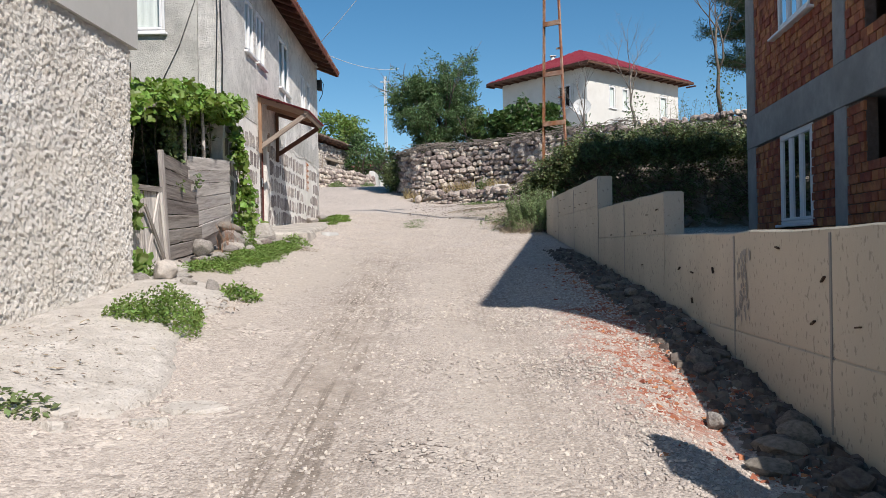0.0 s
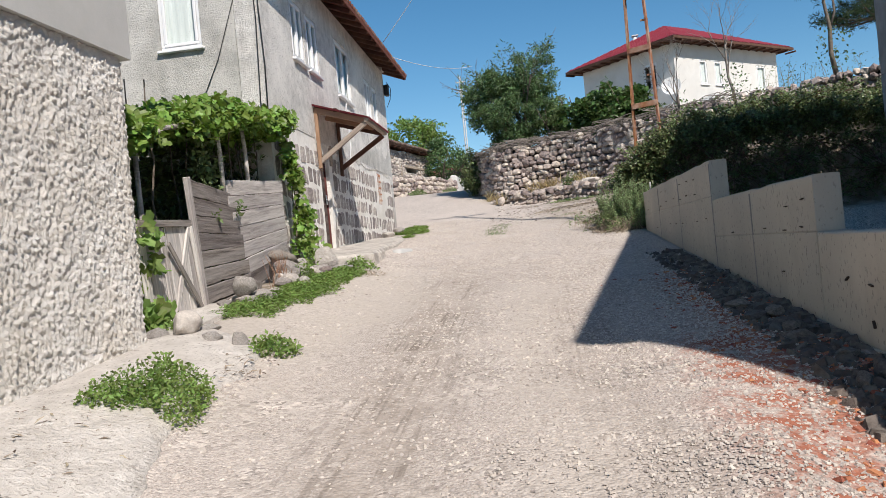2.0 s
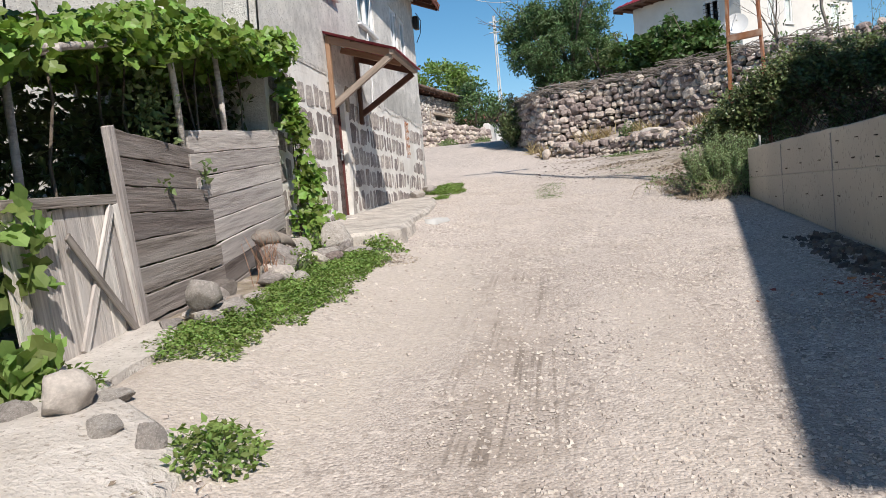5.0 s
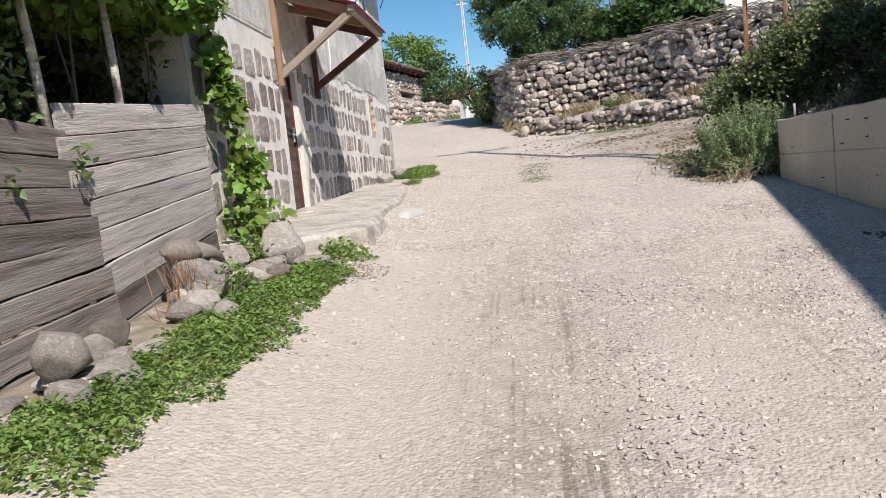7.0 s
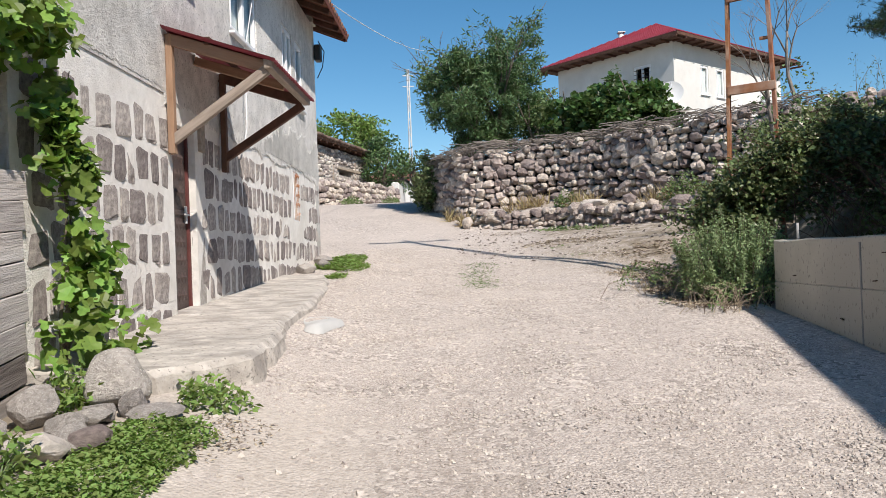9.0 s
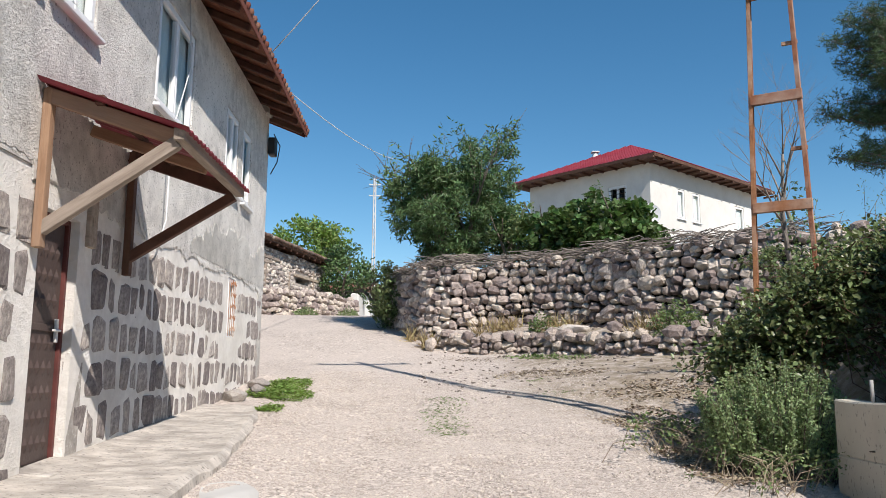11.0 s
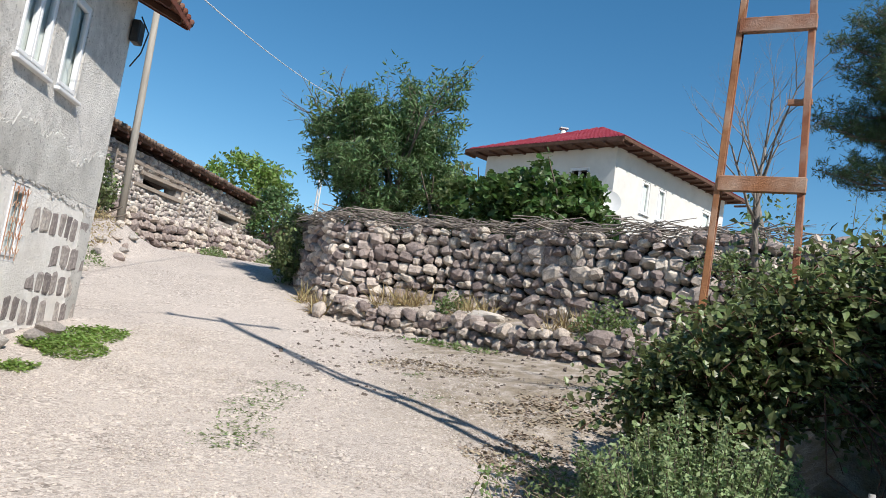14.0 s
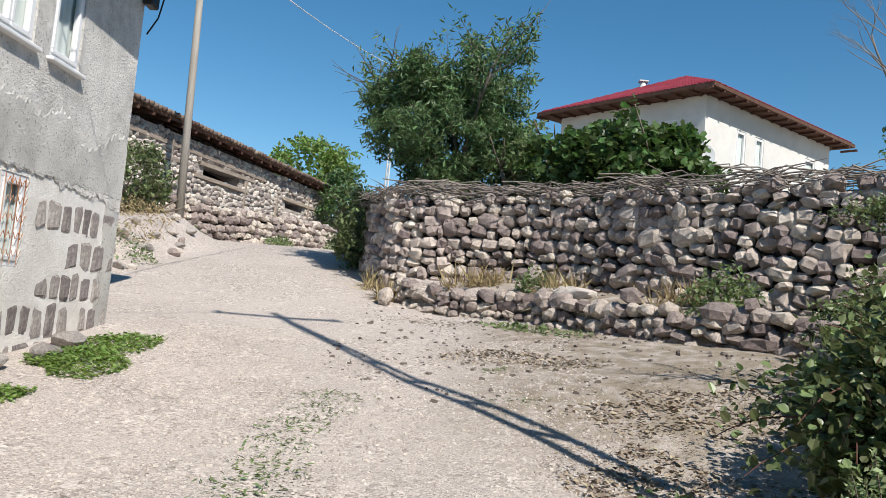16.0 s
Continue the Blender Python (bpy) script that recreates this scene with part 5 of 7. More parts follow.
    for k in range(30):
        t = k / 29
        for a, b in ((P[0], P[1]), (P[3], P[0])):
            s = a.lerp(b, t)
            if a is P[0]:
                f = min(t * (la + 2 * ov), (1 - t) * (la + 2 * ov)) / (3.3 + ov)
                hgt = min(f, 1)
                inward = e2 * (lb / 2 + ov) * hgt
            else:
                hgt = min(t, 1 - t) * 2
                inward = e1 * (3.3 + ov) * hgt
            e = s + inward
            tube_geo(vv, ff, [(s.x, s.y, ze + 0.115), (e.x, e.y, ze + 0.115 + (zr - ze - 0.1) * hgt)], [0.022, 0.022], 4)
    tagged(raw("roof_ribs", vv, ff, M["red_sheet"], roof), kind="stuff")
    ch = R[0] + e2 * 1.2 - e1 * 1.0
    tube("chimney_pipe", [(ch.x, ch.y, zr - 1.1), (ch.x, ch.y, zr - 0.3)], 0.13, M["dish"], roof, "pale chimney pipe", 10)
    boxes("chimney_cap", [((ch.x - 0.17, ch.y - 0.17, zr - 0.3), (ch.x + 0.17, ch.y + 0.17, zr - 0.25))], M["dish"], roof)


build_villa()


# ---------------------------------------------------------------- barn beyond the house
def build_barn():
    b = thing("barn", (-9, 45, 5), "old stone and timber barn with a low tiled roof", "barn")
    p0, p1 = Vector((-9.75, 38.0, 0)), Vector((-6.2, 53.0, 0))
    u = (p1 - p0).normalized()
    n = Vector((u.y, -u.x, 0))
    L = (p1 - p0).length
    wall_with_holes("stone_wall", p0, (u.x, u.y), L, 3.8, 8.0, 0.5, [(5.2, 7.6, 6.95, 7.3), (11.5, 13.2, 6.8, 7.1)], M["barn_stone"], b, "rough rubble wall with timber lacing")
    e = p1 - n * 0.01
    wall_with_holes("end_wall", (e.x, e.y, 0), (-n.x, -n.y), 6.0, 3.8, 8.0, 0.5, [], M["barn_stone"], b)
    s = p0 - n * 6.0
    wall_with_holes("end_wall", (s.x, s.y, 0), (n.x, n.y), 5.5, 3.8, 8.0, 0.5, [], M["barn_stone"], b)
    # added solid block, painted near-black so the wall openings show shade
    boxes("interior_shade_block", [((-14.5, 40, 4.5), (-9.6, 50, 7.6))], M["dark"], b)
    for a, z0, z1 in ((3.2, 5.6, 7.9), (8.0, 5.4, 7.3), (10.6, 5.6, 7.2), (13.6, 5.6, 7.6)):
        q = p0 + u * a + n * 0.03
        beam("post", (q.x, q.y, z0), (q.x + 0.03, q.y, z1), 0.13, 0.1, M["timber_grey"], b, up=(1, 0, 0))
    for a0, a1, z in ((0.2, 9.5, 7.62), (4.6, 8.2, 6.9), (4.9, 8.6, 7.34), (11.2, 15.0, 7.15), (0.3, 4.0, 7.1)):
        q0, q1 = p0 + u * a0 + n * 0.04, p0 + u * a1 + n * 0.04
        beam("lacing_timber", (q0.x, q0.y, z), (q1.x, q1.y, z + rnd.uniform(-0.08, 0.08)), 0.12, 0.13, M["timber_grey"], b)
    rocks = [rock_mesh("barn_stone", 200 + s, M["barn_piece"]) for s in range(6)]
    r = random.Random(12)
    poses = []
    z = 4.6
    while z < 7.85:
        a, h = r.uniform(0, 0.3), r.uniform(0.12, 0.24)
        while a < L - 0.2:
            w = r.uniform(0.12, 0.40)
            if any(c0 - 0.1 < a + w and a < c1 + 0.1 and l0 - 0.3 < z < h1 + 0.05 for c0, c1, l0, h1 in ((5.2, 7.6, 6.95, 7.3), (11.5, 13.2, 6.8, 7.1))):
                a += w
                continue
            q = p0 + u * (a + w / 2) + n * 0.0
            poses.append(Matrix.Translation((q.x, q.y, z + h / 2 + r.uniform(-0.06, 0.06) + 0.12 * noise.noise((a * 0.7, z, 3)))) @ pose(0, 0, 0, 0, 0, math.degrees(math.atan2(u.y, u.x))) @ pose(0, 0, 0, r.uniform(-8, 8), r.uniform(-18, 18), r.uniform(-6, 6)) @ Matrix.Diagonal((w * 0.92, 0.16, h * 0.92, 1)))
            a += w
        z += h
    joined("rubble_infill", rocks, poses, M["barn_piece"], b, "pale rubble stones of the barn wall", shade=False)
    bm = bmesh.new()
    o = 0.42
    R = [p0 + n * o - u * 0.6, p1 + n * o + u * 0.6, p1 - n * 3 + u * 0.6, p0 - n * 3 - u * 0.6, p1 - n * 6.8 + u * 0.6, p0 - n * 6.8 - u * 0.6]
    Z = (8.25, 8.1, 9.0, 9.1, 8.1, 8.2)
    lo = [bm.verts.new((p.x, p.y, z)) for p, z in zip(R, Z)]
    hi = [bm.verts.new((p.x, p.y, z + 0.1)) for p, z in zip(R, Z)]
    for q in ((0, 1, 2, 3), (3, 2, 4, 5)):
        bm.faces.new([lo[k] for k in q])
        bm.faces.new([hi[k] for k in q][::-1])
    for a, c in ((0, 1), (1, 2), (2, 4), (4, 5), (5, 3), (3, 0)):
        bm.faces.new((lo[a], lo[c], hi[c], hi[a]))
    roof = part("roof", bm, M["timber_dark"], b)
    a = 0.0
    while a < L + 1:
        q0, q1 = R[0] + u * a, R[0] + u * a - n * 1.2
        z = 8.18 - 0.15 * a / L
        beam("rafter", (q0.x, q0.y, z), (q1.x, q1.y, z + 0.27), 0.1, 0.1, M["timber_dark"], roof)
        a += 0.75
    v, f = [], []
    nn = int((L + 1.2) / 0.22)
    for i in range(nn):
        for k in range(14):
            q0 = R[0] + u * (i * 0.22 + rnd.uniform(-0.03, 0.03)) - n * (k * 0.27 - 0.1)
            q1 = q0 - n * 0.3
            z = 8.4 - 0.15 * i / nn + k * 0.27 * 0.24 + rnd.uniform(-0.015, 0.025)
            tube_geo(v, f, [(q0.x, q0.y, z), (q1.x, q1.y, z + 0.06)], [0.09, 0.07], 5)
    raw("clay_tiles", v, f, M["tile_old"], roof, "grey-red weathered clay tiles", True)


M["barn_stone"] = material("rubble_wall", (0.20, 0.175, 0.16), (0.54, 0.48, 0.43), 6.0, 0.95, 1.0, 9, (0.62, 0.565, 0.51), 2.0, 0.6, vary=0, depth=0.08)
M["barn_piece"] = material("barn_rubble", (0.28, 0.243, 0.22), (0.66, 0.59, 0.53), 5.0, 0.95, 0.8, 20, (0.40, 0.34, 0.30), 3.0, 0.5, vary=0.4, island=True)
M["tile_old"] = material("old_roof_tile", (0.10, 0.066, 0.054), (0.22, 0.14, 0.105), 6.0, 0.9, 0.5, 40, (0.30, 0.26, 0.22), 2.0, 0.7, vary=0.3, island=True)
build_barn()


# ---------------------------------------------------------------- dry-stone walls
ROCKS = [rock_mesh("stone", s, M["stone"]) for s in range(14)]


def along(line, step):
    """Points and directions along a line of points."""
    out = []
    s = 0.0
    for (ax, ay), (bx, by) in zip(line[:-1], line[1:]):
        L = math.hypot(bx - ax, by - ay)
        k = 0.0
        while k < L:
            t = k / L
            out.append((s + k, ax + (bx - ax) * t, ay + (by - ay) * t, (bx - ax) / L, (by - ay) / L))
            k += step
        s += L
    return out


def smooth_line(line, step=0.1):
    pts = np.array([(p[1], p[2]) for p in along(line, step)])
    for _ in range(10):
        pts[1:-1] = (pts[:-2] + 2 * pts[1:-1] + pts[2:]) / 4
    return [tuple(p) for p in pts]


def stone_wall(name, label, line, top, bottom, thick, size, picked, seed, lean=0.06):
    """A wall of uneven stones laid in rough courses before a core painted near-black as gap shade; face on the right of
    the line.
    """
    r = random.Random(seed)
    fine = smooth_line(line)
    path = along(fine, 0.05)
    S = np.array([p[0] for p in path])
    total = S[-1]
    mid = path[len(path) // 2]
    wall = thing(name, (mid[1], mid[2], bottom(mid[1], mid[2])), label, "wall")

    def on(s):
        return path[min(int(np.searchsorted(S, s)), len(path) - 1)]

    # backing solid, its near-black colour paints the shade seen between stones
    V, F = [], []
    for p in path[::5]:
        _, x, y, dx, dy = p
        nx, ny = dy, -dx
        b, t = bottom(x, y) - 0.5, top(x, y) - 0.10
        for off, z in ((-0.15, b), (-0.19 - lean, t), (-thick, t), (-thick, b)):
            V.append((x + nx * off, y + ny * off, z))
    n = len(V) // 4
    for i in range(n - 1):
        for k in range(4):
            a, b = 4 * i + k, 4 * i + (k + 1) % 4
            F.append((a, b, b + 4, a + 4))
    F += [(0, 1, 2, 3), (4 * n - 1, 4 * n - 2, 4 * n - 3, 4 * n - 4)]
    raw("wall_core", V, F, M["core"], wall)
    rest, count = [], 0
    z = -0.15
    hmax = max(top(p[1], p[2]) - bottom(p[1], p[2]) for p in path)
    while z < hmax + 0.1:
        h = size * r.uniform(0.6, 1.05)
        s = r.uniform(0, size)
        while s < total:
            w = size * r.uniform(0.6, 1.6)
            _, x, y, dx, dy = on(s + w / 2)
            nx, ny = dy, -dx
            b, t = bottom(x, y), top(x, y)
            zz = b + z + h / 2 + r.uniform(-0.05, 0.05) + 0.14 * noise.noise((s * 0.55, z * 0.6, seed))
            if zz < t + r.uniform(-0.06, 0.06):
                big = r.random() < 0.07
                k = 1.45 if big else r.uniform(0.84, 1.14)
                off = -0.11 - lean * z / hmax + r.uniform(-0.04, 0.03)
                m = (Matrix.Translation((x + nx * off, y + ny * off, zz)) @ pose(0, 0, 0, 0, 0, math.degrees(math.atan2(dy, dx)))
                     @ pose(0, 0, 0, r.uniform(-10, 10), r.uniform(-24, 24), r.uniform(-9, 9)) @ Matrix.Diagonal((w * k * 0.91, size * 1.2, h * k * 0.94, 1)))
                if picked(x, y) and count < 300:
                    piece("stone", ROCKS[r.randrange(len(ROCKS))], m, wall)
                    count += 1
                else:
                    rest.append(m)
            s += w * 0.98
        z += h * 0.96
    if rest:
        joined("stones", ROCKS, rest, M["stone_joined"], wall, "rows of rounded dark field stones", shade=False)
    return wall


def wall_top(x, y):
    return float(np.interp(x, [-3, -1.2, 3, 6, 9, 14], [5.35, 5.45, 5.5, 5.5, 5.55, 5.65])) + 0.05 * noise.noise((x * 1.3, y * 1.3, 0))


def wall_foot(x, y):
    return gz(x + 0.12, y - 0.25)


stone_wall("dry_stone_wall", "tall curved dry-stone retaining wall of dark field stones", WALL_LINE[3:16], wall_top, lambda x, y: min(gz(x - 0.25, y - 0.3), 4.6), 0.62, 0.215, lambda x, y: 0.2 < x < 4.2, 21)
stone_wall("terrace_wall", "low ragged dry-stone terrace edge, partly fallen", TERRACE_LINE, lambda x, y: gz(x + 0.3, y + 0.45) - 0.02 + 0.2 * noise.noise((x * 1.3, y * 1.3, 4)), lambda x, y: gz(x - 0.15, y - 0.22), 0.35, 0.21, lambda x, y: True, 22)
stone_wall("low_stone_wall", "low grey boundary wall of flat field stones", [(-8.6, 38.2), (-7.3, 40.0), (-6.2, 43), (-5.1, 46.0), (-4.1, 49)][::1], lambda x, y: gz(x, y) + 1.15 - 0.03 * (y - 38) , lambda x, y: gz(x, y) - 0.05, 0.5, 0.27, lambda x, y: True, 23)


# ---------------------------------------------------------------- plank fence, gate and pergola
def plank(parent, a, b, h, h2, mat, thick=0.03, worn=0.5):
    """A weathered board from a to b with a split, ragged lower edge; its grain runs along it."""
    a, b = Vector(a), Vector(b)
    n = 26
    d = (b - a).normalized()
    back = Vector((0, 0, 1)).cross(d).normalized()
    up = d.cross(back)
    L = (b - a).length
    slide = Vector((grain_rnd.uniform(0, 30), grain_rnd.uniform(0, 5), grain_rnd.uniform(0, 5)))
    bm = bmesh.new()
    rows = []
    e0, e1 = grain_rnd.uniform(0, 90), grain_rnd.uniform(0, 90)
    for i in range(n + 1):
        t = i / n
        q = t * L
        w = h + (h2 - h) * t
        lo = -w / 2 + 0.009 * noise.noise((q * 1.7, e0, 0)) + worn * 0.045 * max(0.0, noise.noise((q * 4.5, e0, 4)) - 0.12)
        hi = w / 2 - 0.004 + 0.008 * noise.noise((q * 1.7, e1, 0)) - worn * 0.03 * max(0.0, noise.noise((q * 6, e1, 4)) - 0.15)
        bow = 0.012 * noise.noise((q * 0.8, e0, e1))
        rows.append([bm.verts.new(slide + Vector((q, bow + o, z))) for o, z in ((0, lo + 0.005), (0, hi - 0.005), (0.006, hi), (thick, hi), (thick, lo), (0.006, lo))])
    for q, s in zip(rows[:-1], rows[1:]):
        for k in range(6):
            bm.faces.new((q[k], q[(k + 1) % 6], s[(k + 1) % 6], s[k]))
    bm.faces.new(rows[0])
    bm.faces.new(rows[-1][::-1])
    ob = part("plank", bm, M[mat], parent)
    m = Matrix((d, back, up)).transposed().to_4x4()
    m.translation = a
    ob.matrix_basis = m @ Matrix.Translation(-slide)
    return ob


def build_fence():
    f = thing("plank_fence", (-3.9, 12.8, 1.4), "weathered grey horizontal plank fence, bulging and patched", "fence")
    r = random.Random(9)
    # older, darker length beside the gate, its end leaning
    n = 8
    for i in range(n):
        t = (i + 0.5) / n
        zl, zr_ = 1.16 + 1.76 * t, 1.34 + 1.50 * t
        yl = 10.99 + 0.25 * (1 - t) + r.uniform(-0.03, 0.02)
        plank(f, (-3.87 + r.uniform(-0.012, 0.012), yl, zl), (-3.76 - 0.2 * t + r.uniform(-0.02, 0.02), 12.56 + 0.1 * (1 - t) + r.uniform(-0.08, 0.06), zr_ + r.uniform(-0.02, 0.02)), 0.215, 0.186, "board", 0.03, 0.55)
    n = 8
    for i in range(n):
        t = (i + 0.5) / n
        zl, zr_ = 1.22 + 1.80 * t, 1.60 + 1.62 * t
        plank(f, (-3.82 - 0.15 * t + r.uniform(-0.015, 0.015), 12.46 + r.uniform(-0.06, 0.05), zl), (-3.99 + 0.03 * (1 - t), 14.9 + r.uniform(-0.05, 0.08), zr_), 0.222, 0.198, "board_pale" if i >= 2 else "board", 0.03, 0.25)
    beam("post", (-3.86, 11.17, 1.1), (-3.86, 10.92, 2.92), 0.11, 0.06, M["board_pale"], f, "bleached leaning end post", up=(1, 0, 0), bevel=0.01)
    for p0, p1, w in (((-4.0, 12.6, 1.0), (-4.02, 12.6, 3.0), 0.08), ((-4.05, 14.9, 1.2), (-4.05, 14.9, 3.2), 0.08)):
        beam("post", p0, p1, w, w, M["board"], f, up=(1, 0, 0), bevel=0.01)
    g = thing("garden_gate", (-3.85, 10.4, 1.2), "leaning grey plank garden gate with crossed braces", "gate")
    for k in range(8):
        y = 9.72 + 0.166 * k
        beam("slat", (-3.885, y + 0.13, 1.22 + 0.012 * k + 0.02 * math.sin(k * 2.1)), (-3.895, y, 2.33 + 0.03 * math.sin(k * 3.7)), 0.158, 0.022, M["board_pale"], g, up=(1, 0, 0), bevel=0.004)
    for a, b in (((-3.86, 9.66, 2.33), (-3.86, 10.92, 2.37)), ((-3.86, 9.85, 1.24), (-3.86, 11.14, 1.29))):
        beam("rail", a, b, 0.028, 0.075, M["board"], g, bevel=0.004)
    beam("stile", (-3.858, 11.12, 1.33), (-3.858, 10.89, 2.33), 0.07, 0.028, M["board_pale"], g, up=(1, 0, 0), bevel=0.004)
    beam("brace", (-3.86, 10.34, 1.31), (-3.86, 10.85, 2.32), 0.026, 0.07, M["board_pale"], g, bevel=0.004)
    beam("brace", (-3.832, 11.04, 1.30), (-3.832, 10.24, 2.12), 0.022, 0.062, M["board"], g, bevel=0.004)
    p = thing("vine_pergola", (-5, 12.5, 1.2), "grape vine spreading over a rough pole pergola", "pergola")
    for q0, q1 in (((-4.02, 12.46, 2.6), (-3.94, 12.12, 4.1)), ((-4.03, 13.46, 2.7), (-4.0, 13.28, 4.15)), ((-4.1, 10.2, 1.0), (-4.05, 10.1, 3.4)), ((-6.3, 10.2, 1.0), (-6.3, 10.2, 3.4)), ((-6.3, 14.4, 1.0), (-6.3, 14.4, 4.0))):
        tube("pole", [q0, ((q0[0] + q1[0]) / 2 + 0.015, (q0[1] + q1[1]) / 2, (q0[2] + q1[2]) / 2), q1], [0.035, 0.032, 0.027], M["board_pale"], p, n=7)
    for q0, q1 in (((-4.0, 9.4, 3.2), (-3.98, 12.6, 3.9)), ((-4.0, 12.5, 3.9), (-3.98, 15.0, 4.0)), ((-6.3, 9.4, 3.2), (-6.3, 12.6, 3.9)), ((-6.3, 12.5, 3.9), (-6.3, 14.9, 4.0)), ((-3.9, 10.5, 3.42), (-6.5, 10.5, 3.42)), ((-3.9, 12.5, 3.86), (-6.5, 12.5, 3.86)), ((-3.9, 14.3, 3.98), (-6.5, 14.3, 3.98))):
        tube("rail", [q0, q1], 0.03, M["board_pale"], p, n=6)
    for k in range(12):
        if k < 9:
            q, rise, r0 = [(rnd.uniform(-4.4, -4.05), rnd.uniform(9.8, 15.0), 1.2)], 0.48, 0.02
        else:
            q, rise, r0 = [(-3.95 + rnd.uniform(-0.05, 0.05), 15.35 + rnd.uniform(-0.1, 0.15), 1.85)], 0.36, 0.016
        for j in range(1, 7):
            q.append((q[-1][0] + rnd.uniform(-0.06, 0.05), q[-1][1] + rnd.uniform(-0.12, 0.12), q[0][2] + j * rise))
        tube("vine_stem", q, [r0 - 0.002 * j for j in range(7)], M["bark"], p, "twisting brown vine stem", 5)
    pts = []
    def top(y):
        return float(np.interp(y, [9.2, 10, 12.7, 16.3], [3.4, 3.55, 4.22, 4.42]))
    for k in range(150):     # roof of leaves
        y = rnd.uniform(9.2, 14.7)
        pts.append(cloud((rnd.uniform(-6.3, -4.1), y, top(y) - 0.16 + rnd.uniform(-0.08, 0.06)), (0.5, 0.5, 0.13), 80, 0.2))
    for k in range(70):     # thick mat by the house
        y = rnd.uniform(12.3, 14.85)
        pts.append(cloud((rnd.uniform(-6.3, -4.0), y, top(y) - 0.32 + rnd.uniform(-0.08, 0.08)), (0.42, 0.42, 0.14), 80, 0.2))
    for k in range(60):     # fringe over the fence
        y = rnd.uniform(9.4, 15.25)
        pts.append(cloud((-3.95 + rnd.uniform(-0.15, 0.16) + (0.1 if y > 15 else 0), y, top(y) - 0.2 + rnd.uniform(-0.12, 0.08)), (0.22, 0.34, 0.17), 40, 0.3))
    for k in range(46):     # bushy foot, then a thin climb up the house corner
        t = rnd.random() ** 1.5
        z = 1.95 + 2.0 * t
        w = 0.17 * (1 - t) + 0.07
        pts.append(cloud((-3.72 - 0.25 * t + rnd.uniform(-0.08, 0.08) * (1 - t), 15.55 - 0.25 * t + rnd.gauss(0, 0.26 * (1 - t) + 0.07), z), (w * 0.8, w * 1.2, w * 1.3), int(11 + 13 * (1 - t)), 0.3))
    leaves("vine_foliage", np.concatenate(pts), 0.10, "lobed", M["leaf_vine"], p, "bright green grape leaves", up=0.35, out=(0.5, -0.35, 0.2))
    pts = [cloud((rnd.uniform(-6.2, -4.95), rnd.uniform(9.2, 14.8), rnd.uniform(1.4, 3.4)), (0.4, 0.45, 0.4), 60, 0.2) for _ in range(170)]
    pts += [cloud((rnd.uniform(-6.2, -4.45), rnd.uniform(14.2, 14.8), rnd.uniform(1.5, 3.9)), (0.3, 0.15, 0.3), 50, 0.2) for _ in range(80)]
    w = leaves("garden_undergrowth", np.concatenate(pts), 0.13, "oval", M["leaf_bramble"], None, "", up=0.3)
    tagged(w, "dark tangled garden growth behind the plank fence", "plants", kind="stuff")
    pts = [cloud((-3.86 + rnd.uniform(-0.1, 0.1), rnd.uniform(9.5, 9.95), rnd.uniform(1.75, 2.35)), (0.1, 0.16, 0.18), 12, 0.2) for _ in range(5)]
    pts += [cloud((-3.7, rnd.uniform(9.4, 9.8), rnd.uniform(1.15, 1.45)), (0.1, 0.16, 0.16), 24, 0.2) for _ in range(4)]
    w = leaves("fig_shoot", np.concatenate(pts), 0.14, "lobed", M["leaf_bright"], None, "", up=0.3, out=(0.6, -0.3, 0))
    tagged(w, "young fig shoots with broad leaves over the gate", "plant", kind="stuff")
    pts = []
    for k in range(9):      # slender stalks standing behind the fence top
        x, y = rnd.uniform(-4.15, -4.0), rnd.uniform(11.5, 12.3)
        h = rnd.uniform(0.4, 0.95)
        for q in range(int(34 * h)):
            pts.append(np.array([[x + rnd.gauss(0, 0.05), y + rnd.gauss(0, 0.05), 2.85 + h * rnd.random()]]))
    pts += [cloud((-3.82, 12.45, 2.62), (0.06, 0.12, 0.14), 18, 0.2), cloud((-3.85, 11.75, 2.5), (0.05, 0.08, 0.08), 10, 0.2)]
    w = leaves("fence_creeper", np.concatenate(pts), 0.085, "oval", M["leaf_dusty"], None, "", up=0.3)
    tagged(w, "small-leaved creeper rooted along the fence top", "plant")


build_fence()


# ---------------------------------------------------------------- loose stones by the fence and along the wall
def boulder(at, size, seed, label, turn=0.0, mat="boulder", name="boulder"):
    me = rock_mesh(name, seed, M[mat], True)
    if seed not in (31, 33, 41):
        me.polygons.foreach_set("use_smooth", [False] * len(me.polygons))
    ob = new(name, me)
    ob.matrix_basis = Matrix.Translation(at) @ pose(0, 0, 0, 0, 0, turn) @ Matrix.Diagonal((*size, 1))
    return tagged(ob, label, "rock", "loose stones")


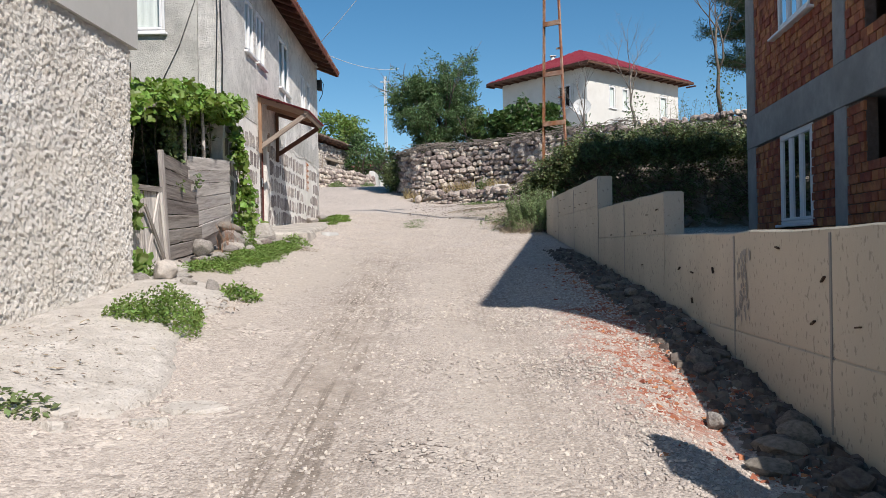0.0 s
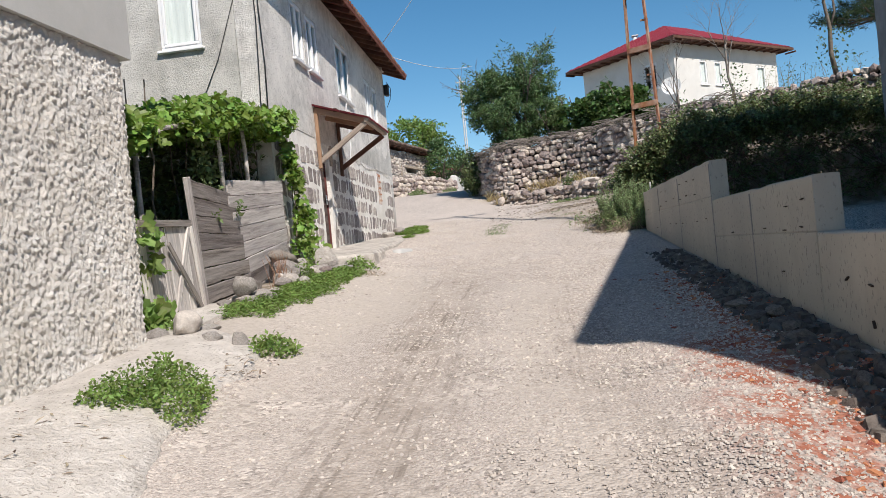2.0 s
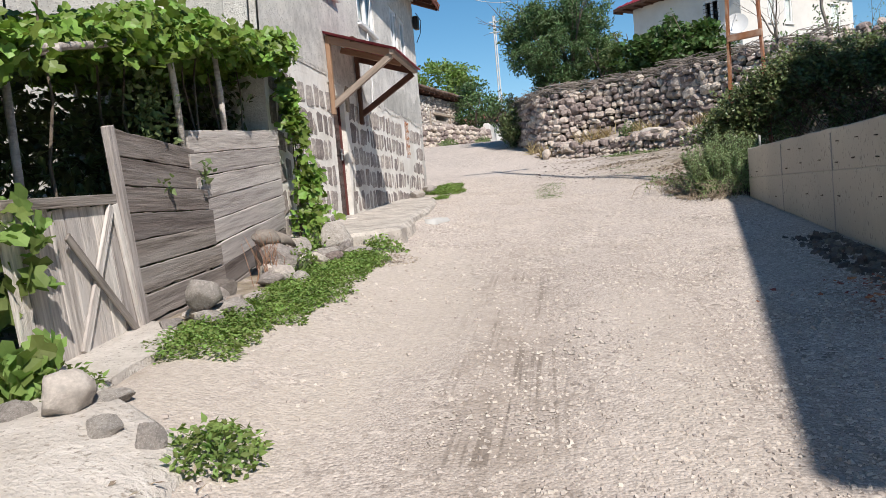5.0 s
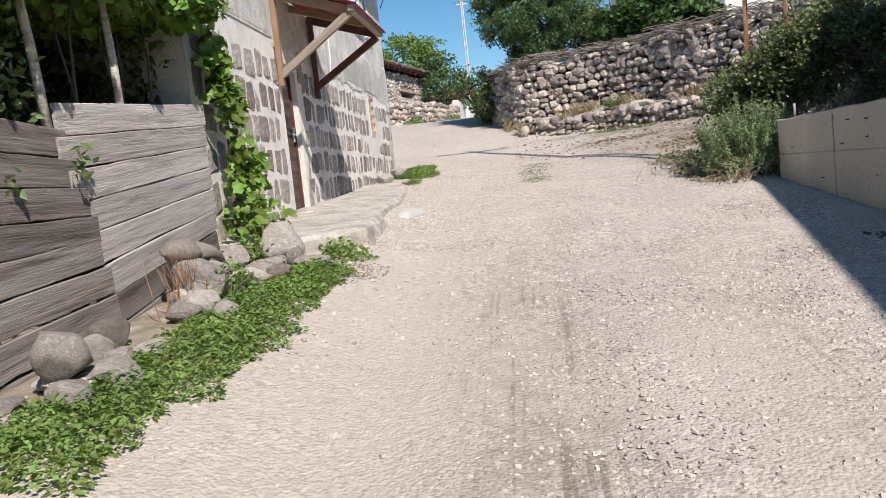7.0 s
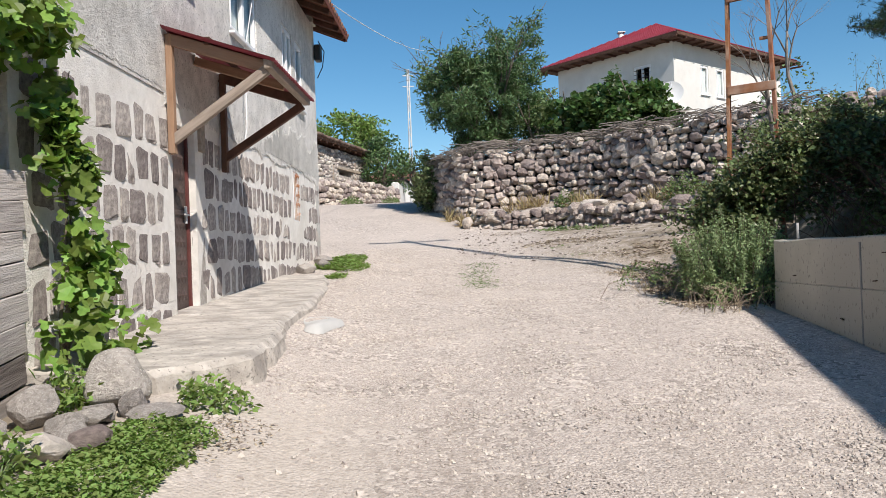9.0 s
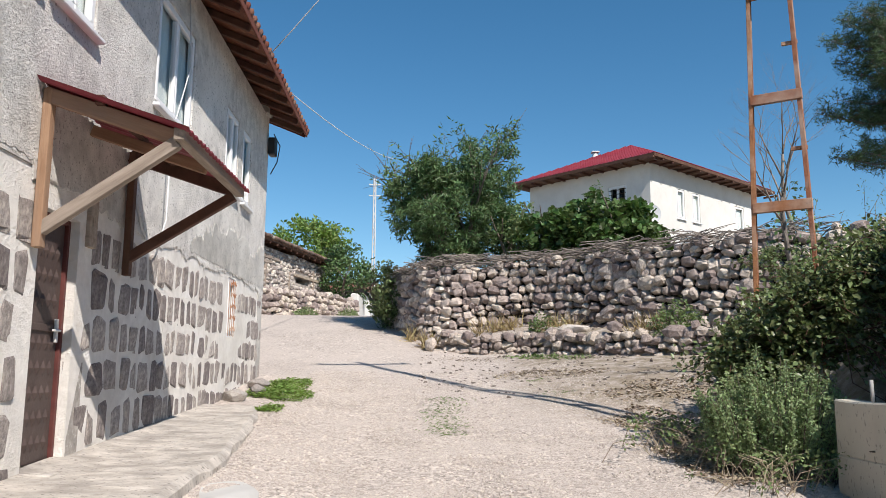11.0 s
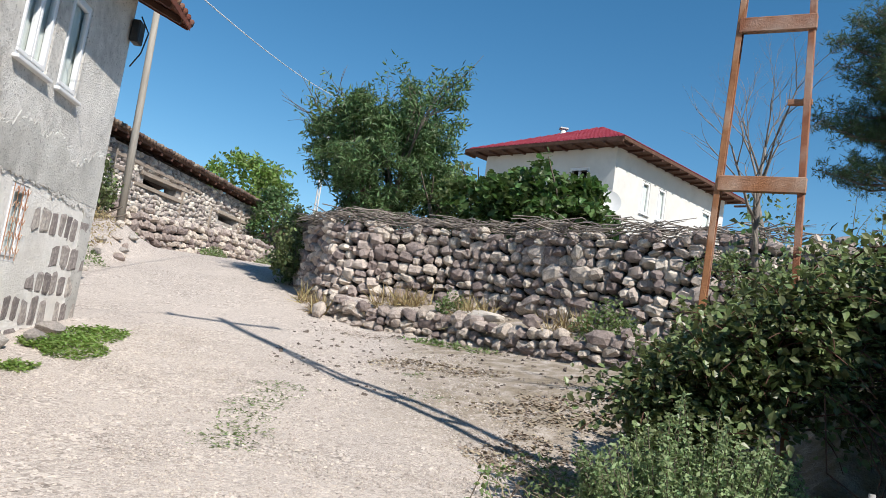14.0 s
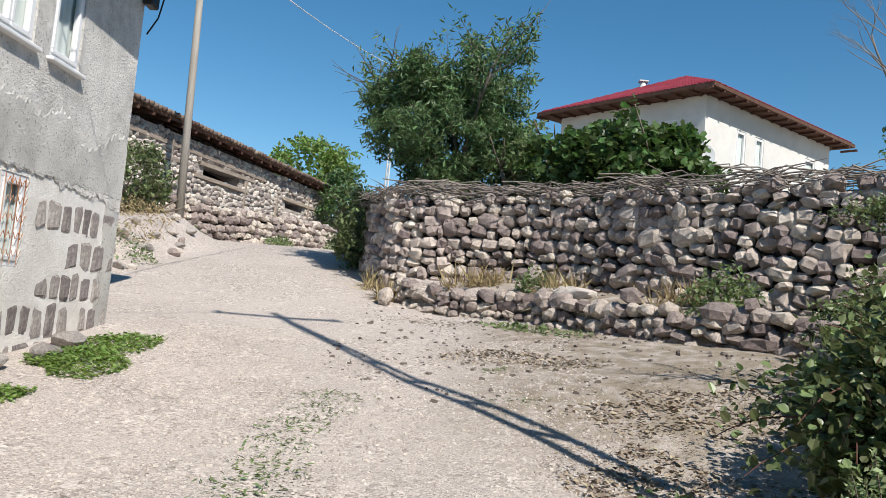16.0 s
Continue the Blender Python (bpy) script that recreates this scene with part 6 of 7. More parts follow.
def build_boulders():
    def sit(x, y, s, seed, label, turn=0, mat="boulder", sink=0.32):
        if seed < 55:
            s = [q * 0.8 for q in s]
        boulder((x, y, gz(x, y) + s[2] * sink), s, seed, label, turn, mat)
    sit(-3.42, 11.3, (0.34, 0.38, 0.42), 31, "large round grey boulder before the fence", 10, sink=0.62)
    sit(-3.34, 11.2, (0.4, 0.46, 0.16), 32, "flat pale stone under a boulder", 40)
    sit(-3.32, 14.78, (0.58, 0.58, 0.46), 33, "large rounded grey boulder beside the step", 70, sink=0.4)
    sit(-3.62, 13.75, (0.36, 0.42, 0.28), 34, "brownish stone leaning on the fence", 20, sink=0.5)
    sit(-3.5, 13.2, (0.35, 0.4, 0.26), 35, "grey stone against the fence foot", 120)
    sit(-3.62, 12.1, (0.3, 0.46, 0.26), 36, "grey stone at the fence foot", 0, "rubble_stone", 0.4)
    sit(-3.38, 12.75, (0.4, 0.34, 0.2), 37, "flat stone among weeds", 60)
    sit(-3.2, 13.9, (0.3, 0.4, 0.2), 38, "flat stone among weeds", 10)
    sit(-3.62, 14.35, (0.36, 0.36, 0.3), 39, "grey stone near the fence end", 50, sink=0.5)
    sit(-2.98, 14.5, (0.4, 0.5, 0.14), 40, "flat pale slab near the step", 15)
    sit(-3.2, 9.12, (0.36, 0.38, 0.36), 41, "whitish rounded stone by the gate", 15, "pale_stone", 0.45)
    sit(-3.5, 9.1, (0.3, 0.3, 0.2), 42, "grey stone at the house corner", 85)
    sit(-2.88, 8.95, (0.26, 0.42, 0.16), 43, "flat grey stone by the gate", 25)
    sit(-2.6, 8.86, (0.2, 0.22, 0.24), 44, "small pointed grey stone", 65)
    sit(-3.1, 9.4, (0.3, 0.4, 0.12), 45, "flat pale stone before the gate", 5)
    for x, y, rad, tilt, seed in ((-1.58, 4.95, 0.2, 4, 46), (-1.74, 4.68, 0.14, -5, 47), (-2.32, 4.72, 0.17, 9, 48), (-2.2, 4.45, 0.1, -8, 72), (-1.95, 5.05, 0.08, 6, 73)):
        q = random.Random(seed)
        bm = bmesh.new()
        rim = [(rad * q.uniform(0.75, 1.2) * math.cos(k * 0.9 + q.uniform(-0.25, 0.25)), 0.7 * rad * q.uniform(0.75, 1.2) * math.sin(k * 0.9 + q.uniform(-0.25, 0.25))) for k in range(7)]
        rings = [[bm.verts.new((a * s, b * s, z + q.uniform(-0.006, 0.006))) for a, b in rim] for s, z in ((1.05, -0.05), (1.0, 0.012), (0.9, 0.028))]
        for lo, hi in zip(rings[:-1], rings[1:]):
            for k in range(7):
                bm.faces.new((lo[k], lo[(k + 1) % 7], hi[(k + 1) % 7], hi[k]))
        bm.faces.new(rings[2])
        bm.faces.new(rings[0][::-1])
        ob = part("broken_slab", bm, M["apron"])
        ob.matrix_basis = pose(x, y, gz(x, y) + 0.004, tilt, tilt * 0.6, q.uniform(-40, 40))
        tagged(ob, "flat broken concrete piece sunk in the gravel", "rubble", "broken slabs")
    r = random.Random(31)
    for k in range(20):
        y = r.uniform(11.0, 14.7)
        sit(-3.62 + 0.5 * r.random() ** 1.5 + 0.03 * (y - 11), y, (r.uniform(0.13, 0.3), r.uniform(0.13, 0.3), r.uniform(0.1, 0.2)), 120 + k, "rough stone heaped along the fence foot", r.uniform(0, 180), r.choice(("boulder", "boulder", "pale_stone", "stone")), 0.4)
    sit(-3.56, 13.36, (0.46, 0.56, 0.44), 68, "grey rock under the split stump", 20, "boulder", 0.3)
    sit(-3.4, 12.95, (0.3, 0.34, 0.22), 69, "pale stone among the dead stalks", 70, "pale_stone")
    sit(-3.3, 13.75, (0.3, 0.42, 0.18), 70, "pale flat stone among weeds", 40, "pale_stone")
    sit(1.98, 4.75, (0.36, 0.36, 0.16), 49, "big angular stone in the rubble", 20, "rubble_stone")
    sit(1.8, 4.45, (0.28, 0.32, 0.12), 50, "angular grey stone in the rubble", 80, "rubble_stone")
    sit(2.15, 4.2, (0.3, 0.3, 0.2), 51, "grey stone against the concrete wall", 5, "rubble_stone")
    sit(2.2, 4.95, (0.24, 0.3, 0.18), 52, "grey stone against the concrete wall", 35, "rubble_stone")
    sit(1.78, 5.2, (0.2, 0.22, 0.15), 53, "pale stone in the rubble", 35)
    sit(1.75, 4.0, (0.22, 0.22, 0.1), 54, "pale stone in the rubble", 75, "rubble_stone")
    sit(-3.95, 24.2, (0.35, 0.4, 0.22), 55, "flat stone by the house foot", 35)
    sit(-3.75, 24.9, (0.3, 0.45, 0.2), 56, "flat stone by the house foot", 5)
    sit(-3.85, 25.6, (0.35, 0.5, 0.2), 57, "flat stone by the house foot", 25)
    sit(3.3, 19.5, (0.62, 0.5, 0.34), 59, "grey stone under the brambles", 25)
    sit(3.6, 19.3, (0.5, 0.45, 0.28), 60, "grey stone under the brambles", 65)
    q = random.Random(66)
    for k in range(16):
        x = q.uniform(3.1, 6.2)
        sit(x, q.uniform(19.6, 20.5), (q.uniform(0.35, 0.6), q.uniform(0.3, 0.5), q.uniform(0.3, 0.5)), 150 + k, "dark stone in the hollow under the brambles", q.uniform(0, 180), "rubble_stone", 0.4)
    for k in range(18):
        sit(q.uniform(-7.4, -5.9), q.uniform(31.5, 37), (q.uniform(0.12, 0.34), q.uniform(0.12, 0.34), q.uniform(0.1, 0.22)), 180 + k, "weathered stone on the mound beside the lane", q.uniform(0, 180), q.choice(("boulder", "pale_stone", "stone")), 0.35)
    sit(-0.95, 31.0, (0.3, 0.3, 0.42), 61, "upright grey stone at the terrace end", 25, "stone")
    sit(2.2, 29.3, (0.9, 0.4, 0.2), 62, "whitish broken stone on the terrace", -40, "pale_stone")
    r = random.Random(77)
    for k in range(26):
        y = 3.6 + 7.5 * r.random() ** 1.3
        sit(2.3 - 0.34 * r.random(), y, (r.uniform(0.1, 0.24), r.uniform(0.1, 0.24), r.uniform(0.07, 0.14)), 80 + k, "broken grey stone in the rubble strip", r.uniform(0, 180), "rubble_stone")
    stump = thing("tree_stump", (-3.6, 13.3, 1.8), "weathered split stump lying by the fence", "stump")
    me = rock_mesh("trunk", 67, M["dead_wood"], True)
    for q in me.vertices:       # narrow above, flared and hollowed toward the roots
        t = q.co.y + 0.5
        q.co.x *= 0.6 + 0.7 * t
        q.co.z *= 0.65 + 0.6 * t
        q.co += q.co.normalized() * 0.07 * noise.noise((q.co.x * 9, q.co.y * 2.5, q.co.z * 9))
    trunk = part_mesh("trunk", me, M["dead_wood"], stump, "", True)
    trunk.matrix_basis = pose(-3.62, 13.3, 1.9, -10, 8, -24) @ Matrix.Diagonal((0.25, 0.42, 0.27, 1))
    tube("root", [(-3.55, 13.4, 1.9), (-3.47, 13.52, 1.88), (-3.43, 13.6, 1.8)], [0.09, 0.05, 0.02], M["dead_wood"], stump)
    tube("root", [(-3.57, 13.4, 1.84), (-3.5, 13.44, 1.74), (-3.47, 13.48, 1.62)], [0.08, 0.05, 0.02], M["dead_wood"], stump)


build_boulders()


def scatter(name, label, mat, n, place, lo, hi, seed, category="gravel", flat=0.7):
    """Small angular chips on the ground, each with a flat tilted top, in one mesh."""
    g = np.random.default_rng(seed)
    P = np.array([place(g) for _ in range(n)])
    Z = height(P[:, 0], P[:, 1])
    s = (lo + (hi - lo) * g.uniform(0, 1, n) ** 2.2)
    turn = g.uniform(0, 6.28, n)
    ang = turn[:, None] + np.array([0.0, 1.57, 3.14, 4.71])[None] + g.uniform(-0.45, 0.45, (n, 4))
    rad = s[:, None] * g.uniform(0.6, 1.3, (n, 4))
    tilt = g.normal(0, 0.28, (n, 2))
    ring = []
    for k, lift in ((1.0, -0.25), (0.72, 0.5)):
        x, y = rad * k * np.cos(ang), rad * k * np.sin(ang)
        z = s[:, None] * lift * flat + (tilt[:, :1] * x + tilt[:, 1:] * y) * (lift > 0)
        ring.append(np.stack([x + P[:, :1], y + P[:, 1:2], z + (Z + 0.1 * s)[:, None]], -1))
    V = np.concatenate(ring, 1)
    o = np.arange(n) * 8
    F = np.concatenate([np.stack([o + q for q in f], -1) for f in ((4, 5, 6, 7), (0, 1, 5, 4), (1, 2, 6, 5), (2, 3, 7, 6), (3, 0, 4, 7))])
    ob = raw(name, V.reshape(-1, 3).tolist(), F.tolist(), M[mat])
    tagged(ob, label, category, kind="stuff")


def road_place(g):
    """Thick on the far side of the wheel tracks, thin on the tracks and the trodden verge."""
    while True:
        y = 1.0 + 27 * g.uniform(0, 1) ** 1.15
        x = g.uniform(-2.9, 2.3) - (0.4 if y > 20 else 0)
        if y < 10 and x < -1.9:
            continue
        k = noise.noise((x * 0.9, y * 0.45, 1.5))
        if y < 15:
            q = x + 0.035 * y
            often = 1.0 if q > 0.75 else 0.35 if q > -1.0 else 0.10
            often += 0.3 * noise.noise((x * 2.3, y * 1.1, 8.5)) + 0.25 * k
        else:
            often = 0.6 + 0.4 * k
        if g.uniform() < often:
            return x, y


scatter("road_gravel", "loose pale crushed stone over the road", "gravel", 92000, road_place, 0.006, 0.020, 1)
scatter("grey_rubble", "grey broken stone heaped along the concrete wall", "rubble", 3600, lambda g: (2.36 - 0.5 * g.uniform() ** 1.4, 2.2 + 12.5 * g.uniform() ** 1.5), 0.015, 0.08, 2, "rubble")
scatter("brick_shards", "red brick fragments strewn beside the concrete wall", "shard", 1500, lambda g: (2.3 - abs(g.normal(0, 0.36)), 4.0 + 8.5 * g.uniform()), 0.012, 0.042, 3, "rubble", 0.45)
scatter("apron_grit", "grit and chips spilled over the concrete apron edge", "gravel", 2600, lambda g: (-2.15 - abs(g.normal(0, 0.35)), 4.6 + 4.6 * g.uniform()), 0.006, 0.022, 6, "stones")
scatter("yard_stones", "stones strewn at the foot of the terrace", "rubble", 700, lambda g: (g.uniform(-1.2, 5), g.uniform(24.5, 31)), 0.012, 0.05, 4, "stones")
scatter("verge_stones", "small grey stones along the verge", "gravel", 400, lambda g: (g.normal(-2.3, 0.35), g.uniform(3.2, 15)), 0.01, 0.03, 5, "stones")


# ---------------------------------------------------------------- weeds and ground cover
def patch_points(cx, cy, rx, ry, n, h, turn=0.0):
    a, q = rng.uniform(0, 6.283, n), np.sqrt(rng.uniform(0, 1, n))
    k = np.array([0.75 + 0.5 * noise.noise((math.cos(t) * 1.3 + cx, math.sin(t) * 1.3 + cy, 0)) for t in a])
    x, y = rx * q * k * np.cos(a), ry * q * k * np.sin(a)
    c, s = math.cos(turn), math.sin(turn)
    x, y = cx + x * c - y * s, cy + x * s + y * c
    z = height(x, y) + rng.uniform(0.01, 1, n) * h * (1 - 0.6 * q)
    return np.stack([x, y, z], -1)


def weed(name, label, pts, size, shape, mat, up=0.5, category="weeds", kind="stuff"):
    tagged(leaves(name, pts, size, shape, M[mat], None, "", up), label, category, kind=kind)


def weed_clumps(label, patches, size, mat, up=0.5):
    """Each clump a plant of its own: stems from one foot, and its leaves."""
    for pts in patches:
        foot = pts.mean(0)
        foot[2] = gz(foot[0], foot[1])
        w = thing("weed_clump", tuple(foot), label, "weed", "roadside weeds")
        v, f = [], []
        for k in range(14):
            q = Vector(pts[rnd.randrange(len(pts))])
            o = Vector(foot) + Vector((rnd.uniform(-0.04, 0.04), rnd.uniform(-0.04, 0.04), -0.02))
            tube_geo(v, f, [o, o.lerp(q, 0.5) + Vector((0, 0, 0.03)), q], [0.005, 0.004, 0.002], 4)
        tagged(raw("stems", v, f, M["leaf_dusty"], w), kind="stuff")
        leaves("foliage", pts, size, "oval", M[mat], w, "", up)


weed("ground_cover", "bright low green weeds along the fence foot",
     np.concatenate([patch_points(-3.15 + 0.035 * k + rnd.uniform(-0.08, 0.08), 10.55 + 0.4 * k, 0.58 - 0.02 * k, 0.5, 1900, 0.12) for k in range(10)]), 0.036, "oval", "leaf_bright", 0.7)
weed("ground_cover", "mat of bright green weeds at the house foot", np.concatenate([patch_points(-3.4, 24.8, 0.62, 0.8, 2200, 0.16), patch_points(-3.4, 25.9, 0.5, 0.7, 1300, 0.14), patch_points(-3.25, 23.3, 0.22, 0.3, 400, 0.1)]), 0.055, "oval", "leaf_bright", 0.8)
weed_clumps("bushy green weed growing through concrete", [patch_points(-2.48, 7.15, 0.42, 0.5, 3000, 0.42), patch_points(-2.75, 7.0, 0.25, 0.3, 700, 0.25)], 0.036, "leaf_bright", 0.4)
weed_clumps("small weed by the apron edge", [patch_points(-2.3, 8.95, 0.3, 0.4, 520, 0.18)], 0.05, "leaf_bright", 0.5)
weed_clumps("dusty half-dry weeds at the road edge", [patch_points(-2.95, 4.15, 0.5, 0.4, 700, 0.22), patch_points(-2.5, 4.6, 0.3, 0.2, 160, 0.12)], 0.055, "leaf_dusty", 0.6)
weed_clumps("weeds between stones before the step", [patch_points(-2.75, 14.9, 0.3, 0.4, 350, 0.2), patch_points(-3.55, 14.6, 0.25, 0.3, 350, 0.4), patch_points(-3.3, 13.4, 0.2, 0.3, 250, 0.35), patch_points(-3.4, 9.5, 0.2, 0.25, 220, 0.25)], 0.055, "leaf_bright", 0.5)
weed("creeping_weed", "flat dusty creeping weed on the gravel", np.concatenate([patch_points(-0.8 + rnd.uniform(-0.15, 0.15), 21.7 + 0.55 * k, 0.42, 0.35, 110, 0.03) for k in range(6)] + [patch_points(1.0, 24.5, 0.4, 0.2, 60, 0.03), patch_points(0.9, 25.9, 0.3, 0.2, 60, 0.03)]), 0.06, "narrow", "leaf_dusty", 0.9)
weed("dry_grass", "bleached dry grass tufts along the terrace", np.concatenate([patch_points(-0.95, 31.5, 0.28, 0.4, 260, 0.05), patch_points(0.6, 30.9, 0.8, 0.35, 260, 0.05), patch_points(2.0, 29.7, 0.7, 0.4, 240, 0.05, -0.7), patch_points(-1.4, 32.6, 0.2, 0.5, 120, 0.05), patch_points(3.4, 28.0, 0.5, 0.4, 150, 0.05)]), 0.38, "blade", "straw", 0.7)
weed("dry_litter", "dry leaf litter and dead stalks on the yard", np.concatenate([patch_points(2.2, 23.0, 1.4, 1.1, 1100, 0.01), patch_points(3.3, 25.0, 1.6, 1.2, 1100, 0.01), patch_points(1.4, 28.6, 1.9, 0.9, 1000, 0.01, -0.8), patch_points(1.8, 20.9, 0.6, 1.0, 900, 0.03), patch_points(-2.55, 14.4, 0.35, 0.6, 350, 0.02), patch_points(0.0, 29.8, 0.9, 0.5, 500, 0.01, -0.5)]), 0.042, "narrow", "litter", 1.0)
weed("dry_litter", "brown dead leaves under the bramble edge", np.concatenate([patch_points(1.85, 20.2, 0.6, 1.5, 2000, 0.03), patch_points(2.0, 22.2, 0.9, 1.3, 1500, 0.03), patch_points(2.6, 24.2, 1.5, 1.0, 1300, 0.02), patch_points(1.2, 26.6, 1.6, 0.6, 800, 0.02, -0.7)]), 0.06, "oval", "litter", 0.9)
weed("dry_litter", "dry leaves and twigs fallen on the concrete apron", np.concatenate([patch_points(-2.9, 6.1, 0.7, 0.9, 60, 0.005), patch_points(-2.5, 5.2, 0.4, 0.4, 40, 0.005), patch_points(-2.3, 8.2, 0.3, 0.6, 40, 0.005)]) + np.array((0, 0, 0.06)), 0.07, "narrow", "litter", 1.0)
weed("green_weeds", "scattered green weeds on the terrace and yard", np.concatenate([patch_points(1.6, 30.1, 0.5, 0.35, 350, 0.5), patch_points(3.9, 27.5, 0.7, 0.6, 900, 0.7), patch_points(5.2, 26.3, 0.8, 0.6, 900, 0.55), patch_points(1.5, 28.9, 1.5, 0.35, 350, 0.04, -0.8), patch_points(-5.6, 42.4, 0.5, 1.1, 600, 0.4), patch_points(-4.3, 46.3, 0.5, 1.2, 600, 0.45), patch_points(-7.3, 38.8, 0.5, 0.5, 400, 0.4), patch_points(-6.4, 33.0, 0.8, 0.8, 300, 0.3)]), 0.075, "oval", "leaf_dusty", 0.5)
weed("dry_bush", "dry brown scrub on the bank by the pole", np.concatenate([cloud((-7.9, 36.6, 4.9), (0.6, 0.7, 0.5), 700), cloud((-7.2, 35.5, 4.8), (0.6, 0.8, 0.35), 420), cloud((-6.6, 33.6, 4.3), (0.5, 0.7, 0.3), 260)]), 0.10, "narrow", "straw", 0.3, "bush", "")


def red_stalks():
    pts = []
    v, f = [], []
    for k in range(26):
        x, y = -3.52 + rnd.uniform(-0.1, 0.1), 12.95 + rnd.uniform(-0.22, 0.22)
        z = gz(x, y)
        tube_geo(v, f, [(x, y, z), (x + rnd.uniform(-0.05, 0.05), y + rnd.uniform(-0.05, 0.05), z + 0.2), (x + rnd.uniform(-0.12, 0.12), y + rnd.uniform(-0.12, 0.12), z + rnd.uniform(0.3, 0.5))], [0.005, 0.004, 0.002], 4)
    tagged(raw("dry_stalks", v, f, M["dead_stalk"]), "reddish dead stalks by the fence foot", "weeds", kind="stuff")


red_stalks()


# ---------------------------------------------------------------- brambles on the bank
def bramble_top(x, y):
    """Height of the thicket's upper surface."""
    q = x - 0.5 * max(0.0, y - 20.8)
    z = float(np.interp(q, [1.9, 2.2, 2.6, 2.8, 3.3, 4.2, 8, 10.5], [2.45, 2.95, 3.42, 3.72, 4.15, 4.35, 4.45, 4.7])) + 0.1 * max(0.0, y - 21)
    return z + 0.16 * noise.noise((x * 1.1, y * 1.1, 6)) + 0.08 * noise.noise((x * 3.1, y * 3.1, 2))


def build_brambles():
    b = thing("bramble_thicket", (4.5, 22, 3), "dense dark bramble thicket spilling over the bank", "bush")
    r = random.Random(88)
    v, f, pts, inner = [], [], [], []

    def inside(x, y):
        return x - 0.5 * max(0.0, y - 20.8) > 2.25 + 0.15 * noise.noise((x, y, 3))

    def cane(p, d, length, droop, gap=0.036):
        """An arching shoot with three leaflets at each node."""
        p, d = Vector(p), Vector(d).normalized()
        line, k = [p.copy()], 0.0
        step = 0.09
        while k < length:
            d = (d + Vector((r.gauss(0, 0.10), r.gauss(0, 0.10), -droop))).normalized()
            p = p + d * step
            line.append(p.copy())
            k += step
        tube_geo(v, f, line, [0.007 - 0.005 * i / len(line) for i in range(len(line))], 4)
        for i in range(int(length / gap)):
            t = (0.12 + 0.88 * i * gap / length) * (len(line) - 1)
            q = line[int(t)].lerp(line[min(int(t) + 1, len(line) - 1)], t % 1)
            side = Vector((r.gauss(0, 1), r.gauss(0, 1), r.gauss(0.3, 0.7))).normalized() * 0.08
            for _ in range(3):
                pts.append(q + side + Vector((r.gauss(0, 0.035), r.gauss(0, 0.035), r.gauss(0, 0.03))))

    made = 0
    while made < 1000:
        x, y = r.uniform(2.0, 10.5), 20.1 + 6.0 * r.random() ** 1.6
        if not inside(x, y):
            continue
        z = bramble_top(x, y)
        a = r.uniform(0, 6.283)
        cane((x, y, z - r.uniform(0.25, 0.6)), (0.6 * math.cos(a), 0.6 * math.sin(a) - 0.25, r.uniform(0.5, 1.2)), r.uniform(0.4, 0.9), r.uniform(0.12, 0.26))
        inner.append(cloud((x, y, z - 0.5), (0.4, 0.4, 0.26), 34, 0.2))
        made += 1
    for _ in range(480):    # the face toward the road and the hollow, hanging shoots
        x = 2.3 + 7.3 * r.random() ** 1.5
        y = 20.2 + r.gauss(0, 0.12) + 0.3 * float(smooth(3.2, 2.6, x))
        top = bramble_top(x, y)
        low = 2.75 if x < 2.9 else 2.95 if x < 4.3 else 2.0
        z = r.uniform(low, top)
        cane((x, y + 0.1, z), (r.gauss(0, 0.5), -0.6, 0.5), r.uniform(0.3, 0.6), r.uniform(0.18, 0.32))
        inner.append(cloud((x, y + 0.3, z), (0.25, 0.2, 0.25), 20, 0.2))
    for _ in range(60):    # the low edge trailing over the yard
        t = r.random()
        x, y = 2.55 + 1.9 * t + r.gauss(0, 0.12), 20.7 + 3.6 * t + r.gauss(0, 0.2)
        z = gz(x, y)
        cane((x, y, z + r.uniform(0.05, 0.45)), (-0.5 + r.gauss(0, 0.4), 0.1 + r.gauss(0, 0.5), 0.5), r.uniform(0.4, 0.75), r.uniform(0.15, 0.3), 0.06)
    for _ in range(40):     # scrambling over the stone wall behind
        t = r.random()
        cane((5.2 + 4.3 * t, 26.9 - 3.4 * t, 4.6 + 0.5 * r.random()), (r.gauss(-0.3, 0.5), -0.5, 0.8), r.uniform(0.5, 0.9), 0.2)
    leaves("foliage", np.array([tuple(q) for q in pts]), 0.054, "round", M["leaf_bramble"], b, "dark rounded bramble leaves", up=0.45, out=(0.15, -0.35, 0.1))
    tagged(leaves("inner_foliage", np.concatenate(inner), 0.085, "oval", M["leaf_bramble"], b, "shaded inner leaves", up=0.4), kind="stuff")
    for _ in range(70):     # long dead canes hanging in the hollow
        x = r.uniform(3.0, 7.5)
        z = r.uniform(2.9, 3.6)
        tube_geo(v, f, [(x, 20.3, z), (x + r.gauss(0.1, 0.2), 19.85, z + 0.1), (x + r.gauss(0.25, 0.3), 19.6, z - r.uniform(0.2, 0.5)), (x + r.gauss(0.4, 0.3), 19.55, z - r.uniform(0.5, 1.0))], [0.007, 0.006, 0.005, 0.003], 4)
    tagged(raw("cane", v, f, M["timber_dark"], b, "arching brown canes"), kind="stuff")
    s = thing("roadside_shrub", (2.3, 19.5, 2.1), "upright grey-green shrub at the wall end", "bush")
    v, f, pts = [], [], []
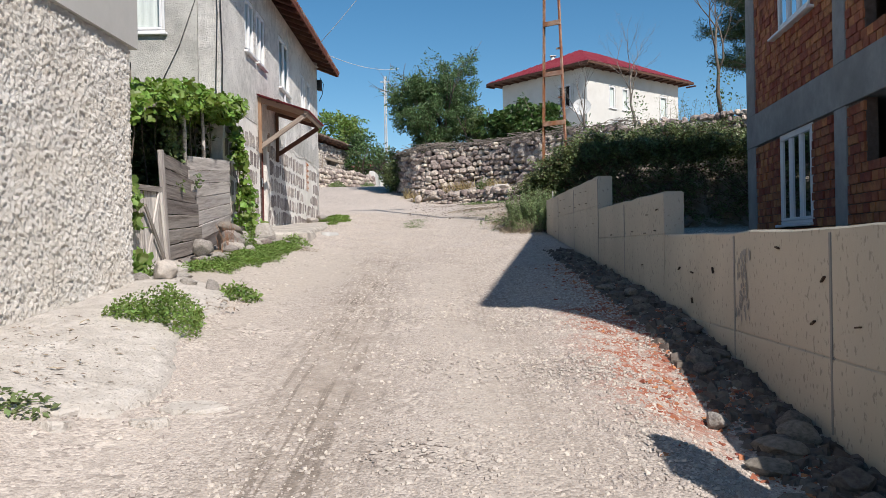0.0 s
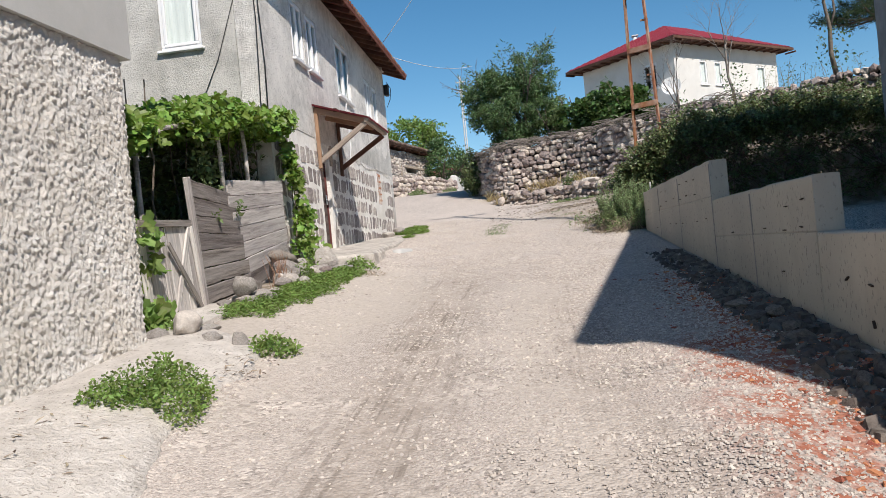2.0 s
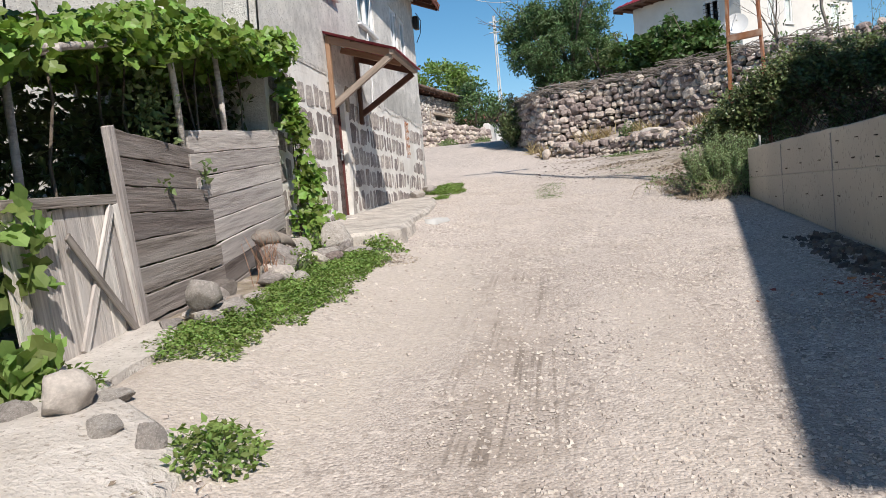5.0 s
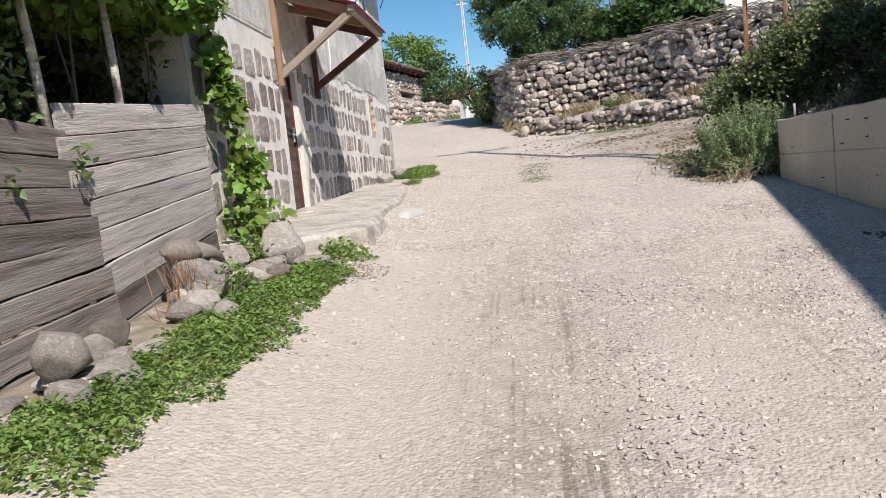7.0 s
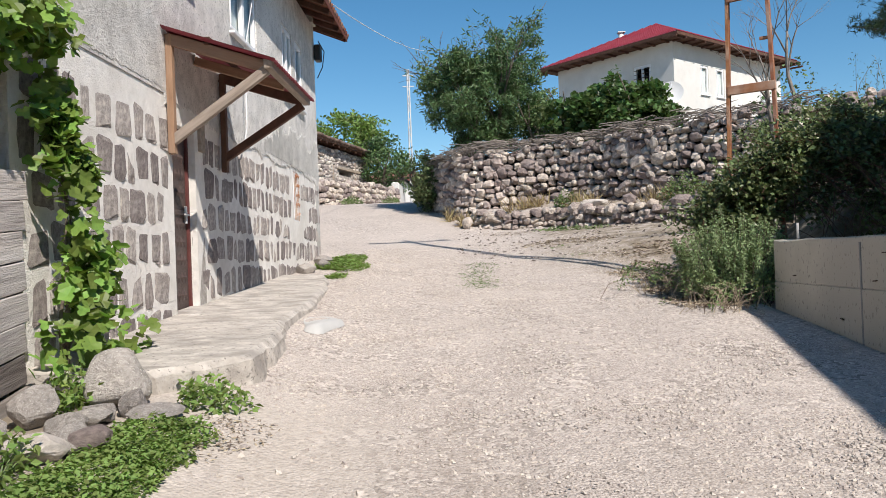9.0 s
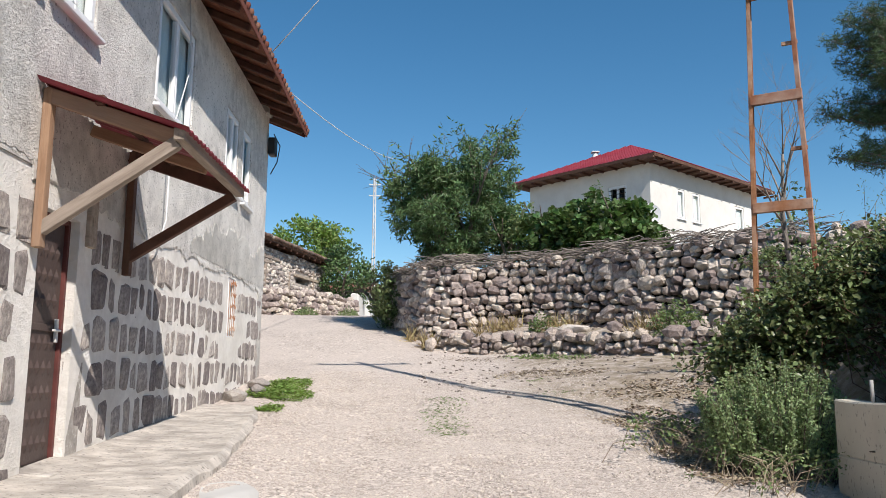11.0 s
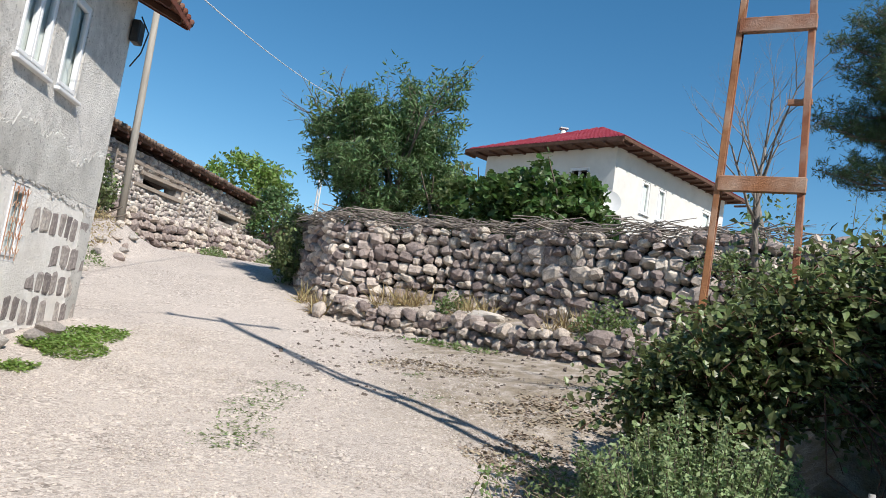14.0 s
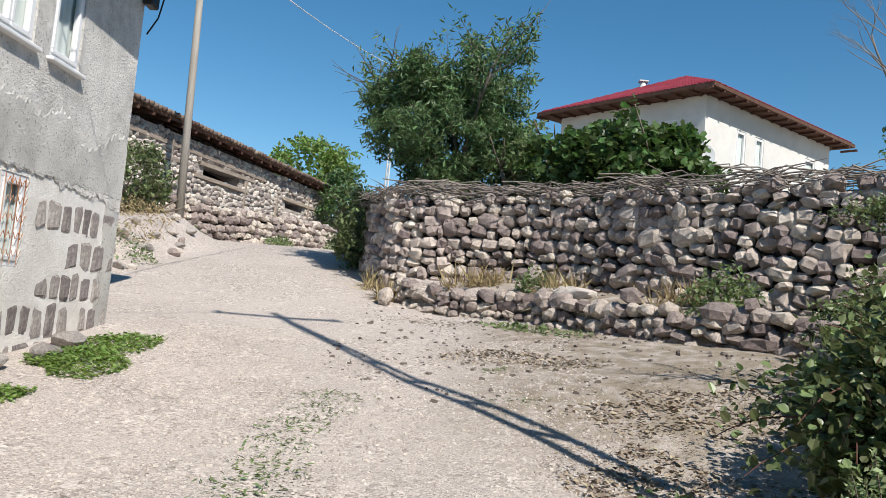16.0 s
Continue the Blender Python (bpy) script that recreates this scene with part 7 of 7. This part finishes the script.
    for _ in range(240):
        a, q = r.uniform(0, 6.28), math.sqrt(r.random())
        x, y = 2.32 + 0.52 * q * math.cos(a), 19.72 + 0.42 * q * math.sin(a)
        if x > 2.3 and y < 19.02:
            continue
        g = gz(x, y)
        h = r.uniform(0.72, 1.22) * (1.08 - 0.45 * q)
        lx, ly = 0.24 * q * math.cos(a) + r.gauss(0, 0.04), 0.24 * q * math.sin(a) + r.gauss(0, 0.04)
        tube_geo(v, f, [(x, y, g - 0.05), (x + lx * 0.4, y + ly * 0.4, g + h * 0.6), (x + lx, y + ly, g + h)], [0.006, 0.005, 0.002], 4)
        t = rng.uniform(0.12, 1.02, 150)
        w = 0.052 * (1.15 - t)
        pts.append(np.stack([x + lx * t + rng.normal(0, 1, 150) * w, y + ly * t + rng.normal(0, 1, 150) * w, g + h * t], -1))
    tagged(raw("stem", v, f, M["bark"], s), kind="stuff")
    leaves("foliage", np.concatenate(pts), 0.034, "oval", M["leaf_shrub"], s, "small grey-green leaves", up=0.35)
    pts, v, f = [], [], []
    for _ in range(260):    # straggling half-dead growth round its foot
        x, y = r.gauss(1.95, 0.3), r.uniform(18.7, 21.6)
        g = gz(x, y)
        a, h = r.uniform(0, 6.28), r.uniform(0.08, 0.34)
        e = (x + 0.3 * math.cos(a), y + 0.3 * math.sin(a), g + h)
        tube_geo(v, f, [(x, y, g), (x + 0.12 * math.cos(a), y + 0.12 * math.sin(a), g + h * 0.8), e], [0.004, 0.004, 0.002], 4)
        if r.random() < 0.6:
            pts.append(cloud(e, (0.09, 0.09, 0.07), 12, 0.1))
    w = thing("straggling_weeds", (1.95, 20, gz(1.95, 20)), "half-dead straggling weeds round the shrub's foot", "weeds")
    tagged(raw("dead_stalks", v, f, M["litter"], w, "brown dead stalks"), kind="stuff")
    tagged(leaves("foliage", np.concatenate(pts), 0.045, "oval", M["leaf_dusty"], w, "", 0.5), kind="stuff")


build_brambles()


# ---------------------------------------------------------------- trees
def branch(v, f, tips, p, d, length, radius, level, r, spread=0.6, gravity=0.0, n=5):
    p, d = Vector(p), Vector(d).normalized()
    pts, rad = [p], [radius]
    k = 4
    for i in range(k):
        d = (d + Vector((r.gauss(0, 0.12), r.gauss(0, 0.12), r.gauss(0.03, 0.08) - gravity))).normalized()
        p = p + d * length / k
        pts.append(p)
        rad.append(radius * (1 - 0.55 * (i + 1) / k))
        if level > 0 and i > 0:
            for _ in range(1 if i < k - 1 else 2):
                side = Vector((r.gauss(0, 1), r.gauss(0, 1), r.gauss(0.15, 0.6))).normalized()
                branch(v, f, tips, p, d * (1 - spread) + side * spread, length * r.uniform(0.5, 0.72), rad[-1] * 0.65, level - 1, r, spread, gravity, max(4, n - 1))
        elif level == 0:
            tips.append(p.copy())
    tube_geo(v, f, pts, rad, n)


def leafy_tree(name, label, base, stems, h, level, seed, leafmat, shape, size, per_tip, blob, spread=0.5, up=0.4, lean=0.35, keep=None, extra=None):
    r = random.Random(seed)
    t = thing(name, base, label, "tree")
    v, f, tips = [], [], []
    for k in range(stems):
        a = 6.28 * k / stems + r.uniform(-0.4, 0.4)
        b = (base[0] + 0.25 * math.cos(a), base[1] + 0.25 * math.sin(a), base[2] - 0.2)
        branch(v, f, tips, b, (lean * math.cos(a), lean * math.sin(a), 1), h * r.uniform(0.5, 0.68), 0.06 + 0.012 * h, level, r, spread)
    raw("trunk", v, f, M["bark"], t, "", True)
    P = [cloud(p, (blob, blob, blob * 0.8), per_tip, 0.1) for p in tips]
    if extra is not None:
        P += extra
    P = np.concatenate(P)
    if keep is not None:
        P = P[keep(P)]
    leaves("crown", P, size, shape, M[leafmat], t, "", up=up)
    return t


def in_crown(c, r, wob=0.25, seed=0.0):
    def test(P):
        q = (P - np.asarray(c)) / np.asarray(r)
        d = np.linalg.norm(q, axis=1)
        k = np.array([noise.noise((p[0] * 0.9 + seed, p[1] * 0.9, p[2] * 0.9)) + 0.5 * noise.noise((p[0] * 2.3, p[1] * 2.3 + seed, p[2] * 2.3)) for p in P])
        return d < 1 + wob * k
    return test


def lumps(c, r, n, per, s, lo=0.55):
    """Clumps of leaves spread over a crown's outer shell."""
    C = cloud(c, r, n, lo)
    return [cloud(p, (s, s, s * 0.75), per, 0.2) for p in C]


leafy_tree("ash_tree", "tall bushy ash with fine dark green leaves", (-0.2, 34.9, 5.3), 6, 4.3, 2, 41, "leaf_tree", "narrow", 0.17, 20, 0.30, 0.40, 0.3, 0.2,
           in_crown((-0.1, 34.8, 7.6), (2.35, 2.2, 2.5), 0.6), lumps((-0.3, 34.8, 7.3), (2.05, 1.9, 1.8), 330, 84, 0.27, 0.45) + lumps((1.15, 34.6, 8.9), (0.55, 0.6, 1.15), 22, 60, 0.24) + lumps((0.45, 34.8, 9.0), (0.5, 0.6, 0.9), 15, 55, 0.24) + lumps((1.5, 34.4, 6.6), (0.7, 0.7, 0.9), 22, 60, 0.3))
leafy_tree("fig_tree", "broad-leaved dark green fig behind the wall", (3.5, 32.6, 5.3), 7, 2.6, 1, 42, "leaf_fig", "lobed", 0.15, 16, 0.3, 0.5, 0.45, 0.7,
           in_crown((3.4, 32.5, 6.1), (2.1, 1.6, 1.75), 0.5), lumps((3.4, 32.5, 6.05), (1.95, 1.35, 1.3), 150, 50, 0.30, 0.5))
leafy_tree("plum_bush", "slender light green bush between the ash and the fig", (1.75, 33.4, 5.3), 4, 2.6, 1, 47, "leaf_dusty", "oval", 0.11, 12, 0.26, 0.45, 0.35, 0.3,
           in_crown((1.75, 33.4, 6.3), (0.85, 0.8, 1.5), 0.4), lumps((1.75, 33.4, 6.1), (0.7, 0.6, 1.2), 40, 50, 0.26))
leafy_tree("walnut_tree", "round green tree beyond the barn", (-7.6, 56, 6.2), 3, 4.4, 2, 43, "leaf_bright", "oval", 0.24, 8, 0.45, 0.5, 0.4, 0.4,
           in_crown((-7.6, 56, 9.2), (2.7, 2.4, 2.6), 0.3), lumps((-7.6, 56, 9.2), (2.2, 2.0, 2.1), 110, 36, 0.5))
leafy_tree("plum_tree", "small green tree behind the lane", (-5.0, 52, 5.8), 3, 3.0, 1, 44, "leaf_tree", "oval", 0.2, 8, 0.4, 0.5, 0.4, 0.4,
           in_crown((-5.0, 52, 7.6), (1.7, 1.6, 2.0), 0.35), lumps((-5.0, 52, 7.4), (1.4, 1.3, 1.7), 80, 34, 0.4))
leafy_tree("elder_bush", "dark elder bush at the end of the wall", (-2.25, 36.3, 4.6), 5, 1.6, 1, 45, "leaf_bramble", "oval", 0.13, 8, 0.25, 0.5, 0.4, 0.5,
           in_crown((-2.1, 35.9, 5.0), (0.75, 1.7, 1.3), 0.3), lumps((-2.05, 35.6, 4.9), (0.5, 1.6, 1.0), 70, 50, 0.28))
leafy_tree("lilac_bush", "dusty green bush against the barn", (-8.3, 37.2, 4.6), 5, 2.3, 1, 46, "leaf_bramble", "oval", 0.13, 9, 0.3, 0.5, 0.4, 0.4,
           in_crown((-8.3, 37.2, 5.9), (1.0, 1.0, 1.3), 0.4), lumps((-8.3, 37.2, 5.9), (0.85, 0.85, 1.1), 55, 45, 0.32))


def bare_tree(name, label, base, h, seed, lean=(0.05, 0, 1), level=3, spread=0.42, leaf=0, mat="dead_wood"):
    r = random.Random(seed)
    t = thing(name, base, label, "tree")
    v, f, tips = [], [], []
    branch(v, f, tips, (base[0], base[1], base[2] - 0.2), lean, h * 0.55, 0.02 + 0.011 * h, level, r, spread)
    raw("trunk", v, f, M[mat], t, "grey leafless trunk and twigs", True)
    if leaf:
        P = np.concatenate([cloud(p, (0.2, 0.2, 0.25), leaf, 0.1) for p in tips if p.z < base[2] + h * 0.45] + [cloud((base[0], base[1], base[2] + 0.7), (0.5, 0.5, 0.7), 120)])
        leaves("sucker_growth", P, 0.1, "oval", M["leaf_tree"], t, "a few green shoots", up=0.3, kind="stuff")


bare_tree("bare_tree", "leafless grey tree above the brambles", (8.8, 24.9, 5.7), 5.2, 51, (-0.1, 0, 1), 4, 0.40, 1, "bark")
bare_tree("bare_tree", "slim leafless tree behind the pylon", (7.2, 29.3, 5.8), 3.9, 52, (-0.12, 0, 1), 4, 0.36, 1)
bare_tree("bare_tree", "bare sapling beside the pylon", (4.5, 23.6, 4.0), 3.0, 53, (-0.05, 0, 1), 3, 0.36, 1)


def pine_tree(base, h, seed):
    r = random.Random(seed)
    t = thing("pine_tree", base, "tall dark pine with layered drooping branches", "tree")
    v, f = [], []
    tube_geo(v, f, [(base[0], base[1], base[2] - 0.3), (base[0] + 0.05, base[1], base[2] + h * 0.5), (base[0] - 0.1, base[1], base[2] + h)], [0.27, 0.17, 0.03], 9)
    raw("trunk", v, f, M["bark"], t, "reddish flaking trunk", True)
    v, f, P = [], [], []
    z = 2.3
    while z < h:
        k = r.randint(4, 6)
        span = 3.3 * (1 - ((z - 1.0) / (h - 0.9)) ** 1.5) * (0.8 if z < 2.8 else 1) + 0.3
        for i in range(k):
            a = r.uniform(0, 6.28)
            L = span * r.uniform(0.5, 1.08)
            p0 = Vector((base[0], base[1], base[2] + z))
            d = Vector((math.cos(a), math.sin(a), 0))
            p1, p2 = p0 + d * L * 0.55 + Vector((0, 0, 0.02 * L)), p0 + d * L + Vector((0, 0, 0.2 * L))
            tube_geo(v, f, [p0, p1, p2], [0.05, 0.03, 0.012], 4)
            for q in range(int(5 + 6.5 * L)):       # tight tufts on side shoots, with sky between
                s = r.uniform(0.35, 1.03)
                c = p0.lerp(p1, s / 0.55) if s < 0.55 else p1.lerp(p2, (s - 0.55) / 0.45)
                e = c + Vector((r.gauss(0, 0.24), r.gauss(0, 0.24), r.gauss(0.1, 0.13)))
                tube_geo(v, f, [c, e], [0.012, 0.006], 4)
                w = r.uniform(0.17, 0.30)
                P.append(cloud(e, (w, w, w * 0.75), 23, 0.35))
        z += r.uniform(0.26, 0.42)
    raw("limb", v, f, M["bark"], t, "", True)
    leaves("crown", np.concatenate(P), 0.2, "needles", M["needle"], t, "dense blue-green needles", up=0.35)


pine_tree((15.0, 36.2, 7.3), 10.6, 61)


def build_brushwood():
    v, f = [], []
    line = smooth_line(WALL_LINE[4:15])
    for _ in range(620):
        k = int(len(line) * rnd.random() ** 1.2 * 0.8)
        x, y = line[min(k, len(line) - 2)]
        x2, y2 = line[min(k + 1, len(line) - 1)]
        a = math.atan2(y2 - y, x2 - x) + rnd.gauss(0, 0.5)
        off = rnd.uniform(-0.05, 0.55)
        nx, ny = -math.sin(a), math.cos(a)
        z = wall_top(x, y) + rnd.uniform(-0.03, 0.2)
        L = rnd.uniform(0.35, 1.2)
        c = Vector((x + nx * off, y + ny * off, z))
        d = Vector((math.cos(a), math.sin(a), rnd.gauss(0, 0.14)))
        bend = Vector((rnd.gauss(0, 0.06), rnd.gauss(0, 0.06), rnd.gauss(0.02, 0.06)))
        tube_geo(v, f, [c - d * L / 2, c + bend, c + d * L / 2], [0.012, 0.010, 0.004], 4)
    tagged(raw("brushwood", v, f, M["dead_wood"]), "dry cut brushwood laid along the wall top", "brushwood", kind="stuff")


build_brushwood()


def build_crest_weeds():
    """Thin tall weeds against the sky, above the thicket and before the villa."""
    r = random.Random(97)
    for (x0, y0), (x1, y1), n, tall in (((6.6, 26.9), (12.5, 22.2), 70, 1.15), ((5.0, 28.6), (7.6, 26.0), 26, 0.6)):
        v, f, pts = [], [], []
        for _ in range(n):
            t = r.random()
            x, y = x0 + (x1 - x0) * t + r.gauss(0, 0.25), y0 + (y1 - y0) * t + r.gauss(0.3, 0.25)
            g = gz(x, y) - 0.05
            h = tall * r.uniform(0.5, 1.15)
            dx, dy = r.gauss(0, 0.18) * h, r.gauss(0, 0.18) * h
            tube_geo(v, f, [(x, y, g), (x + dx * 0.4, y + dy * 0.4, g + h * 0.6), (x + dx, y + dy, g + h)], [0.006, 0.005, 0.002], 4)
            for _ in range(int(26 * h)):
                k = r.uniform(0.25, 1.0)
                pts.append((x + dx * k + r.gauss(0, 0.07), y + dy * k + r.gauss(0, 0.07), g + h * k))
        w = thing("tall_weeds", ((x0 + x1) / 2, (y0 + y1) / 2, gz((x0 + x1) / 2, (y0 + y1) / 2)), "thin tall half-dry weeds on the wall crest", "weeds")
        tagged(raw("stalks", v, f, M["straw"], w), kind="stuff")
        tagged(leaves("foliage", np.array(pts), 0.07, "narrow", M["leaf_dusty"], w, "", 0.3), kind="stuff")


build_crest_weeds()


# ---------------------------------------------------------------- pylon, poles, wires, dish
def build_pylon():
    p = thing("steel_pylon", (2.95, 20.7, 2.4), "tall rust-red two-legged steel pylon with flat rungs", "pylon")
    top = 14.2

    def leg(s, z):
        t = (z - 4.0) / 10.2
        c = Vector((2.96, 20.72, z)) + Vector((-0.04, 0.0, 0)) * t
        half = 0.335 * (1 - t) + 0.06 * t
        return c + Vector((0.83, -0.56, 0)) * half * s

    for s in (-1, 1):
        a, b = leg(s, 1.8), leg(s, top)
        o = Vector((0.56, 0.83, 0)) * 0.036
        w = Vector((0.83, -0.56, 0)) * 0.02 * s
        m = beam("leg", a, b, 0.072, 0.012, M["rust"], p, "rust-stained channel steel leg", 0.002, up=(0.83, -0.56, 0))
        beam("leg_flange", a + o - w, b + o - w, 0.01, 0.045, M["rust"], m, "", 0.002, up=(0.83, -0.56, 0))
        beam("leg_flange", a - o - w, b - o - w, 0.01, 0.045, M["rust"], m, "", 0.002, up=(0.83, -0.56, 0))
    for z in (4.69, 5.98, 7.29, 8.6, 9.85, 11.1, 12.3):
        beam("rung", leg(-1, z) * 1.0 + Vector((0, -0.03, 0)), leg(1, z) + Vector((0, -0.03, 0)), 0.06, 0.12, M["rust"], p, "", 0.004)
    for z in (5.35, 6.62, 7.95, 9.2):
        q = leg(1, z)
        beam("step_peg", q + Vector((-0.13, 0.09, 0)), q + Vector((0.02, 0, 0)), 0.03, 0.045, M["rust"], p, "", 0.003)
    beam("cross_arm", (1.9, 20.6, 13.7), (3.85, 20.83, 13.7), 0.08, 0.1, M["rust"], p)
    for x, y in ((2.0, 20.61), (2.9, 20.7), (3.75, 20.82)):
        tube("insulator", [(x, y, 13.75), (x, y, 13.82), (x, y, 13.86), (x, y, 13.96)], [0.02, 0.05, 0.05, 0.03], M["dish"], p, n=8)


build_pylon()


def build_poles():
    w = thing("wooden_pole", (-7.75, 39.2, 4.6), "weathered grey timber utility pole beside the lane", "pole")
    tube("shaft", [(-7.75, 39.2, 4.0), (-7.85, 39.2, 8.0), (-7.95, 39.2, 12.6)], [0.125, 0.11, 0.095], M["pole_wood"], w, n=10)
    boxes("footing", [((-7.93, 39.02, 4.2), (-7.57, 39.38, 5.1))], M["concrete_grey"], w, "", 0.03, 0.02)
    tube("lamp_arm", [(-7.94, 39.18, 12.35), (-7.75, 39.1, 12.52), (-7.5, 39.0, 12.6)], 0.025, M["iron"], w, "", 6)
    bm = bmesh.new()
    box(bm, (-7.55, 38.9, 12.55), (-7.2, 39.08, 12.67), 0.035)
    part("lamp_head", bm, M["dish"], w, "pale street lamp head")
    c = thing("lattice_pole", (-4.15, 60, 5.6), "slim pale lattice power pole far up the lane", "pole")
    for dx, dy in ((-0.09, -0.09), (0.09, -0.09), (0.09, 0.09), (-0.09, 0.09)):
        beam("leg", (-4.15 + dx, 60 + dy, 5.2), (-4.15 + dx * 0.6, 60 + dy * 0.6, 14.5), 0.06, 0.06, M["dish"], c)
    for k in range(18):
        z = 5.8 + k * 0.48
        q = 0.09 * (1 - 0.4 * (z - 5.2) / 9.3)
        s = -1 if k % 2 else 1
        beam("lattice_bar", (-4.15 - q * s, 60 - q, z), (-4.15 + q * s, 60 - q, z + 0.48), 0.03, 0.03, M["dish"], c)
    for z in (13.4, 14.1):
        beam("cross_arm", (-4.5, 60, z), (-3.8, 60, z), 0.07, 0.07, M["dish"], c)
    for k, (a, b, s, r, mat) in enumerate((((-3.7, 25.2, 7.75), (-2.3, 45, 11.7), 0.25, 0.011, "wire"), ((-3.6, 24, 7.75), (2.0, 20.61, 13.9), 0.4, 0.009, "wire"))):
        tagged(tube("overhead_wire", sag(a, b, s), r, M[mat], n=5), "thin overhead service wire from the house eave", "wire", "overhead wires")
    d = thing("satellite_dish", (7.3, 41.0, 7.3), "pale round satellite dish on a short post", "satellite dish")
    tube("mast", [(7.3, 41.05, 6.2), (7.3, 41.05, 8.6)], 0.03, M["dish"], d)
    bm = bmesh.new()
    m = look((7.3, 40.95, 8.6), (5.0, 30.0, 12.0)) @ pose(0, 0, 0, 180, 0, 0)
    rings = []
    for i in range(6):
        r = 0.46 * i / 5
        rings.append([bm.verts.new(m @ Vector((r * math.cos(k * math.pi / 12), r * math.sin(k * math.pi / 12), 0.45 * r * r))) for k in range(24)] if i else [bm.verts.new(m @ Vector((0, 0, 0)))])
    for k in range(24):
        bm.faces.new((rings[0][0], rings[1][k], rings[1][(k + 1) % 24]))
        for i in range(1, 5):
            bm.faces.new((rings[i][k], rings[i + 1][k], rings[i + 1][(k + 1) % 24], rings[i][(k + 1) % 24]))
    part("reflector", bm, M["dish"], d, "", True)
    tip = m @ Vector((0, 0, 0.42))
    tube("feed_arm", [m @ Vector((0, -0.44, 0.08)), tip], 0.012, M["dish"], d)
    tube("feed_horn", [tip, m @ Vector((0, 0, 0.34))], 0.03, M["dish"], d)
    # low house and garden wall far up the lane
    h = thing("far_house", (-6.6, 78, 6), "low far house with a tiled roof among trees", "house")
    boxes("wall", [((-9.5, 76, 5), (-3.9, 80, 9.0))], M["white_wall"], h)
    bm = bmesh.new()
    q = [bm.verts.new(t) for t in ((-10, 75.5, 8.95), (-3.4, 75.5, 8.95), (-3.4, 80.5, 8.95), (-10, 80.5, 8.95), (-8, 78, 10.2), (-5.4, 78, 10.2))]
    for k in ((0, 1, 5, 4), (1, 2, 5), (2, 3, 4, 5), (3, 0, 4), (3, 2, 1, 0)):
        bm.faces.new([q[i] for i in k])
    part("roof", bm, M["tile"], h)
    g = thing("garden_wall", (-4.3, 50.5, 5.2), "low whitewashed garden wall up the lane", "wall")
    boxes("wall", [((-4.5, 49.4, 4.6), (-4.15, 53.5, 6.35)), ], M["white_wall"], g, "", 0.04, 0.03)


build_poles()


def build_cement_patch():
    bm = bmesh.new()
    c = bm.verts.new((-2.6, 18.1, gz(-2.6, 18.1) + 0.04))
    ring = []
    for k in range(20):
        a = 6.283 * k / 20
        x, y = -2.6 + (0.19 + 0.05 * math.sin(3 * a)) * math.cos(a), 18.1 + 0.55 * math.sin(a)
        ring.append(bm.verts.new((x, y, gz(x, y) + 0.006)))
    mid = [bm.verts.new((c.co.x + (v.co.x - c.co.x) * 0.85, c.co.y + (v.co.y - c.co.y) * 0.85, c.co.z - 0.004)) for v in ring]
    for k in range(20):
        bm.faces.new((c, mid[k], mid[(k + 1) % 20]))
        bm.faces.new((mid[k], ring[k], ring[(k + 1) % 20], mid[(k + 1) % 20]))
    tagged(part("cement_patch", bm, M["smooth_plaster"], None, "", True), "smooth grey cement patch on the gravel", "pavement", kind="structure")


build_cement_patch()
